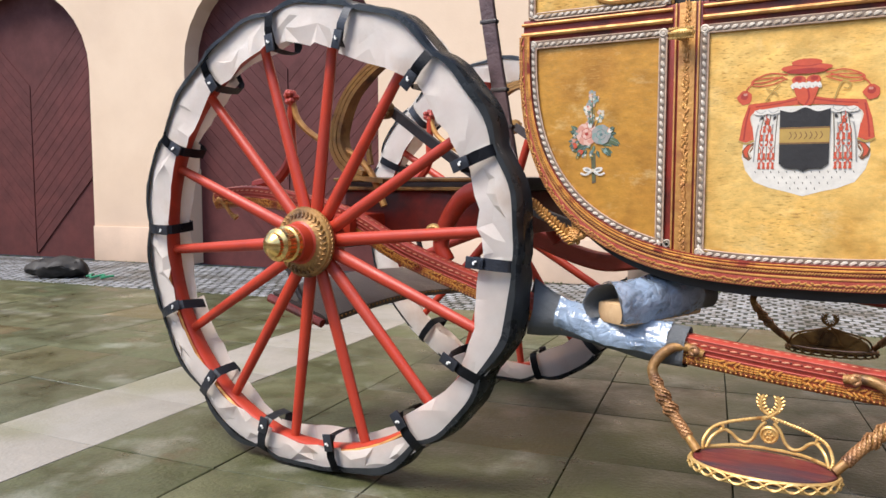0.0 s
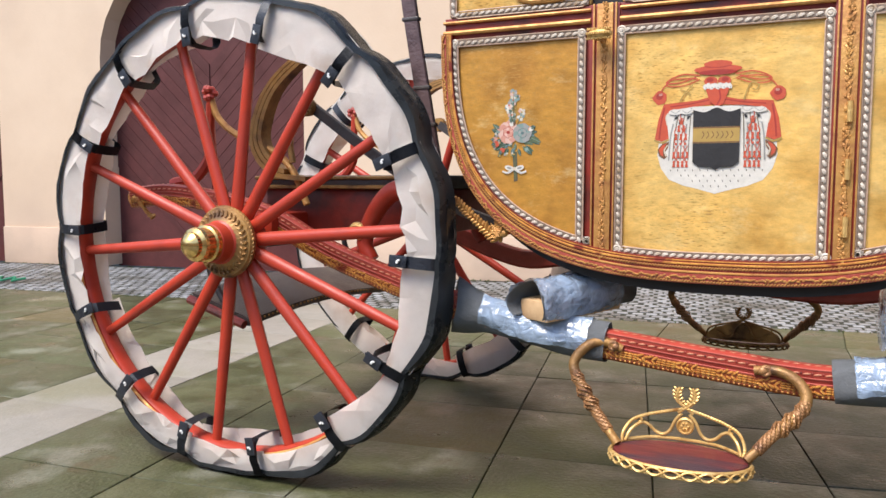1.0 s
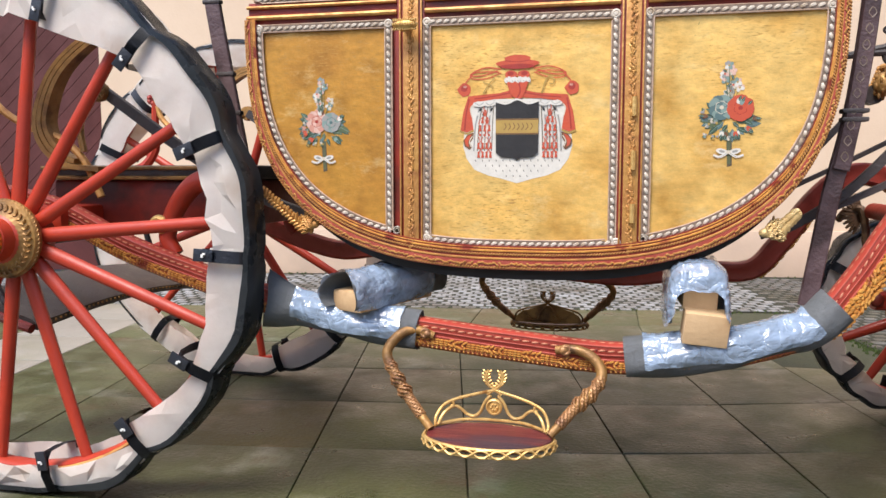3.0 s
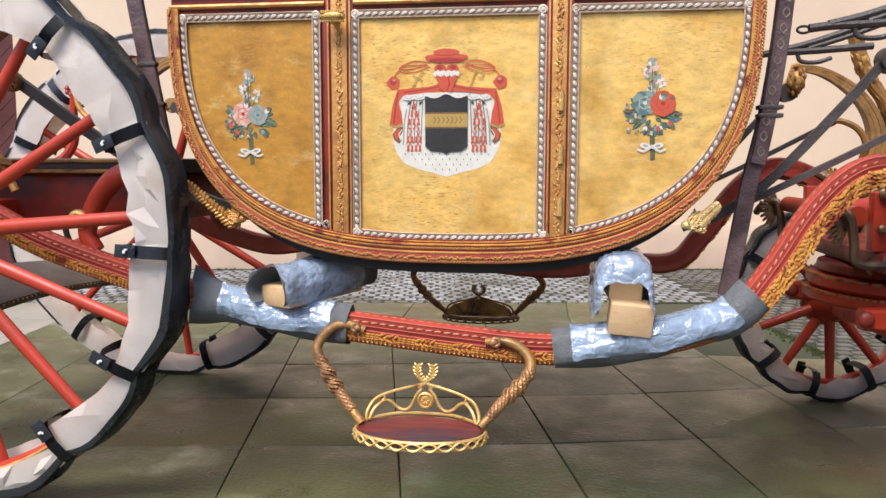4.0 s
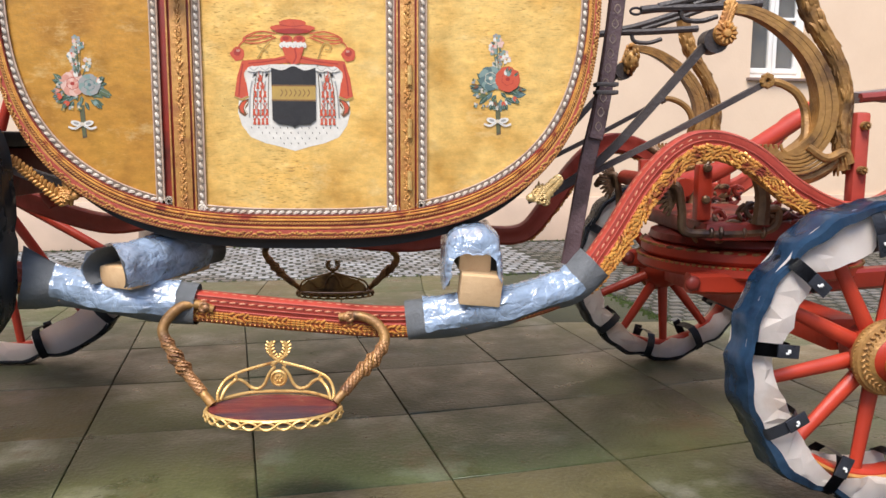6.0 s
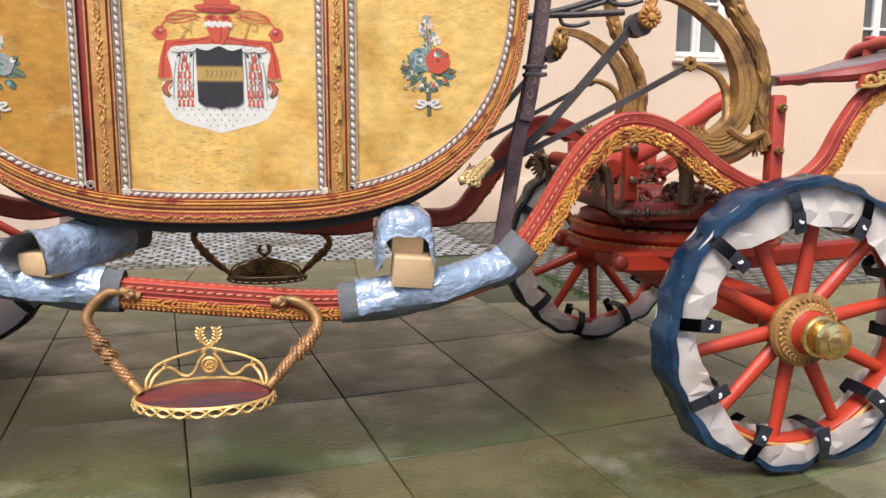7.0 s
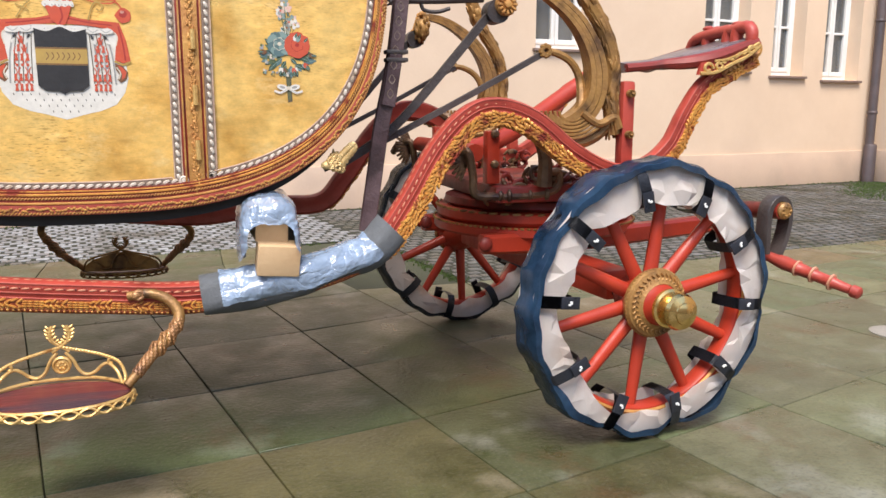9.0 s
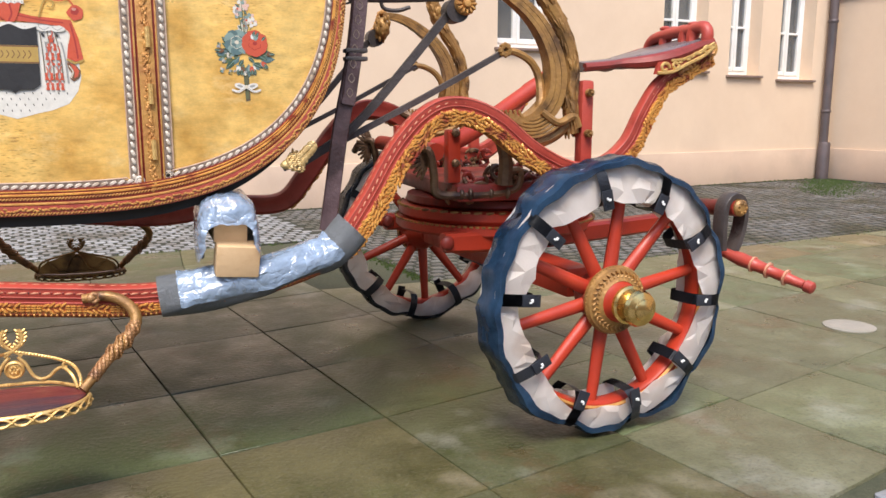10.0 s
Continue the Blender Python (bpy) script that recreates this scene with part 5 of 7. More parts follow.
def build_beam(near):
    y = mirror(BEAM_Y, near)
    out = -1 if near else 1
    lift = 0.0 if near else 0.05
    path = smooth_path([(x, mirror(yy, near), z - 0.038 + (lift if -1.1 < x < 0.4 else 0.0)) for x, yy, z in BEAM], 6)
    sec = [(0.040, -0.018), (0.040, 0.018), (0.034, 0.029), (0.012, 0.029), (0.008, 0.026), (-0.030, 0.026), (-0.040, 0.016), (-0.040, -0.016), (-0.030, -0.026), (0.008, -0.026), (0.012, -0.029), (0.034, -0.029)]
    b = part("perch", sweep(bmesh.new(), path, sec, scale=beam_size), M["red_beam"], coach, "long red carved perch beam with a swan neck")
    low = [(-0.006, out * 0.0265), (-0.006, out * 0.0305), (-0.034, out * 0.0285), (-0.0425, out * 0.018), (-0.0425, out * -0.012), (-0.038, out * -0.012)]
    part("gilt_ground", sweep(bmesh.new(), path, low, scale=beam_size), M["beam_low"], b, "rubbed orange-red lower edge of the beam")
    rng = random.Random(9)
    bm, dash, dark, neck = bmesh.new(), bmesh.new(), bmesh.new(), bmesh.new()
    for k, (p, d, s) in enumerate(along(path, 0.013)):
        n = d.cross(Vector((0, 1, 0)))
        f = beam_size(s)
        face = Vector((0, out * 0.030 * f, 0))
        if k % 8 < 4:
            # three straight strands side by side
            for row in (-1, 0, 1):
                blob(bm, place(p + n * f * (-0.0165 + 0.0062 * row) + face, d, (0, out, 0), 0.0085, 0.0046, 0.0028 * f), 6, 3)
        else:
            # a knot of crossing leaves
            for row in (-1, 1):
                lean = row * (0.9 if k % 2 else 0.45)
                blob(bm, place(p + n * f * (-0.0165 + 0.0075 * row * rng.uniform(0.5, 1.2)) + face, d + n * lean, (0, out, 0), 0.0118 * f * rng.uniform(0.8, 1.15), 0.0062, 0.0036 * f), 6, 3)
        if p.x > 0.5:
            # the swan neck carries a thick band of leaves on its hollow side
            for row in range(4):
                q = p + n * f * (-0.010 - 0.0105 * row + rng.uniform(-0.004, 0.004)) + Vector((0, out * (0.033 - 0.002 * row) * f, 0))
                blob(neck, place(q, d + n * (0.7 * math.sin(k * 0.55 + row) + rng.uniform(-0.3, 0.3)), (0, out, 0), 0.0145 * rng.uniform(0.7, 1.2), 0.0085, 0.0052), 6, 3)
            blob(neck, place(p - n * 0.045 * f + Vector((0, out * rng.uniform(-0.012, 0.016), 0)), d + n * rng.uniform(-0.3, 0.3), (0, out, 0), 0.015, 0.011, 0.007), 6, 3)
        q = p - n * 0.034 * f + Vector((0, out * 0.026 * f, 0))
        blob(bm, place(q, d, (0, out, 0), 0.0042, 0.0042, 0.0042), 6, 4)
        blob(bm, place(p - n * 0.0285 * f + face * 0.93, d, (0, out, 0), 0.0075, 0.003, 0.0018), 6, 3)
        if k % 2 == 0:
            q = p + n * f * 0.022 + Vector((0, out * 0.029 * f, 0))
            blob(dash, place(q, d + n * 0.12, (0, out, 0), 0.0104, 0.0022, 0.0027), 8, 3)
            blob(dark, place(q + d * 0.0125, n, (0, out, 0), 0.0042, 0.0016, 0.0022), 6, 3)
            blob(dash, place(p + n * f * 0.040 + Vector((0, out * 0.006, 0)), d, (0, out, 0), 0.010, 0.005, 0.002), 6, 3)
    for u, r in ((0.0335, 0.0026), (0.0105, 0.0022), (-0.003, 0.0024)):
        part("fillet", sweep(bmesh.new(), path, [(u + p, out * 0.0285 + q) for p, q in circle(r, 5)], scale=beam_size), M["pink_line"], b, "rubbed red line along the beam")
    tagged(part("carving", bm, M["gilt_red"], b, "gilt foliage carved along the lower edge"), kind="stuff")
    tagged(part("carving", dash, M["dash"], b, "row of rubbed pale husks"), kind="stuff")
    tagged(part("carving", neck, M["gilt_red"], b, "thick gilt leaf band along the swan neck"), kind="stuff")
    tagged(part("groove", dark, M["red_dark"], b, "dark nicks between the husks"), kind="stuff")
    # gilt scroll at the tip and the tail
    for tip, turn in (((1.80, 1.215), 1), ((-2.55, 0.955), -1)):
        bm = bmesh.new()
        pts = [(tip[0] - turn * (0.02 + 0.035 * (1 - k / 14) * math.cos(k * 0.6)), y + out * 0.012, tip[1] - 0.012 + 0.035 * (1 - k / 14) * math.sin(k * 0.6)) for k in range(13)]
        tube(bm, pts, 0.011, 7, 3)
        for k in range(9):
            a = k * 0.7
            blob(bm, place((tip[0] - turn * (0.03 + 0.013 * k), y + out * 0.03, tip[1] - 0.012 - 0.008 * k + 0.008 * math.sin(a)), (1, 0, math.cos(a)), (0, out, 0), 0.019, 0.009, 0.009), 6, 3)
        part("scroll", bm, M["gilt"], b, "carved gilt scroll")
    return b


for near in (True, False):
    build_beam(near)


def strip(pts, width, thick, mat, name, label, parent=coach, steps=4, lengthwise=None):
    """A flat leather strap in the plane of the flank."""
    bm = bmesh.new()
    w, h = width / 2, thick / 2
    sweep(bm, smooth_path(pts, steps), [(w, -h), (w * 0.9, -h * 1.5), (-w * 0.9, -h * 1.5), (-w, -h), (-w, h), (w, h)])
    return part(name, bm, mat, parent, label)


def rosette(x, y, z, r, mat, out, label, parent=coach):
    bm = bmesh.new()
    m = Matrix.Translation((x, y, z)) @ (Matrix() if out < 0 else Matrix.Rotation(math.pi, 4, "Z"))
    lathe(bm, [(r * 0.9, -0.02), (r, 0.0), (r * 0.9, 0.012), (r * 0.4, 0.014), (r * 0.3, 0.024), (0, 0.026)], 16, m)
    for k in range(12):
        a = 2 * math.pi * k / 12
        blob(bm, m @ place((r * 0.68 * math.cos(a), -0.014, r * 0.68 * math.sin(a)), (math.cos(a), 0, math.sin(a)), (0, -1, 0), r * 0.34, 0.008, r * 0.15), 6, 3)
    return part("rosette", bm, mat, parent, label)


def arc_spring(pts, y, width, thick, mat, label):
    """A leaf spring: three leaves one on the other, with carved edges."""
    b = None
    for k in range(3):
        bm = bmesh.new()
        path = smooth_path([(x, y, z) for x, z in pts], 8)
        path = path[: len(path) - 6 * k] if k else path
        off = thick * (k - 1)
        w = width / 2 * (1 - 0.08 * k)
        sweep(bm, path, [(off + thick * 0.45, -w), (off + thick * 0.45, w), (off - thick * 0.45, w), (off - thick * 0.45, -w)], scale=lambda t: 0.5 + 0.75 * min(1, 1.5 * t))
        if b is None:
            b = part("spring", bm, mat, coach, label)
        else:
            part("spring_leaf", bm, mat, b)
    return b


def STEM(y):
    return [(1.12, y, 1.58), (1.155, y, 1.425), (1.195, y, 1.345), (1.25, y, 1.26), (1.288, y, 1.16), (1.285, y, 1.05), (1.30, y, 0.93)]


def ease(v):
    v = min(1.0, max(0.0, v))
    return v * v * (3 - 2 * v)


def build_front_gear():
    for near in (True, False):
        out = -1 if near else 1
        y = mirror(2.28, near)
        # big gilt spring, its rolled tip and rosette
        arc_spring([(0.925, 1.395), (1.003, 1.382), (1.08, 1.344), (1.155, 1.282), (1.207, 1.202), (1.228, 1.12), (1.218, 1.04), (1.175, 0.985), (1.11, 0.952), (1.05, 0.968)], y, 0.055, 0.017, M["gilt_old"], "worn gilt leaf spring")
        bm = bmesh.new()
        for k in range(6):
            r = 0.030 + 0.011 * k
            tube(bm, [(1.135 - r * 1.4 * math.cos(radians(a)), y + out * 0.03, 1.005 - r * math.sin(radians(a))) for a in range(0, 150, 24)], 0.0055, 6, 3)
        part("shell", bm, M["gilt_old"], coach, "ribbed gilt shell at the foot of the spring")
        bm = bmesh.new()
        lathe(bm, [(0.036, -0.030), (0.036, 0.030)], 18, Matrix.Translation((0.888, y, 1.300)))
        part("roller", bm, M["leather"], coach, "black leather roller")
        rosette(0.908, y + out * 0.036, 1.318, 0.034, M["gilt"], out, "gilt rosette on the roller")
        bm = bmesh.new()
        for k in range(16):
            t = k / 15
            blob(bm, place((0.905 + 0.022 * t + 0.010 * math.sin(k * 2.1), y + out * 0.03, 1.335 + 0.065 * t), (0.3 + 0.5 * math.sin(k * 2.1), 0, 1), (0, out, 0), 0.018, 0.010, 0.010), 6, 4)
        blob(bm, Matrix.Translation((0.928, y + out * 0.01, 1.405)) @ Matrix.Diagonal((0.018, 0.022, 0.014, 1)), 8, 5)
        pear = bmesh.new()
        lathe(pear, [(0.006, -0.045), (0.018, -0.036), (0.031, -0.008), (0.030, 0.016), (0.018, 0.036), (0.008, 0.044), (0.0, 0.048)], 14, Matrix.Translation((0.911, y - out * 0.045, 1.335)) @ Matrix.Rotation(radians(90), 4, "X"))
        for k in range(22):
            g, h = k * 2.4, k / 21
            rr = 0.010 + 0.020 * math.sin(math.pi * min(1, 0.15 + 0.85 * h))
            blob(pear, Matrix.Translation((0.905 + 0.012 * (1 - h) + rr * math.cos(g), y - out * 0.045 + rr * math.sin(g), 1.380 - 0.09 * h)) @ Matrix.Diagonal((0.007, 0.007, 0.014, 1)), 6, 4)
        if not near:
            part("pear", pear, M["gilt_old"], coach, "dark bronzed carved pendant at the spring's tip")
        part("husk", bm, M["gilt"], coach, "carved gilt husk at the spring's tip")
        # strap to the spring, strap to the iron arm
        strip([(0.40, y, 0.845), (0.50, y, 0.905), (0.60, y, 0.985), (0.76, y, 1.165), (0.895, y, 1.325)], 0.025, 0.014, M["leather"], "strap", "dark leather suspension strap")
        strip([(0.36, y - out * 0.02, 0.835), (0.50, y - out * 0.02, 0.895), (0.78, y - out * 0.02, 1.035), (1.065, y - out * 0.02, 1.188)], 0.0185, 0.014, M["leather"], "strap", "dark leather check strap")
        bm = bmesh.new()
        tube(bm, [(1.045, y - out * 0.02, 1.190), (1.10, y - out * 0.02, 1.185), (1.155, y - out * 0.02, 1.155), (1.185, y - out * 0.02, 1.10), (1.180, y, 1.03), (1.172, y, 1.0)], 0.013, 8, 4, scale=lambda t: 0.8 + 0.5 * t)
        for k in range(8):
            a = 0.8 * k
            blob(bm, Matrix.Translation((1.058 + 0.014 * math.cos(a), y - out * 0.02 + out * 0.014, 1.190 + 0.014 * math.sin(a))) @ Matrix.Scale(0.011, 4), 6, 3)
        part("iron_arm", bm, M["gilt_old"], coach, "curved gilt iron arm with a knob")
        # hanging lamp-shaped tassel and scroll at the post
        bm = bmesh.new()
        tube(bm, STEM(y), 0.027, 9, 5, scale=lambda t: 1.1 - 0.3 * t)
        rng = random.Random(2)
        for p, d, s in along(smooth_path(STEM(y), 5), 0.016):
            n = d.cross(Vector((0, 1, 0)))
            for j in range(4):
                a = rng.uniform(0, 6.28)
                thick = 0.011 if 0.20 < s < 0.38 else 0.0055
                blob(bm, place(p + (n * math.cos(a) + Vector((0, 1, 0)) * math.sin(a)) * 0.022, d + n * rng.uniform(-0.25, 0.25), (0, out, 0), 0.028, thick, thick), 6, 3)
        part("carved_stem", bm, M["gilt_old"], coach, "gilt carved stem beside the spring")
        post = part("post", new_box(1.318, 1.362, y - 0.024, y + 0.024, 0.83, 1.10 if near else 0.97, 0.011), M["red_beam"], coach, "red post of the driving seat")
        for z in (0.93, 1.06) if near else (0.93,):
            rosette(1.340, y + out * 0.027, z, 0.0135, M["gilt_old"], out, "small gilt rosette", post)
        bm = bmesh.new()
        tube(bm, [(1.05, y, 0.92), (1.16, y, 0.90), (1.24, y, 0.925), (1.30, y, 0.985)], 0.017, 8, 5)
        tube(bm, [(1.17, y + out * 0.03, 1.0), (1.23, y + out * 0.03, 0.965), (1.29, y + out * 0.02, 0.985), (1.31, y + out * 0.02, 0.95)], 0.013, 8, 5)
        part("stay", bm, M["gilt_old"], coach, "bronze coloured branch stay")
        # tall strap in front of the body with its keeper
        yy = mirror(2.2, near)
        if not near:
            continue
        strip([(0.60, yy, 1.75), (0.587, yy, 1.445), (0.567, yy, 1.24), (0.545, yy, 1.10), (0.515, yy, 0.96), (0.49, yy, 0.80), (0.468, yy, 0.66)], 0.045, 0.012, M["leather_strap"], "strap", "tooled brown leather strap before the body")
        strip([(0.592, yy + out * 0.013, 1.5), (0.567, yy + out * 0.013, 1.24), (0.54, yy + out * 0.013, 1.06), (0.532, yy + out * 0.013, 1.02)], 0.040, 0.009, M["leather_strap"], "strap", "strap end with stitched ornament")
        for dz in (0.0, 0.022):
            part("keeper", new_box(0.528, 0.592, yy - 0.022, yy + 0.022, 1.142 + dz, 1.154 + dz, 0.004), M["leather"], coach, "leather strap keeper")
        bm = bmesh.new()
        for k in range(11):
            z = 1.04 + 0.04 * k
            x0 = 0.538 + (z - 1.04) * 0.135
            tube(bm, [(x0, yy + out * 0.019, z), (x0 - 0.009, yy + out * 0.019, z + 0.012), (x0, yy + out * 0.019, z + 0.026), (x0 + 0.009, yy + out * 0.019, z + 0.012), (x0, yy + out * 0.019, z)], 0.0018, 5, 3)
        tagged(part("stitching", bm, M["ribbon_base"], coach, "stitched pattern on the strap"), kind="stuff")
    # leather covered rails of the driving seat
    for near in (True, False):
        y = mirror(2.5, near)
        for pts, r in (([(0.735, y, 1.421), (0.80, y, 1.428), (0.92, y, 1.432), (1.12, y, 1.445)], 0.013), ([(0.79, y, 1.432), (0.90, y, 1.458), (1.05, y, 1.508), (1.25, y, 1.585)], 0.012), ([(0.90, y, 1.44), (1.06, y, 1.49), (1.25, y, 1.56)], 0.010), ([(0.86, y, 1.425), (0.875, y, 1.395), (0.93, y, 1.39), (0.98, y, 1.405)], 0.008)):
            bm = bmesh.new()
            tube(bm, pts, r, 8, 5)
            part("seat_rail", bm, M["leather"], coach, "dark leather covered rail of the driving seat")
        bm = bmesh.new()
        tube(bm, [(0.72 + 0.018 * math.cos(0.7 * k), y, 1.418 + 0.010 * math.sin(0.7 * k)) for k in range(10)], 0.004, 6, 3)
        part("ring", bm, M["iron"], coach, "iron ring on the rail")
    # turntable: three red rings and a gilt bead
    cx = 1.235
    T = Matrix.Translation((cx, MID, 0)) @ Matrix(((1, 0, 0, 0), (0, 0, -1, 0), (0, -1, 0, 0), (0, 0, 0, 1)))
    ring = lathe(bmesh.new(), [(0.20, 0.565), (0.375, 0.565), (0.385, 0.575), (0.385, 0.60), (0.372, 0.606), (0.20, 0.606)], 56, T)
    tt = part("turntable", ring, M["red"], coach, "round red turntable of the fore-carriage")
    part("ring", lathe(bmesh.new(), [(0.20, 0.609), (0.362, 0.609), (0.374, 0.622), (0.374, 0.648), (0.362, 0.655), (0.20, 0.655)], 56, T), M["red"], tt, "red upper ring")
    part("ring", lathe(bmesh.new(), [(0.05, 0.658), (0.335, 0.658), (0.345, 0.668), (0.340, 0.690), (0.30, 0.70), (0.05, 0.70)], 56, T), M["red_dark"], tt, "dark red top ring")
    bm = bmesh.new()
    for k in range(110):
        a = 2 * math.pi * k / 110
        blob(bm, Matrix.Translation((cx + 0.384 * math.cos(a), MID + 0.384 * math.sin(a), 0.604)) @ Matrix.Rotation(a, 4, "Z") @ Matrix.Diagonal((0.006, 0.009, 0.005, 1)), 5, 3)
        if k % 2:
            blob(bm, Matrix.Translation((cx + 0.372 * math.cos(a), MID + 0.372 * math.sin(a), 0.652)) @ Matrix.Rotation(a + 0.4, 4, "Z") @ Matrix.Diagonal((0.006, 0.018, 0.006, 1)), 5, 3)
    tagged(part("beading", bm, M["gilt_old"], tt, "gilt beading round the ring"), kind="stuff")
    steer = Matrix.Translation((cx, MID, 0)) @ Matrix.Rotation(radians(5.7), 4, "Z") @ Matrix.Translation((-cx, -MID, 0))
    bed = part("axle_bed", new_box(cx - 0.05, cx + 0.05, MID - 0.60, MID + 0.60, 0.40, 0.50, 0.015), M["red"], coach, "red front axle bed", m=steer)
    bm = bmesh.new()
    tube(bm, [(cx, MID - 0.70, 0.432), (cx, MID + 0.70, 0.432)], 0.03, 10, 2, up=(1, 0, 0))
    part("axle", bm, M["iron"], coach, "iron front axle", m=steer)
    part("bolster", new_box(cx - 0.075, cx + 0.075, MID - 0.26, MID + 0.26, 0.49, 0.567, 0.015), M["red_dark"], coach, "dark red bolster under the turntable", m=steer)
    for dy in (-0.285, 0.285):
        f = bmesh.new()
        loops = []
        for x, z, h, w in ((0.885, 0.555, 0.032, 0.030), (1.0, 0.553, 0.036, 0.032), (1.3, 0.55, 0.036, 0.032), (1.6, 0.565, 0.034, 0.032), (1.85, 0.578, 0.032, 0.030)):
            loops.append([(x, MID + dy + v, z + u) for u, v in [(h * 0.7, -w), (h, -w * 0.6), (h, w * 0.6), (h * 0.7, w), (-h * 0.7, w), (-h, w * 0.6), (-h, -w * 0.6), (-h * 0.7, -w)]])
        rings(f, loops)
        part("futchel", f, M["red"], coach, "red futchel bar under the turntable", m=steer)
        bm = bmesh.new()
        blob(bm, Matrix.Translation((0.885, MID + dy - 0.036, 0.56)) @ Matrix.Diagonal((0.026, 0.016, 0.026, 1)), 10, 6)
        part("bolt", bm, M["red_dark"], coach, "worn red bolt head", m=steer)
    # splinter bar, its leather loops and the red swingletree
    bm = bmesh.new()
    tube(bm, [(1.93, MID - 0.57, 0.655), (1.93, MID - 0.3, 0.640), (1.93, MID + 0.3, 0.640), (1.93, MID + 0.57, 0.655)], 0.030, 12, 4, up=(1, 0, 0))
    part("splinter_bar", bm, M["red_dark"], coach, "dark splinter bar at the front", m=steer)
    for dy in (-0.535, 0.535):
        bm = bmesh.new()
        path = smooth_path([(1.885, MID + dy, 0.50), (1.882, MID + dy, 0.60), (1.890, MID + dy, 0.668), (1.925, MID + dy, 0.698), (1.966, MID + dy, 0.684), (1.982, MID + dy, 0.625), (1.968, MID + dy, 0.545), (1.938, MID + dy, 0.478)], 5)
        sweep(bm, path, [(0.008, -0.028), (0.012, -0.022), (0.012, 0.022), (0.008, 0.028), (-0.010, 0.028), (-0.010, -0.028)])
        part("loop", bm, M["leather"], coach, "thick black leather loop over the bar", m=steer)
        bm = bmesh.new()
        face = Matrix.Translation((1.936, MID + dy + (-0.030 if dy < 0 else 0.030), 0.656)) @ (Matrix() if dy < 0 else Matrix.Rotation(math.pi, 4, "Z"))
        lathe(bm, [(0.030, -0.02), (0.031, 0.012), (0.024, 0.020), (0.012, 0.022), (0, 0.023)], 16, face)
        for k in range(7):
            blob(bm, face @ Matrix.Translation((0.017 * math.cos(k * 0.898), -0.020, 0.017 * math.sin(k * 0.898))) @ Matrix.Scale(0.007, 4), 6, 4)
        part("end_cap", bm, M["gilt_old"], coach, "worn gilt carved end of the bar", m=steer)
    bm = bmesh.new()
    loops = []
    a, b = Vector((1.965, 2.36, 0.49)), Vector((2.10, 2.02, 0.405))
    d = (b - a).normalized()
    s = d.cross(Vector((0, 0, 1))).normalized()
    u = s.cross(d)
    for t, r in ((0, 0.016), (0.03, 0.022), (0.06, 0.017), (0.15, 0.021), (0.25, 0.026), (0.36, 0.024), (0.385, 0.029), (0.41, 0.023), (0.52, 0.021), (0.545, 0.026), (0.57, 0.020), (0.70, 0.020), (0.725, 0.025), (0.75, 0.019), (0.90, 0.016), (0.92, 0.022), (0.985, 0.021), (1, 0.013)):
        loops.append([a.lerp(b, t) + r * (s * math.cos(k * 0.628) + u * math.sin(k * 0.628)) for k in range(10)])
    rings(bm, loops)
    tree = part("swingletree", bm, M["red_beam"], coach, "worn red turned swingletree end")
    for t in (0.385, 0.545, 0.725):
        bm = bmesh.new()
        rings(bm, [[a.lerp(b, t + dt) + r * (s * math.cos(k * 0.524) + u * math.sin(k * 0.524)) for k in range(12)] for dt, r in ((-0.012, 0.025), (-0.008, 0.030), (0.008, 0.030), (0.012, 0.025))])
        part("band", bm, M["dash"], tree, "rubbed pale band")
    # carved group over the turntable: transom, scrolls and the red uprights
    tr = part("transom", new_box(cx - 0.30, cx + 0.10, BEAM_Y + 0.14, 2 * MID - BEAM_Y - 0.14, 0.70, 0.76, 0.02), M["red_dark"], coach, "dark red transom over the turntable")
    for near in (True, False):
        y, out = mirror(2.40, near), -1 if near else 1
        up = part("upright", new_box(0.922, 0.968, y - 0.024 - out * 0.06, y + 0.024 - out * 0.06, 0.762, 0.94, 0.008), M["red"], coach, "red upright under the swan neck")
        for z in (0.93, 0.83):
            bm = bmesh.new()
            lathe(bm, [(0.014, 0), (0.014, 0.012), (0.008, 0.018), (0, 0.018)], 8, Matrix.Translation((0.945, y - out * 0.032, z)) @ (Matrix() if near else Matrix.Rotation(math.pi, 4, "Z")))
            part("bolt", bm, M["bronze"], up, "bronze bolt head")
        bm = bmesh.new()
        tube(bm, [(0.79, y + 0.1, 0.83), (0.80, y + 0.05, 0.86), (0.84, y, 0.875), (0.86, y, 0.80), (0.87, y, 0.735), (0.95, y, 0.725), (1.10, y, 0.728), (1.16, y, 0.75), (1.165, y, 0.80), (1.13, y, 0.80)], 0.0145, 8, 5)
        for x, r in ((0.955, 0.020), (0.985, 0.023), (1.06, 0.019), (1.12, 0.022)):
            blob(bm, Matrix.Translation((x, y, 0.728)) @ Matrix.Diagonal((0.012, r, r, 1)), 9, 5)
        part("scroll", bm, M["bronze"], coach, "dark bronze scroll iron on the turntable")
        bm = bmesh.new()
        for k in range(11):
            a = radians(-70 + 14 * k)
            blob(bm, place((0.845 - 0.03 * math.cos(a), y + 0.02, 0.855 + 0.045 * math.sin(a)), (-math.cos(a), 0, math.sin(a)), (0, out, 0), 0.042, 0.012, 0.009), 6, 3)
        part("shell", bm, M["bronze"], coach, "fan shaped bronze shell")
        bm = bmesh.new()
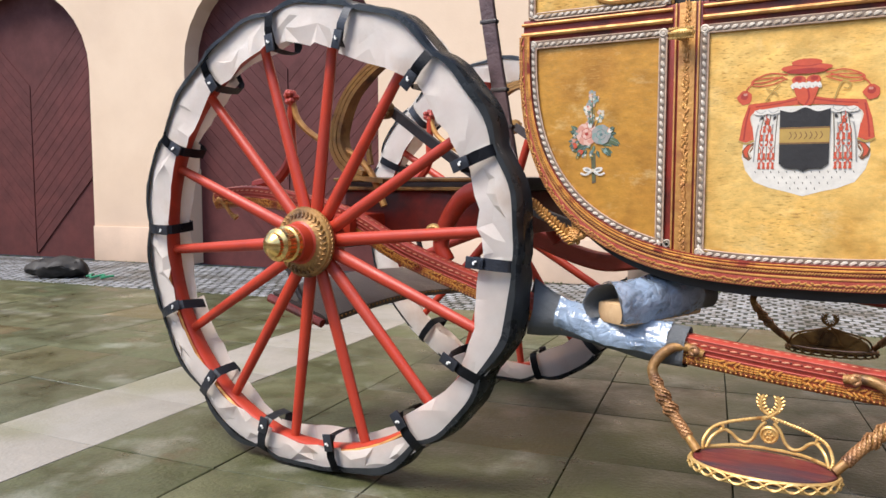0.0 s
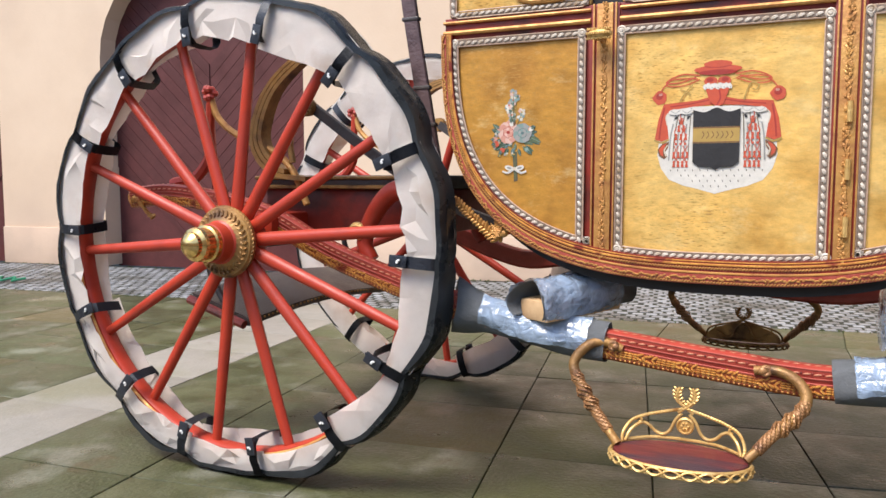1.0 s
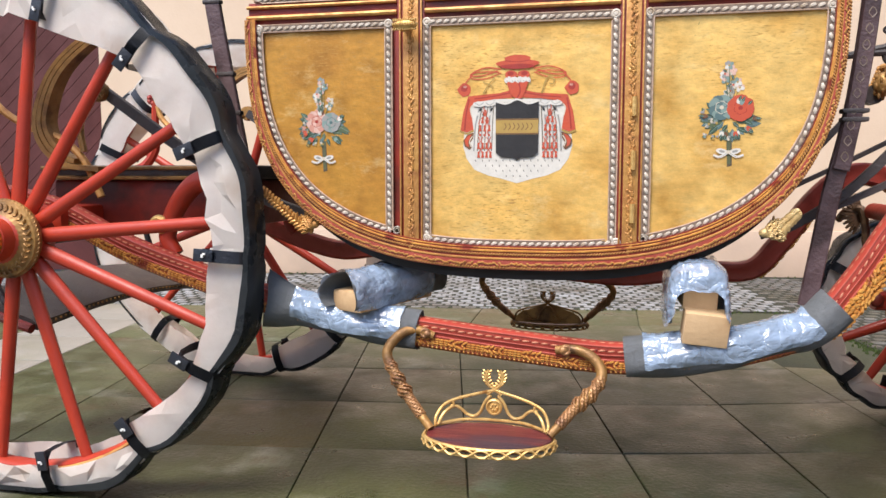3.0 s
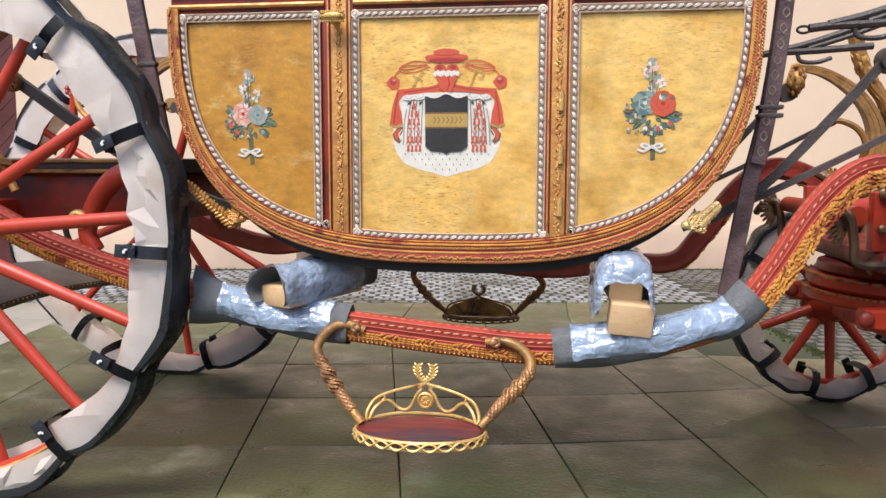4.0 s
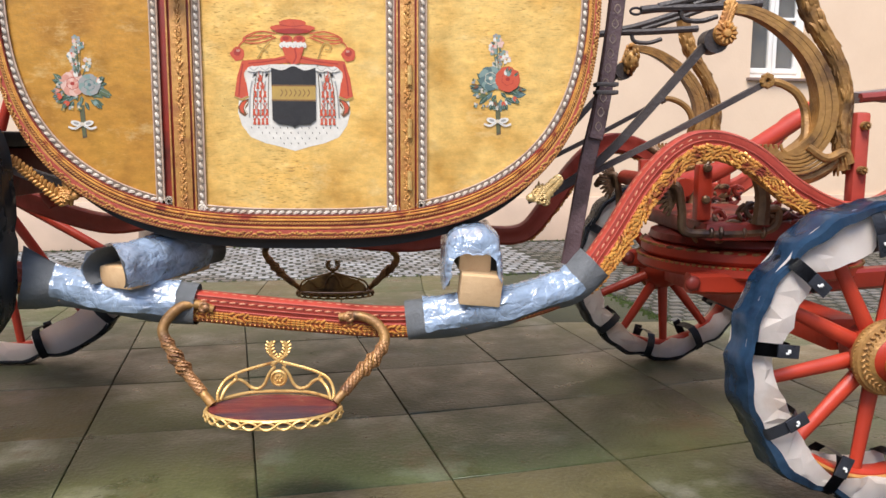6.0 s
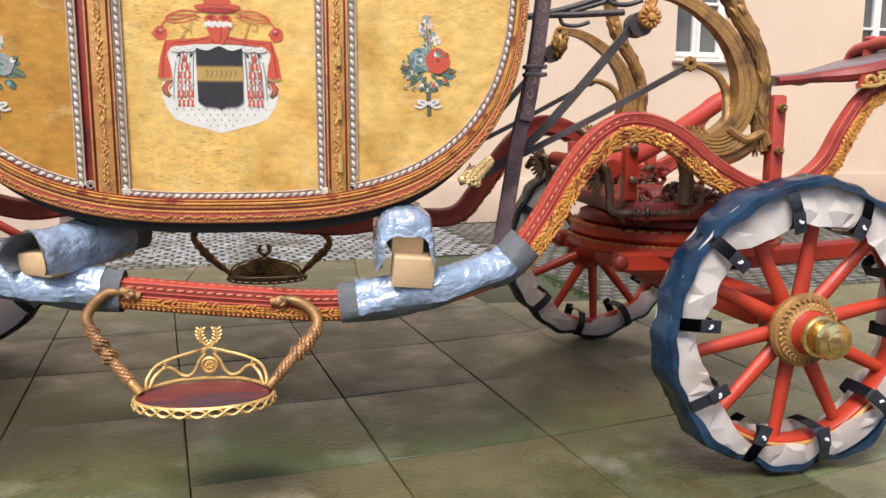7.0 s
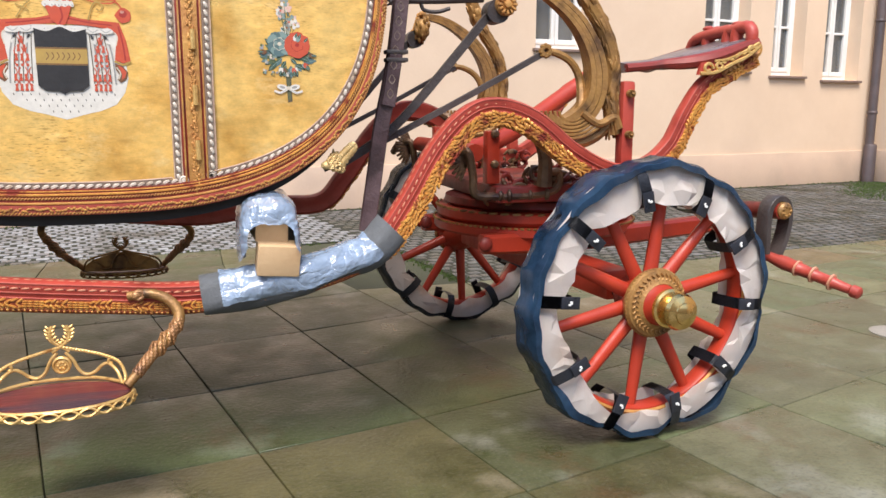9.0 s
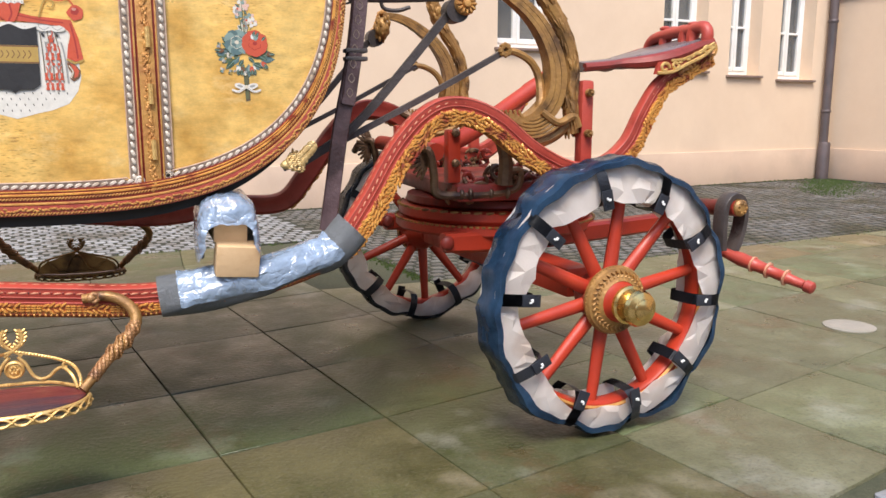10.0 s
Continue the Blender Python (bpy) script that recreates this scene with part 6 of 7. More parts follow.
        tube(bm, [(0.99, mirror(2.33, near), 0.995), (1.05, mirror(2.35, near), 0.95), (1.095, mirror(2.36, near), 0.86), (1.10, mirror(2.37, near), 0.76)], 0.021, 8, 5, scale=lambda t: 0.8 + 0.5 * t)
        tube(bm, [(1.22, mirror(2.33, near), 0.86), (1.235, mirror(2.33, near), 0.80), (1.27, mirror(2.35, near), 0.75), (1.33, mirror(2.37, near), 0.745)], 0.018, 8, 5)
        part("brace", bm, M["bronze"], coach, "dark bronze curved brace")
        # curling carved foliage heaped over the ring: red stems, bronze leaves
        rng = random.Random(12)
        for matname, count, label in (("red_dark", 15, "dark red curling foliage over the turntable"), ("bronze", 13, "bronze curling leaves over the turntable")):
            bm = bmesh.new()
            for k in range(count):
                cx0, cz0, cy0 = rng.uniform(0.95, 1.36), rng.uniform(0.715, 0.81), y + 0.05 + rng.uniform(-0.04, 0.05) * out
                r0, turn, sense = rng.uniform(0.016, 0.034), rng.uniform(0, 6.28), rng.choice((-1, 1))
                pts = [(cx0 + r0 * (1 - q / 9) * math.cos(turn + sense * q * 0.75) + 0.004 * q, cy0 + out * 0.003 * q, cz0 + r0 * (1 - q / 9) * math.sin(turn + sense * q * 0.75)) for q in range(8)]
                tube(bm, pts, rng.uniform(0.0065, 0.0105), 6, 2, scale=lambda t: 1.15 - 0.55 * t)
                for q in range(3):
                    a = turn + q * 1.1
                    blob(bm, place((cx0 + r0 * 1.25 * math.cos(a), cy0, cz0 + r0 * 1.1 * math.sin(a)), (-math.sin(a), 0.3, math.cos(a)), (0, 1, 0.2), 0.020, 0.008, 0.008), 6, 3)
            tagged(part("carving", bm, M[matname], coach, label), kind="stuff")
    bm = bmesh.new()
    tube(bm, [(0.875, MID - 0.36, 0.868), (0.875, MID + 0.36, 0.868)], 0.03, 12, 2, up=(1, 0, 0))
    part("crossbar", bm, M["red"], coach, "round red crossbar")
    bm = bmesh.new()
    tube(bm, [(0.90, MID - 0.1, 0.86), (1.1, MID, 0.90), (1.35, MID + 0.1, 1.03), (1.55, MID + 0.15, 1.15)], 0.034, 10, 4)
    part("crossbar", bm, M["red"], coach, "red raking stay to the seat")
    # footboard: a shaped leather-topped board, narrow at the post and broad at its end, over a red curved edge
    fb = bmesh.new()
    loops, edge_near, edge_far = [], [], []
    for k in range(15):
        t = k / 14
        x = 1.325 + 0.455 * t
        broad = ease(max(0.0, (t - 0.25) / 0.45))
        ya, yb = 2.262 - 0.040 * broad, 2.42 + 0.16 * broad
        z = 1.156 + 0.030 * t + 0.060 * t * t
        thick = 0.022 + 0.014 * math.sin(math.pi * min(1, max(0, (t - 0.3) / 0.6)))
        loops.append([(x, ya, z - thick), (x, ya, z - 0.006), (x, ya + 0.008, z), (x, (ya + yb) / 2, z + 0.006), (x, yb - 0.008, z), (x, yb, z - 0.006), (x, yb, z - thick), (x, (ya + yb) / 2, z - thick - 0.008)])
        edge_near.append((x, ya - 0.003, z - thick * 0.7))
        edge_far.append((x, yb + 0.003, z - thick * 0.7))
    rings(fb, loops)
    board = part("footboard", fb, M["leather_top"], coach, "worn grey-brown leather footboard over the beam end")
    for pts in (edge_near, edge_far):
        bm = bmesh.new()
        tube(bm, pts, 0.0155, 8, 2, scale=lambda t: 0.9 + 0.6 * math.sin(math.pi * min(1, max(0, (t - 0.25) / 0.7))))
        part("edge", bm, M["red_dark"], board, "red curved edge of the footboard")
    # carved gilt plaque along the board's broad end
    plaque = bmesh.new()
    half = [(1.555, 1.120), (1.60, 1.124), (1.66, 1.140), (1.72, 1.166), (1.775, 1.206), (1.786, 1.228), (1.765, 1.226), (1.70, 1.198), (1.63, 1.170), (1.565, 1.158)]
    prism(plaque, half, 2.206, 2.219)
    part("plaque", plaque, M["red_beam"], board, "red end plate of the footboard")
    curl = bmesh.new()
    for cx2, cz2, r, sense in ((1.588, 1.140, 0.019, 1), (1.628, 1.152, 0.015, -1), (1.745, 1.200, 0.016, 1)):
        tube(curl, [(cx2 + r * (1 - q / 13) * math.cos(sense * 0.62 * q), 2.203, cz2 + r * (1 - q / 13) * math.sin(sense * 0.62 * q)) for q in range(11)], 0.0055, 6, 3)
    tube(curl, [(1.56, 2.204, 1.124), (1.62, 2.204, 1.130), (1.68, 2.204, 1.158), (1.73, 2.204, 1.180), (1.78, 2.204, 1.216)], 0.0065, 6, 4)
    tube(curl, [(1.61, 2.204, 1.165), (1.66, 2.204, 1.172), (1.71, 2.204, 1.190), (1.775, 2.204, 1.224)], 0.0055, 6, 4)
    for q in range(9):
        blob(curl, place((1.645 + 0.015 * q, 2.203, 1.160 + 0.0065 * q + 0.004 * math.sin(2 * q)), (1, 0, 0.6 if q % 2 else 0.1), (0, -1, 0), 0.012, 0.006, 0.005), 6, 3)
    part("scrollwork", curl, M["gilt_bright"], board, "bright gilt scrolls on the end plate")
    # low carved toe rail across the broad end
    bm = bmesh.new()
    tube(bm, [(1.765, 2.232, 1.225), (1.765, 2.232, 1.262), (1.764, 2.258, 1.280), (1.762, 2.32, 1.276), (1.760, 2.39, 1.274), (1.757, 2.45, 1.270), (1.752, 2.51, 1.262), (1.750, 2.545, 1.244), (1.750, 2.56, 1.212)], 0.021, 10, 5, up=(1, 0, 0))
    for yy in (2.30, 2.345, 2.46):
        tube(bm, [(1.762, yy, 1.215), (1.760, yy + 0.006, 1.245), (1.762, yy, 1.272)], 0.023, 9, 3, up=(1, 0, 0))
    for q in range(5):
        blob(bm, Matrix.Translation((1.765, 2.255 + 0.055 * q, 1.290 + 0.004 * math.sin(q * 1.9))) @ Matrix.Diagonal((0.018, 0.026, 0.010, 1)), 8, 5)
    part("toe_rail", bm, M["red_beam"], board, "low carved red toe rail with openings")


build_front_gear()


def build_rear_gear():
    for near in (True, False):
        out = -1 if near else 1
        y = mirror(2.28, near)
        arc_spring([(-1.50, 1.40), (-1.60, 1.465), (-1.72, 1.452), (-1.86, 1.345), (-1.925, 1.20), (-1.90, 1.105), (-1.823, 1.055), (-1.70, 1.04)], y, 0.055, 0.015, M["gilt_old"], "worn gilt rear leaf spring")
        bm = bmesh.new()
        tube(bm, [(-2.16, y, 1.335), (-2.13, y, 1.26), (-2.06, y, 1.20), (-1.95, y, 1.15), (-1.86, y, 1.12), (-1.78, y, 1.05), (-1.72, y, 0.93)], 0.013, 8, 5)
        for k in range(9):
            a = 0.75 * k
            blob(bm, Matrix.Translation((-1.93 + 0.03 * (k / 9 - 0.5), y + out * 0.014 * math.sin(a), 1.148 + 0.014 * math.cos(a))) @ Matrix.Scale(0.014, 4), 6, 4)
        part("iron_arm", bm, M["gilt"], coach, "slender gilt iron arm")
        bm = bmesh.new()
        for k in range(14):
            a = 0.9 * k
            blob(bm, Matrix.Translation((-2.165 + 0.018 * math.cos(a), y + out * 0.012 * math.sin(a * 1.7), 1.345 + 0.018 * math.sin(a))) @ Matrix.Scale(0.014, 4), 6, 4)
        part("finial", bm, M["red_beam"], coach, "worn red carved finial")
        rosette(-1.70, y + out * 0.02, 1.275, 0.034, M["gilt_old"], out, "worn gilt rosette of the strap roller")
        bm = bmesh.new()
        tube(bm, [(-1.71, y, 1.27), (-1.76, y, 1.24), (-1.79, y, 1.16), (-1.78, y, 1.08)], 0.012, 8, 4)
        part("iron_arm", bm, M["gilt_old"], coach, "short gilt iron arm")
        strip([(-1.69, y, 1.275), (-1.40, y, 1.08), (-1.15, y, 0.94), (-0.95, y, 0.865)], 0.036, 0.016, M["leather"], "strap", "black leather suspension strap at the rear")
        yy = mirror(2.24, near)
        strip([(-1.30, yy, 1.75), (-1.262, yy, 1.50), (-1.213, yy, 1.225), (-1.182, yy, 1.05), (-1.16, yy, 0.85), (-1.15, yy, 0.67)], 0.05, 0.012, M["leather_strap"], "strap", "brown leather strap behind the body")
        for dz in (0.0, 0.12, 0.34):
            part("keeper", new_box(-1.237 - dz * 0.18, -1.177 - dz * 0.18, yy - 0.012, yy + 0.012, 1.19 + dz, 1.203 + dz, 0.004), M["leather"], coach, "leather strap keeper")
        # red scroll bracket with gilt volute before the rear axle
        bm = bmesh.new()
        tube(bm, [(-1.30, mirror(2.30, near), 0.985), (-1.38, mirror(2.30, near), 0.975), (-1.45, mirror(2.30, near), 0.90), (-1.49, mirror(2.30, near), 0.80), (-1.46, mirror(2.30, near), 0.74)], 0.032, 10, 5, scale=lambda t: 1.2 - 0.4 * t)
        b = part("bracket", bm, M["red"], coach, "red scrolled bracket")
        bm = bmesh.new()
        tube(bm, [(-1.50 - 0.032 * (1 - k / 12) * math.cos(0.7 * k), mirror(2.275, near), 0.835 + 0.032 * (1 - k / 12) * math.sin(0.7 * k)) for k in range(11)], 0.012, 8, 3)
        part("volute", bm, M["gilt_bright"], b, "gilt volute")
        bm = bmesh.new()
        tube(bm, [(-2.36, y, 1.0), (-2.24, y, 1.03), (-2.17, y, 1.11), (-2.165, y, 1.21), (-2.16, y, 1.33)], 0.02, 8, 5, scale=lambda t: 1.3 - 0.5 * t)
        part("iron_arm", bm, M["red"], coach, "red curved iron of the rear frame")
    ax = bmesh.new()
    tube(ax, [(REAR[0], MID - 0.7, REAR[1]), (REAR[0], MID + 0.7, REAR[1])], 0.035, 10, 2, up=(1, 0, 0))
    part("axle", ax, M["iron"], coach, "iron rear axle")
    part("axle_bed", new_box(REAR[0] - 0.055, REAR[0] + 0.055, MID - 0.6, MID + 0.6, 0.80, 0.90, 0.015), M["red"], coach, "red rear axle bed")
    # platform box behind the body with a gilt moulded top
    bx = part("platform", new_box(-2.0, -1.24, 2.40, 2 * MID - 2.40, 0.83, 0.985, 0.012), M["red_dark"], coach, "dark red platform between the rear springs")
    part("platform_top", new_box(-2.03, -1.20, 2.38, 2 * MID - 2.38, 0.988, 1.035, 0.012), M["leather"], bx, "dark leather covered top")
    bm = bmesh.new()
    for z in (0.992, 1.026):
        tube(bm, [(-2.03, 2.376, z), (-1.20, 2.376, z)], 0.007, 6, 2)
    part("fillet", bm, M["gilt_old"], bx, "worn gilt fillets")
    # leather footboard hung low behind the axle
    fb = bmesh.new()
    loops = []
    for k in range(11):
        t = k / 10
        y = 2.27 + t * (2 * MID - 4.54)
        bow = 0.03 * math.sin(math.pi * t)
        loops.append([(x, y, z + bow) for x, z in ((-2.27, 0.575), (-2.20, 0.560), (-2.02, 0.505), (-1.99, 0.490), (-1.99, 0.465), (-2.03, 0.47), (-2.26, 0.545))])
    rings(fb, loops)
    b = part("rear_footboard", fb, M["leather"], coach, "low rear footboard covered in brown leather")
    bm = bmesh.new()
    tube(bm, [(-2.0, 2.255, 0.472), (-2.27, 2.255, 0.552)], 0.018, 8, 2)
    part("edge", bm, M["red_dark"], b, "red edge of the footboard")
    bm = bmesh.new()
    for k in range(40):
        y = 2.28 + k * (2 * MID - 4.56) / 39
        blob(bm, Matrix.Translation((-1.985, y, 0.482 + 0.03 * math.sin(math.pi * k / 39))) @ Matrix.Scale(0.005, 4), 5, 3)
    tagged(part("nail", bm, M["gilt_old"], b, "row of brass nails"), kind="stuff")
    for near in (True, False):
        bm = bmesh.new()
        tube(bm, [(-2.12, mirror(2.30, near), 0.52), (-2.20, mirror(2.30, near), 0.66), (-2.22, mirror(2.30, near), 0.80), (-2.15, mirror(2.28, near), 0.92)], 0.014, 8, 4)
        part("iron_arm", bm, M["iron"], coach, "dark iron hanger of the rear footboard")


build_rear_gear()


def build_step(near):
    """An oval folding step on two gilt scroll arms, with a pierced gallery and a crown-like crest."""
    out = -1 if near else 1
    cy = mirror(1.965, near)
    cx, z, a, b = -0.347, 0.318, 0.168, 0.098
    st = part("step", rings(bmesh.new(), [[(cx + a * s * math.cos(t), cy + b * s * math.sin(t), zz) for t in [2 * math.pi * k / 48 for k in range(48)]] for s, zz in ((0.97, z - 0.016), (1.0, z - 0.012), (1.0, z - 0.002), (0.985, z + 0.003), (0.5, z + 0.004))]), M["step_red"], coach, "oval red covered step plate")
    bm = bmesh.new()
    n = 120
    for zz, r in ((z - 0.002, 0.0045), (z - 0.022, 0.0032)):
        sweep(bm, [Vector((cx + (a + 0.006) * math.cos(2 * math.pi * k / n), cy + (b + 0.006) * math.sin(2 * math.pi * k / n), zz)) for k in range(n + 1)], circle(r, 6), up=(0, 0, 1))
    for k in range(26):
        t0, t1 = 2 * math.pi * k / 26, 2 * math.pi * (k + 1) / 26
        for s in (1, -1):
            pts = []
            for j in range(5):
                t = t0 + (t1 - t0) * j / 4
                pts.append((cx + (a + 0.009) * math.cos(t), cy + (b + 0.009) * math.sin(t), z - 0.013 + s * 0.010 * math.sin(math.pi * j / 4)))
            tube(bm, pts, 0.0032, 5, 2, up=(0, 0, 1))
        blob(bm, Matrix.Translation((cx + (a + 0.011) * math.cos(t0), cy + (b + 0.011) * math.sin(t0), z - 0.013)) @ Matrix.Scale(0.005, 4), 6, 4)
    # gallery and crest take the darker gilding on the far step
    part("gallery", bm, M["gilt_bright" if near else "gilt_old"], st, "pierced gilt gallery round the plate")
    # low crest on the inner edge: roped arcs that end in scrolls, crossed sprigs over a round boss
    bm = bmesh.new()
    yb = cy - out * (b - 0.006)

    def rope_rod(pts, r):
        path = smooth_path(pts, 6)
        sweep(bm, path, circle(r, 7))
        for k, (q, d, share) in enumerate(along(path, 0.0075)):
            n1 = d.cross(Vector((0, 1, 0))).normalized()
            blob(bm, place(q + Vector((0, out * r * 0.7, 0)), d + n1 * 0.9, (0, out, 0), 0.0058, 0.0026, 0.0026), 6, 3)

    for s in (-1, 1):
        rope_rod([(cx + s * 0.152, cy - out * 0.030, z + 0.006), (cx + s * 0.153, cy - out * 0.045, z + 0.030), (cx + s * 0.136, yb + out * 0.022, z + 0.056), (cx + s * 0.100, yb + out * 0.008, z + 0.072), (cx + s * 0.055, yb, z + 0.084), (cx + s * 0.018, yb, z + 0.094), (cx, yb, z + 0.099)], 0.0042)
        tube(bm, [(cx + s * 0.146, cy - out * 0.036, z + 0.008), (cx + s * 0.134, cy - out * 0.052, z + 0.036), (cx + s * 0.112, yb + out * 0.012, z + 0.050), (cx + s * 0.094, yb + out * 0.006, z + 0.044), (cx + s * 0.078, yb, z + 0.028), (cx + s * 0.058, yb, z + 0.022), (cx + s * 0.040, yb, z + 0.034), (cx + s * 0.026, yb, z + 0.064), (cx + s * 0.010, yb, z + 0.084)], 0.0044, 8, 5)
        tube(bm, [(cx + s * (0.118 + 0.011 * (1 - q / 10) * math.cos(0.7 * q)), yb + out * 0.014, z + 0.056 + 0.011 * (1 - q / 10) * math.sin(0.7 * q)) for q in range(9)], 0.0036, 7, 3)
        sprig = [(cx - s * 0.020, yb, z + 0.086), (cx, yb, z + 0.101), (cx + s * 0.018, yb, z + 0.116), (cx + s * 0.023, yb, z + 0.136), (cx + s * 0.016, yb, z + 0.154)]
        tube(bm, sprig, 0.0042, 7, 4)
        for k, (q, d, share) in enumerate(along(smooth_path(sprig, 5), 0.0095, 0.3, 1.0)):
            for sd in (-1, 1):
                blob(bm, place(q + Vector((sd * 0.0065, 0, 0.003)), (sd * 0.9, 0, 0.8), (0, out, 0), 0.0085, 0.0042, 0.0038), 6, 4)
    rope_rod([(cx - 0.150, cy - out * 0.04, z + 0.010), (cx - 0.08, yb + out * 0.004, z + 0.012), (cx, yb - out * 0.004, z + 0.013), (cx + 0.08, yb + out * 0.004, z + 0.012), (cx + 0.150, cy - out * 0.04, z + 0.010)], 0.0045)
    lathe(bm, [(0.023, -0.004), (0.023, 0.004), (0.019, 0.008), (0.016, 0.003), (0.012, 0.004), (0.0, 0.007)], 20, Matrix.Translation((cx, yb, z + 0.052)) @ (Matrix() if near else Matrix.Rotation(math.pi, 4, "Z")))
    for k in range(6):
        blob(bm, Matrix.Translation((cx + 0.008 * math.cos(k * 1.047), yb + out * 0.006, z + 0.052 + 0.008 * math.sin(k * 1.047))) @ Matrix.Scale(0.0042, 4), 6, 4)
    if not near:
        half = [(0.150, 0.010), (0.146, 0.034), (0.118, 0.058), (0.07, 0.074), (0.02, 0.088)]
        plate = [(cx + u, z + v) for u, v in half] + [(cx - u, z + v) for u, v in half[::-1]]
        part("crest_plate", prism(bmesh.new(), plate, yb + 0.008, yb + 0.014), M["gilt_old"], st, "brown lining behind the crest")
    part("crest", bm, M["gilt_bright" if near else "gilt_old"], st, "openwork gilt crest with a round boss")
    # arms
    left = [(-0.526, 2.09, 0.553), (-0.573, 2.085, 0.569), (-0.617, 2.07, 0.559), (-0.652, 2.05, 0.51), (-0.623, 2.03, 0.452), (-0.579, 2.01, 0.396), (-0.542, 1.99, 0.359), (-0.506, 1.97, 0.324)]
    right = [(-0.184, 2.09, 0.53), (-0.129, 2.085, 0.535), (-0.082, 2.07, 0.518), (-0.058, 2.05, 0.48), (-0.079, 2.03, 0.438), (-0.131, 2.01, 0.388), (-0.159, 1.99, 0.357), (-0.187, 1.97, 0.329)]
    for pts in (left, right):
        pts = [(x, mirror(y, near), zz) for x, y, zz in pts]
        bm = bmesh.new()
        tube(bm, pts, 0.0118, 14, 7, scale=lambda t: 1.0 + 0.22 * math.sin(math.pi * min(1, 1.15 * t)))
        arm = part("step_arm", bm, M["gilt_old"], st, "gilt scrolled arm of the step")
        path = smooth_path(pts, 8)
        bm = bmesh.new()
        for k, (p, d, s) in enumerate(along(path, 0.0062, 0.44, 0.90)):
            n1 = d.cross(Vector((0, 1, 0))).normalized()
            n2 = n1.cross(d)
            coil = max(0.0, 1 - abs(s - 0.60) / 0.045) + max(0.0, 1 - abs(s - 0.69) / 0.04) + 0.5 * max(0.0, 1 - abs(s - 0.50) / 0.03)
            for j in range(7):
                ang = j * 0.898 + k * 0.35
                q = p + (n1 * math.cos(ang) + n2 * math.sin(ang)) * (0.0118 + 0.0085 * min(1, coil))
                turned = (n1 * -math.sin(ang) + n2 * math.cos(ang))
                blob(bm, place(q, turned + d * 0.55, n1 * math.cos(ang) + n2 * math.sin(ang), 0.0092, 0.0042, 0.0036), 6, 3)
        for k in range(10):
            a = 0.63 * k
            blob(bm, place(path[4] + Vector((0.010 * math.cos(a), out * 0.008, 0.010 * math.sin(a))), (-math.sin(a), 0, math.cos(a)), (0, out, 0), 0.010, 0.007, 0.006), 6, 4)
        blob(bm, Matrix.Translation(path[3] + Vector((0, out * 0.006, 0))) @ Matrix.Scale(0.0125, 4), 9, 6)
        tagged(part("carving", bm, M["bronze_gilt"], arm, "coiled leaf carving on the arm"), kind="stuff")


for near in (True, False):
    build_step(near)

# ---------------------------------------------------------------- packing materials on the beams
def beam_at(x):
    """The near beam's middle line at x."""
    for (xa, ya, za), (xb, yb, zb) in zip(BEAM, BEAM[1:]):
        if xa <= x <= xb:
            t = (x - xa) / (xb - xa)
            return Vector((x, ya + (yb - ya) * t, za + (zb - za) * t - 0.038))


def beam_wrap(x0, x1, flare, label, seed):
    """Grey foam rolled round the beam, with clear film wound over it."""
    rng = random.Random(seed)
    w = thing("foam_wrap", label, "packing foam", beam_at((x0 + x1) / 2) - Vector((0, 0, 0.06)), "packing on the beams")
    n, m = 26, 22
    path = smooth_path([beam_at(x0 + (x1 - x0) * k / 8) for k in range(9)], 4)
    ph = [rng.uniform(0, 6.28) for _ in range(4)]

    def skin(grow, a, b):
        loops = []
        for i, p in enumerate(path):
            t = i / (len(path) - 1)
            if not a <= t <= b:
                continue
            d = (path[min(i + 1, len(path) - 1)] - path[max(i - 1, 0)]).normalized()
            u = d.cross(Vector((0, 1, 0)))
            loop = []
            for k in range(m):
                g = 2 * math.pi * k / m
                r = 0.054 + grow + 0.004 * math.sin(2 * g + 7 * t + ph[0]) + 0.003 * math.sin(5 * g - 11 * t + ph[1])
                shift = 0.0
                if flare and t < 0.26:
                    e = (0.26 - t) / 0.26
                    r += 0.034 * e
                    shift = -0.05 * e * math.sin(g)
                loop.append(p + r * (u * math.cos(g) + Vector((0, 1, 0)) * math.sin(g)) + d * shift)
            loops.append(loop)
        return loops

    bm = bmesh.new()
    rings(bm, skin(0.0, 0, 1), caps=False)
    bmesh.ops.solidify(bm, geom=bm.faces[:], thickness=0.008)
    part("foam", bm, M["foam"], w, "grey foam sheet rolled round the beam")
    bm = bmesh.new()
    shell = [[bm.verts.new(p) for p in loop] for loop in skin(0.005, 0.2 if flare else 0.09, 0.93)]
    for a, b in zip(shell, shell[1:]):
        for k in range(m):
            if not m * 0.30 < k + 0.5 < m * 0.66:
                bm.faces.new((a[k], a[(k + 1) % m], b[(k + 1) % m], b[k]))
    bmesh.ops.delete(bm, geom=[v for v in bm.verts if not v.link_faces], context="VERTS")
    bmesh.ops.subdivide_edges(bm, edges=bm.edges[:], cuts=1, use_grid_fill=True)
    for v in bm.verts:
        v.co += 0.003 * noise.noise_vector(v.co * 28) + 0.003 * noise.noise_vector(v.co * 80)
    part("film", bm, M["film"], w, "shiny clear stretch film, wrinkled")
    return w


beam_wrap(-1.09, -0.575, True, "grey foam wound with clear film round the red beam", 1)
beam_wrap(0.0, 0.54, False, "grey foam and clear film on the beam before the swan neck", 2)


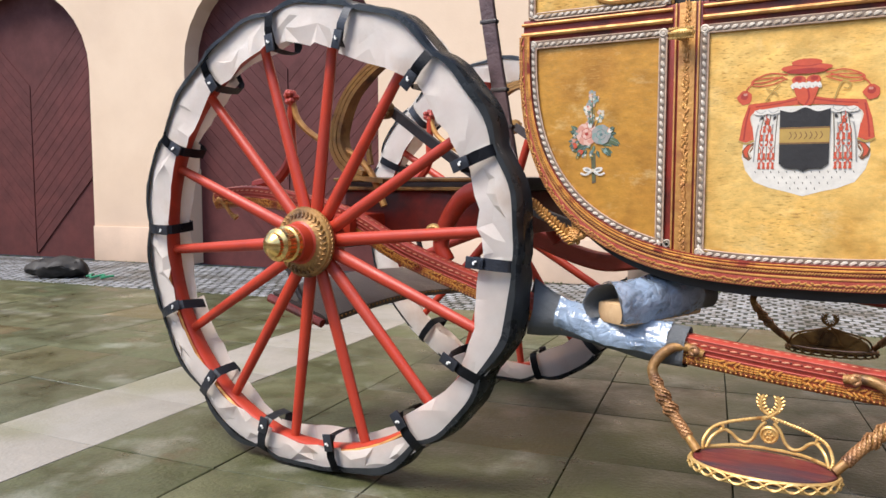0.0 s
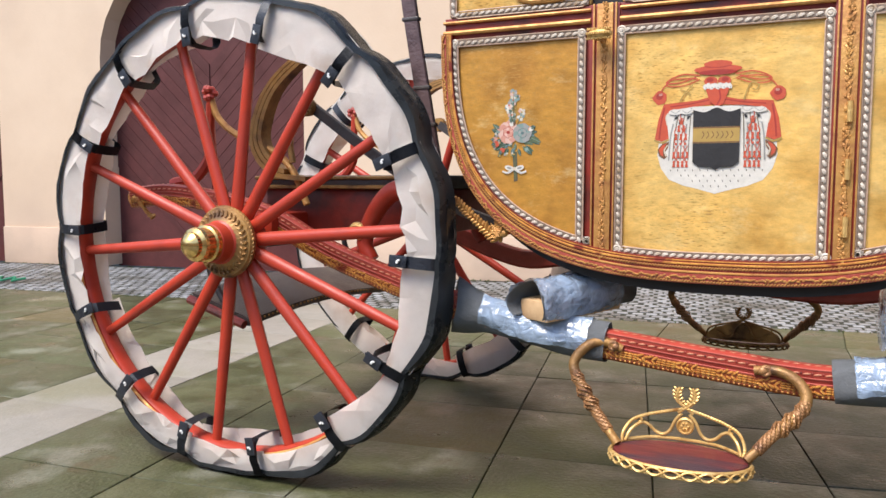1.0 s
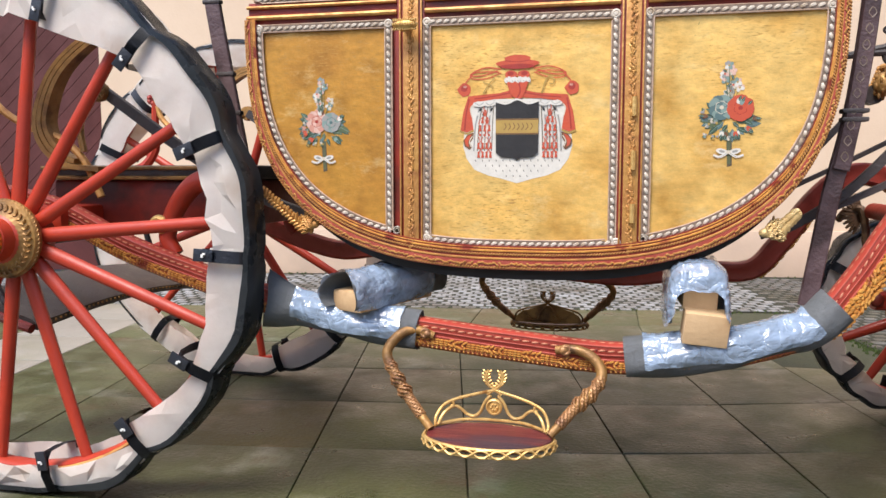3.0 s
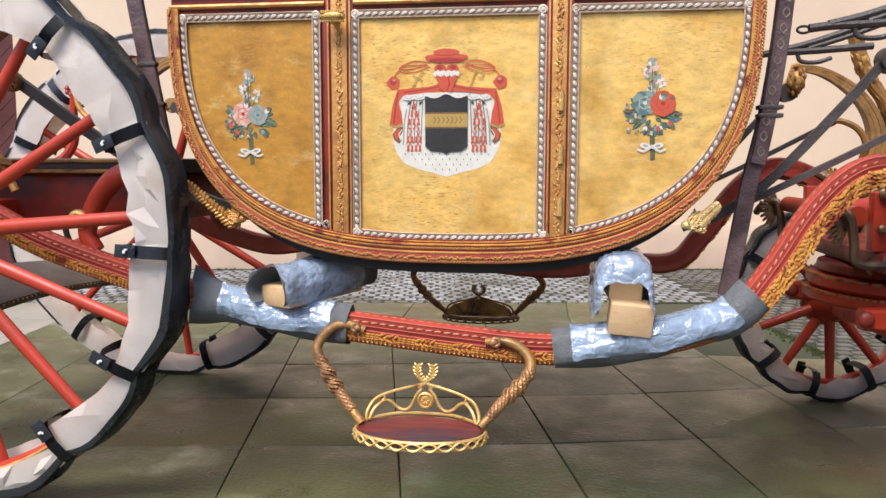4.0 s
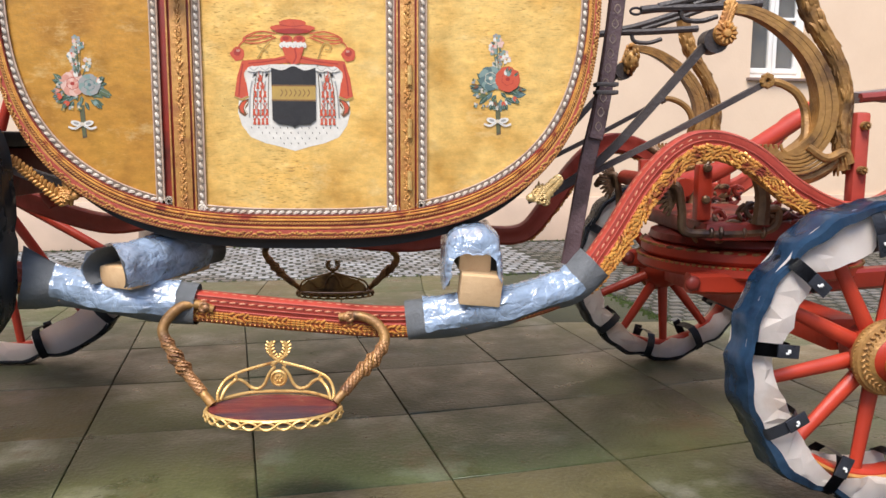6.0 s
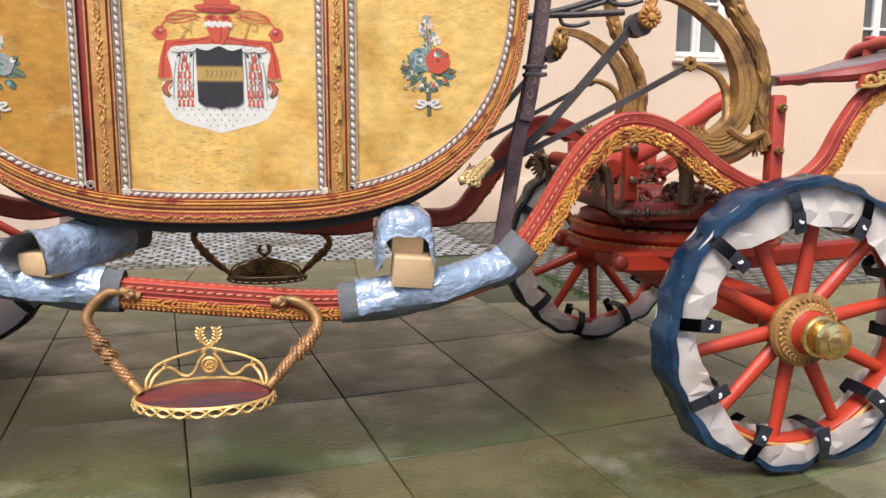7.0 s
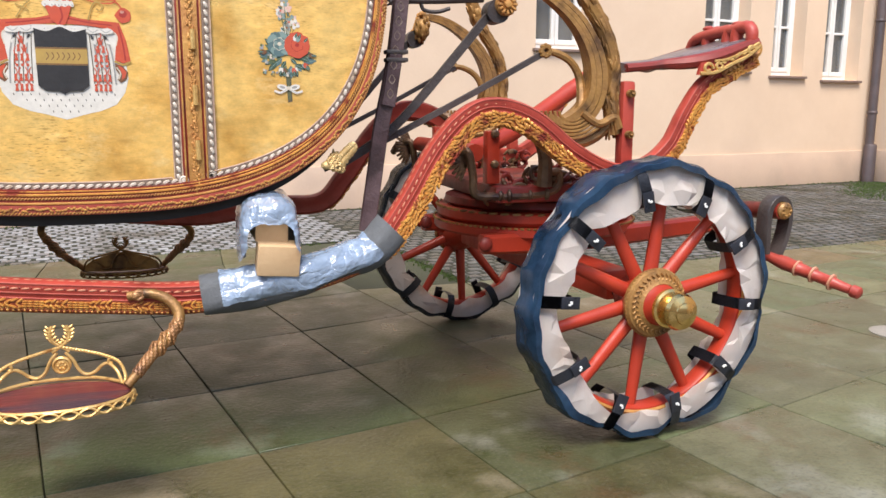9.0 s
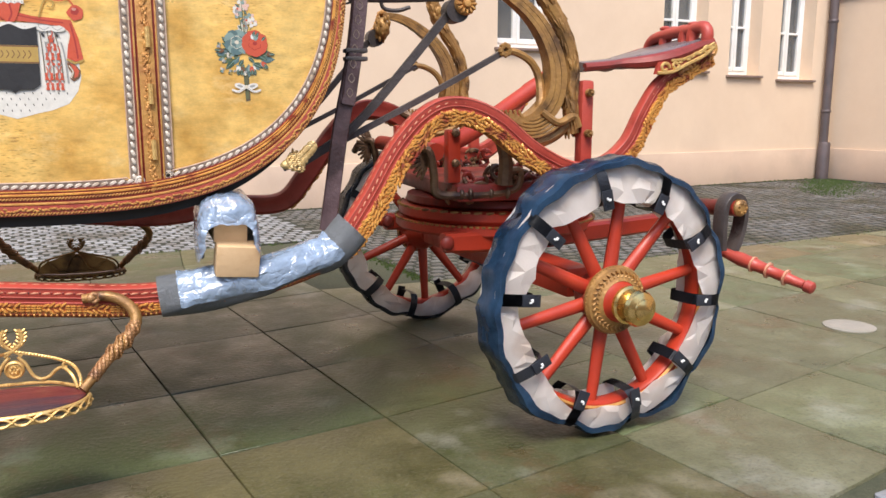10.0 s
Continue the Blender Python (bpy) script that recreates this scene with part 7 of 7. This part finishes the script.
def tunnel(a, b, r, open_angle, label, block, seed):
    """A foam sheet bent over a block, tied with film, resting on a beam."""
    rng = random.Random(seed)
    a, b = Vector(a), Vector(b)
    d = (b - a).normalized()
    s = d.cross(Vector((0, 0, 1))).normalized()
    up = s.cross(d)
    t = thing("padded_block", label, "packing block", a.lerp(b, 0.5) - Vector((0, 0, r)), "packing on the beams")
    n, m = 12, 18
    for name, grow, lo, hi, mat, lab in (("foam", 0.0, 0, 1, "foam", "grey foam sheet bent over the block"), ("film", 0.007, 0.0, 0.9, "film", "shiny clear stretch film")):
        bm = bmesh.new()
        loops = []
        for i in range(n + 1):
            f = i / n
            if not lo <= f <= hi:
                continue
            rr = r * (1.06 - 0.16 * f) + grow + (0.012 * (0.2 - f) / 0.2 if f < 0.2 else 0)
            loop = []
            for k in range(m + 1):
                g = radians(-open_angle + (180 + 2 * open_angle) * k / m)
                q = 1 + 0.05 * math.sin(3 * g + 5 * f + seed)
                loop.append(a.lerp(b, f) + rr * q * (s * math.cos(g) * (0.98 + 0.12 * f) + up * math.sin(g) * (0.74 + 0.36 * min(1, 1.8 * f))) - d * 0.035 * abs(math.cos(g)) * (1 - f))
            loops.append([bm.verts.new(v) for v in loop])
        for p, q in zip(loops, loops[1:]):
            for k in range(m):
                bm.faces.new((p[k], p[k + 1], q[k + 1], q[k]))
        if name == "foam":
            bmesh.ops.solidify(bm, geom=bm.faces[:], thickness=0.007)
        else:
            bmesh.ops.subdivide_edges(bm, edges=bm.edges[:], cuts=2, use_grid_fill=True)
            for v in bm.verts:
                v.co += 0.006 * noise.noise_vector(v.co * 25) + 0.004 * noise.noise_vector(v.co * 65)
        part(name, bm, M[mat], t, lab)
    w, h, z = block
    m4 = Matrix(((d.x, s.x, up.x, a.x), (d.y, s.y, up.y, a.y), (d.z, s.z, up.z, a.z), (0, 0, 0, 1)))
    part("block", new_box(0.006, (b - a).length - 0.05, -w / 2 - 0.010, w / 2 - 0.010, z - h / 2, z + h / 2, 0.012), M["card"], t, "plain wooden block inside", m=m4)
    return t


tunnel((-0.772, 2.05, 0.672), (-0.600, 2.36, 0.690), 0.064, 42, "wooden block in grey foam and clear film under the coach body", (0.118, 0.062, -0.026), 3)


def hooded_block():
    """A brown block under a hood of foam and film, open to the front, with a cardboard offcut beneath."""
    t = thing("padded_block", "padded block in clear film with a cardboard offcut beside it", "packing block", (0.185, 2.2, 0.56), "packing on the beams")
    cx, m = 0.182, 28

    def arch(yy, hw, top, foot):
        out = []
        for k in range(m + 1):
            g = math.pi * k / m
            c, sn = math.cos(g), math.sin(g)
            out.append(Vector((cx - hw * math.copysign(abs(c) ** 0.5, c), yy, foot + (top - foot) * abs(sn) ** 0.55)))
        return out

    def skin(loops):
        bm = bmesh.new()
        vs = [[bm.verts.new(p) for p in lp] for lp in loops]
        for a, b in zip(vs, vs[1:]):
            for k in range(m):
                bm.faces.new((a[k], a[k + 1], b[k + 1], b[k]))
        return bm

    bm = skin([arch(yy, hw - 0.006, top - 0.007, foot) for yy, hw, top, foot in ((2.066, 0.070, 0.752, 0.625), (2.085, 0.076, 0.770, 0.615), (2.2, 0.078, 0.780, 0.61), (2.42, 0.076, 0.775, 0.62))])
    bmesh.ops.solidify(bm, geom=bm.faces[:], thickness=0.006)
    part("foam", bm, M["foam"], t, "grey foam sheet bent over the block")
    bm = skin([arch(yy, hw, top, foot) for yy, hw, top, foot in ((2.036, 0.060, 0.712, 0.655), (2.040, 0.068, 0.735, 0.640), (2.050, 0.075, 0.762, 0.625), (2.072, 0.080, 0.780, 0.610), (2.13, 0.082, 0.786, 0.604), (2.25, 0.082, 0.788, 0.604), (2.40, 0.080, 0.782, 0.612))])
    bmesh.ops.subdivide_edges(bm, edges=bm.edges[:], cuts=2, use_grid_fill=True)
    for v in bm.verts:
        v.co += 0.005 * noise.noise_vector(v.co * 26) + 0.0035 * noise.noise_vector(v.co * 70)
    part("film", bm, M["film"], t, "shiny clear stretch film, crumpled")
    part("block", new_box(-0.044, 0.044, -0.15, 0.15, -0.034, 0.034, 0.006), M["card"], t, "plain wooden block inside", m=pose(0.184, 2.24, 0.690, 0, 3, 2))
    part("cardboard", new_box(-0.056, 0.056, -0.035, 0.035, -0.042, 0.042, 0.004), M["card"], t, "plain cardboard offcut", m=pose(0.201, 2.082, 0.614, 8, 5, 3))


hooded_block()

# ---------------------------------------------------------------- bag by the gate
def build_bag():
    b = thing("rubbish_bag", "crumpled black plastic bag lying by the gate", "bag", (-7.86, 4.93, 0))
    bm = bmesh.new()
    bmesh.ops.create_icosphere(bm, subdivisions=4, radius=1)
    for v in bm.verts:
        v.co = Vector((v.co.x * 0.34, v.co.y * 0.20, v.co.z * 0.11 + 0.09))
        v.co += 0.05 * noise.noise_vector(v.co * 7) + 0.02 * noise.noise_vector(v.co * 19)
        v.co.z = max(v.co.z, 0.0)
    part("bag", bm, M["black"], b, m=Matrix.Translation((-7.86, 4.93, 0)) @ Matrix.Rotation(0.5, 4, "Z"))
    bm = bmesh.new()
    tube(bm, [(-7.5 + 0.05 * k, 5.0 + 0.05 * math.sin(k * 1.7), 0.02 + 0.03 * abs(math.sin(k))) for k in range(9)], 0.012, 6, 3)
    part("cord", bm, flat("green_cord", (0.02, 0.20, 0.10)), b, "loose green cord")


build_bag()

# ---------------------------------------------------------------- paving
# where the courses run: the joint's place along the facade, how far the rows swing, how far the columns lean
SWING = [(-16, 0.10), (-3.0, 0.13), (-2.07, 0.12), (-1.56, 0.08), (-1.22, 0.05), (-0.64, 0.0), (0.0, -0.03), (1.6, -0.035), (2.23, -0.015), (2.79, 0.03), (3.34, 0.10), (3.9, 0.175), (4.5, 0.26), (5.06, 0.33), (6.5, 0.45), (13, 0.5)]
LEANS = [(-16, 0.0), (0.0, 0.0), (1.1, 0.05), (1.67, 0.062), (2.23, 0.070), (3.9, 0.070), (4.5, 0.04), (6.0, 0.0), (13, 0.0)]


def between(table, x):
    for (xa, va), (xb, vb) in zip(table, table[1:]):
        if x <= xb:
            return va + (vb - va) * (x - xa) / (xb - xa)
    return table[-1][1]


def bent(x, y):
    """The slabs' courses swing round a little under the coach: facade coordinates to the world."""
    begin = -1.90 - 1.72 * ease((x - 3.35) / 0.6)
    w = ease((begin - y) / 1.2)
    return FACADE @ Vector((x - w * between(LEANS, x) * (y + 4.85), y + w * between(SWING, x), 0))


def corner_slab(corners, mat, rng):
    """One slab between its four corners: worn arrises, a top that is not quite flat."""
    mid = sum(corners, Vector()) / 4
    bm = bmesh.new()
    tilt = [rng.uniform(-0.0022, 0.0022) for _ in range(4)]
    loops = []
    for gap, z in ((0.0015, -0.05), (0.0015, -0.004), (0.003, -0.0012), (0.007, 0.0)):
        loop = []
        for p, q, r, h in zip(corners, corners[1:] + corners[:1], corners[-1:] + corners[:-1], tilt):
            inward = (q - p).normalized() + (r - p).normalized()
            e = p + inward * (gap + rng.uniform(0, 0.0014)) - mid
            loop.append((e.x, e.y, z + h))
        loops.append(loop)
    rings(bm, loops)
    return mesh_of("slab", bm, mat), Matrix.Translation(mid)


def build_slabs():
    pave = structure(thing("pavement", "damp greenish sandstone slabs of the courtyard", "paving"), "", "")
    rng = random.Random(21)
    columns = [-11.2] + [-1.22 - 0.578 * k for k in range(16, 0, -1)] + [-1.22, -0.64, -0.05, 0.53, 1.105, 1.667, 2.235, 2.79, 3.35, 3.905] + [3.905 + 0.572 * k for k in range(1, 15)] + [12.2]
    for xa, xb in zip(columns, columns[1:]):
        pale = -1.3 < xa < -1.2
        front = xa > 3.9                 # past the sett field the slabs are longer
        y = -3.64 if front or xa > 3.3 else -1.90
        rows = [y]
        while rows[-1] > -6.55:
            ahead = 0.593
            if front:
                ahead = 0.80 if len(rows) < 3 else 0.62
                if len(rows) == 3:
                    ahead = rows[-1] + 6.04
            rows.append(max(-6.61, rows[-1] - ahead))
            if -6.61 < rows[-1] < -6.5:
                rows[-1] = -6.61
        shift = rng.choice((0.0, 0.2, 0.33)) if xa < -2.5 else 0.0
        rows = [rows[0]] + [v - shift for v in rows[1:] if v - shift > -6.5] + [-6.61]
        for ya, yb in zip(rows, rows[1:]):
            if ya - yb < 0.1:
                continue
            corners = [bent(xa, yb), bent(xb, yb), bent(xb, ya), bent(xa, ya)]
            me, m = corner_slab(corners, M["slab_pale" if pale else "slab_lighter" if xa > 3.3 else "slab"], rng)
            part("slab", me, None, pave, "", m)
    jo = bmesh.new()
    box(jo, -11.2, 12.2, -6.62, -1.90, -0.044, -0.011)
    part("bedding", jo, M["joint"], pave, "dark mossy joints between the slabs", m=FACADE, smooth=False)
    # round pale cover let into the slabs
    lid = thing("drain_cover", "small round pale stone drain cover set in the paving", "drain cover", (3.03, 2.735, 0.0))
    part("cover", rings(bmesh.new(), [[(0.115 * s * math.cos(t), 0.115 * s * math.sin(t), z) for t in [k * math.pi / 16 for k in range(32)]] for s, z in ((1, -0.01), (1, 0.003), (0.95, 0.005), (0.5, 0.004))]), M["slab_pale"], lid, m=Matrix.Translation((3.03, 2.735, 0.001)))


build_slabs()


def cobble_shape(rng, size):
    """Loops of one set stone, its top rounded and uneven."""
    a, b = size * rng.uniform(0.37, 0.42), size * rng.uniform(0.34, 0.39)
    base = [(-1, -0.72), (-0.72, -1), (0.72, -1), (1, -0.72), (1, 0.72), (0.72, 1), (-0.72, 1), (-1, 0.72)]
    base = [(x + rng.uniform(-0.12, 0.12), y + rng.uniform(-0.12, 0.12)) for x, y in base]
    h = rng.uniform(-0.0008, 0.0012)
    return [[(x * a * s, y * b * s, z + h) for x, y in base] for s, z in ((1.0, -0.03), (1.0, -0.0022), (0.92, -0.0006), (0.5, 0.0014))]


def build_cobbles():
    pave = structure(thing("cobbled_strip", "grey granite setts along the foot of the facade", "cobbles"), "", "")
    rng = random.Random(33)
    shapes = []
    for k in range(12):
        bm = bmesh.new()
        rings(bm, cobble_shape(rng, 0.1))
        shapes.append(mesh_of("sett", bm, M["cobble"]))
    verts, faces, dirty = [], [], []
    size = 0.098
    regions = [(-11.2, 3.93, -1.90, -0.03), (3.93, 12.22, -3.64, -0.03), (-5.5, 9.0, -9.4, -6.63)]
    bed = bmesh.new()
    for x0, x1, y0, y1 in regions:
        box(bed, x0, x1, y0 - 0.004, y1 + 0.028, -0.044, -0.0034)
    part("bedding", bed, M["sett_joint"], pave, "dark soil between the setts", m=FACADE, smooth=False)
    single = 0
    for x0, x1, y0, y1 in regions:
        rows = int((y1 - y0) / size)
        for r in range(rows):
            y = y0 + (r + 0.5) * size
            n = int((x1 - x0) / (size * 1.06))
            for c in range(n):
                x = x0 + (c + 0.5 + (0.5 if r % 2 else 0) + rng.uniform(-0.08, 0.08)) * (x1 - x0) / n
                if x > x1 - 0.03:
                    continue
                at = (x, y + rng.uniform(-0.006, 0.006))
                at = bent(*at) if y0 < -6.7 else FACADE @ Vector((*at, 0))
                m = Matrix.Translation(at + Vector((0, 0, rng.uniform(-0.0015, 0.0015)))) @ Matrix.Rotation(LEAN + rng.uniform(-0.08, 0.08), 4, "Z")
                if single < 300 and 0.9 < x < 3.2 and y < -0.4 and y0 == -1.90:
                    part("sett", shapes[rng.randrange(12)], None, pave, "", m)
                    single += 1
                    continue
                loops = cobble_shape(rng, 0.1)
                base = len(verts)
                dirty.extend([1 if x > 3.93 and y > -6 else 0] * 25)
                for lp in loops:
                    verts.extend(tuple(m @ Vector(p)) for p in lp)
                for i in range(3):
                    for j in range(8):
                        faces.append((base + i * 8 + j, base + i * 8 + (j + 1) % 8, base + i * 8 + 8 + (j + 1) % 8, base + i * 8 + 8 + j))
                faces.append(tuple(base + 24 + j for j in range(8)))
    me = bpy.data.meshes.new("setts")
    me.from_pydata(verts, [], faces)
    me.shade_smooth()
    me.set_sharp_from_angle(angle=radians(50))
    me.materials.append(M["cobble_many"])
    me.materials.append(M["cobble_dirty"])
    me.polygons.foreach_set("material_index", dirty)
    tagged(part("setts", me, None, pave, "granite setts farther along"), kind="stuff")


def many(src, name):
    """The sett material again, varied stone by stone in the joined mesh."""
    m = src.copy()
    m.name = name
    nt = m.node_tree
    g = nt.nodes.new("ShaderNodeNewGeometry")
    for link in list(nt.links):
        if link.from_node.bl_idname == "ShaderNodeObjectInfo":
            to = link.to_socket
            nt.links.remove(link)
            nt.links.new(g.outputs["Random Per Island"], to)
    return m


M["cobble_many"] = many(M["cobble"], "setts_granite")
M["cobble_dirty"] = many(pbr("dirty_setts", (0.042, 0.041, 0.039), (0.125, 0.125, 0.125), 7, 0.42, bump=0.5, fine=70, stain=(0.026, 0.028, 0.016), stain_scale=1.3, spread=0.22, per_object=0.36, stain_cut=(0.46, 0.62)), "muddy_setts")
build_cobbles()


def build_moss():
    """Moss and low weeds in the joints by the wall and along the paving's edge."""
    rng = random.Random(44)
    verts, faces = [], []

    def tuft(x, y, h, w):
        for _ in range(4):
            a = rng.uniform(0, 6.28)
            dx, dy = math.cos(a) * w, math.sin(a) * w
            lean = (rng.uniform(-1, 1) * h * 0.6, rng.uniform(-1, 1) * h * 0.6)
            b = len(verts)
            for p in ((x - dx, y - dy, -0.012), (x + dx, y + dy, -0.012), (x + lean[0], y + lean[1], h)):
                verts.append(tuple(FACADE @ Vector(p)))
            faces.append((b, b + 1, b + 2))

    for _ in range(2400):
        t = rng.random()
        x = 10.1 + 2.1 * t ** 0.6
        tuft(x, -0.05 - (12.2 - x) * 0.62 - rng.gauss(0.25, 0.22), rng.uniform(0.003, 0.014), 0.016)
    for _ in range(1200):
        tuft(rng.uniform(-9, 3.9), -1.90 + rng.gauss(0.01, 0.03), rng.uniform(0.002, 0.007), 0.009)
    for _ in range(700):
        tuft(rng.uniform(3.9, 12), -3.64 + rng.gauss(0.02, 0.05), rng.uniform(0.002, 0.007), 0.009)
    for _ in range(500):
        tuft(rng.uniform(-8, 12), -0.03 - abs(rng.gauss(0, 0.03)), rng.uniform(0.005, 0.02), 0.010)
    for _ in range(500):
        tuft(3.93 + rng.gauss(0, 0.03), rng.uniform(-3.6, -1.9), rng.uniform(0.002, 0.007), 0.009)
    me = bpy.data.meshes.new("moss")
    me.from_pydata(verts, [], faces)
    me.materials.append(M["moss"])
    tagged(part("moss", me, None), "green moss and low weeds in the joints by the wall", "moss", kind="stuff")
    # fallen leaf crumbs
    verts2, faces2 = [], []
    for _ in range(90):
        x, y = rng.uniform(-6, 9), rng.uniform(-6, -2)
        a, s = rng.uniform(0, 6.28), rng.uniform(0.004, 0.011)
        b = len(verts2)
        for k in range(5):
            g = a + k * 1.257
            verts2.append(tuple(FACADE @ Vector((x + s * math.cos(g) * rng.uniform(0.5, 1.3), y + s * math.sin(g) * 0.7, 0.004 + 0.004 * rng.random()))))
        faces2.append(tuple(range(b, b + 5)))
    me = bpy.data.meshes.new("leaf_litter")
    me.from_pydata(verts2, [], faces2)
    me.materials.append(C["stem"])
    tagged(part("leaf_litter", me, None), "scattered brown leaf crumbs on the slabs", "leaf litter", kind="stuff")


build_moss()
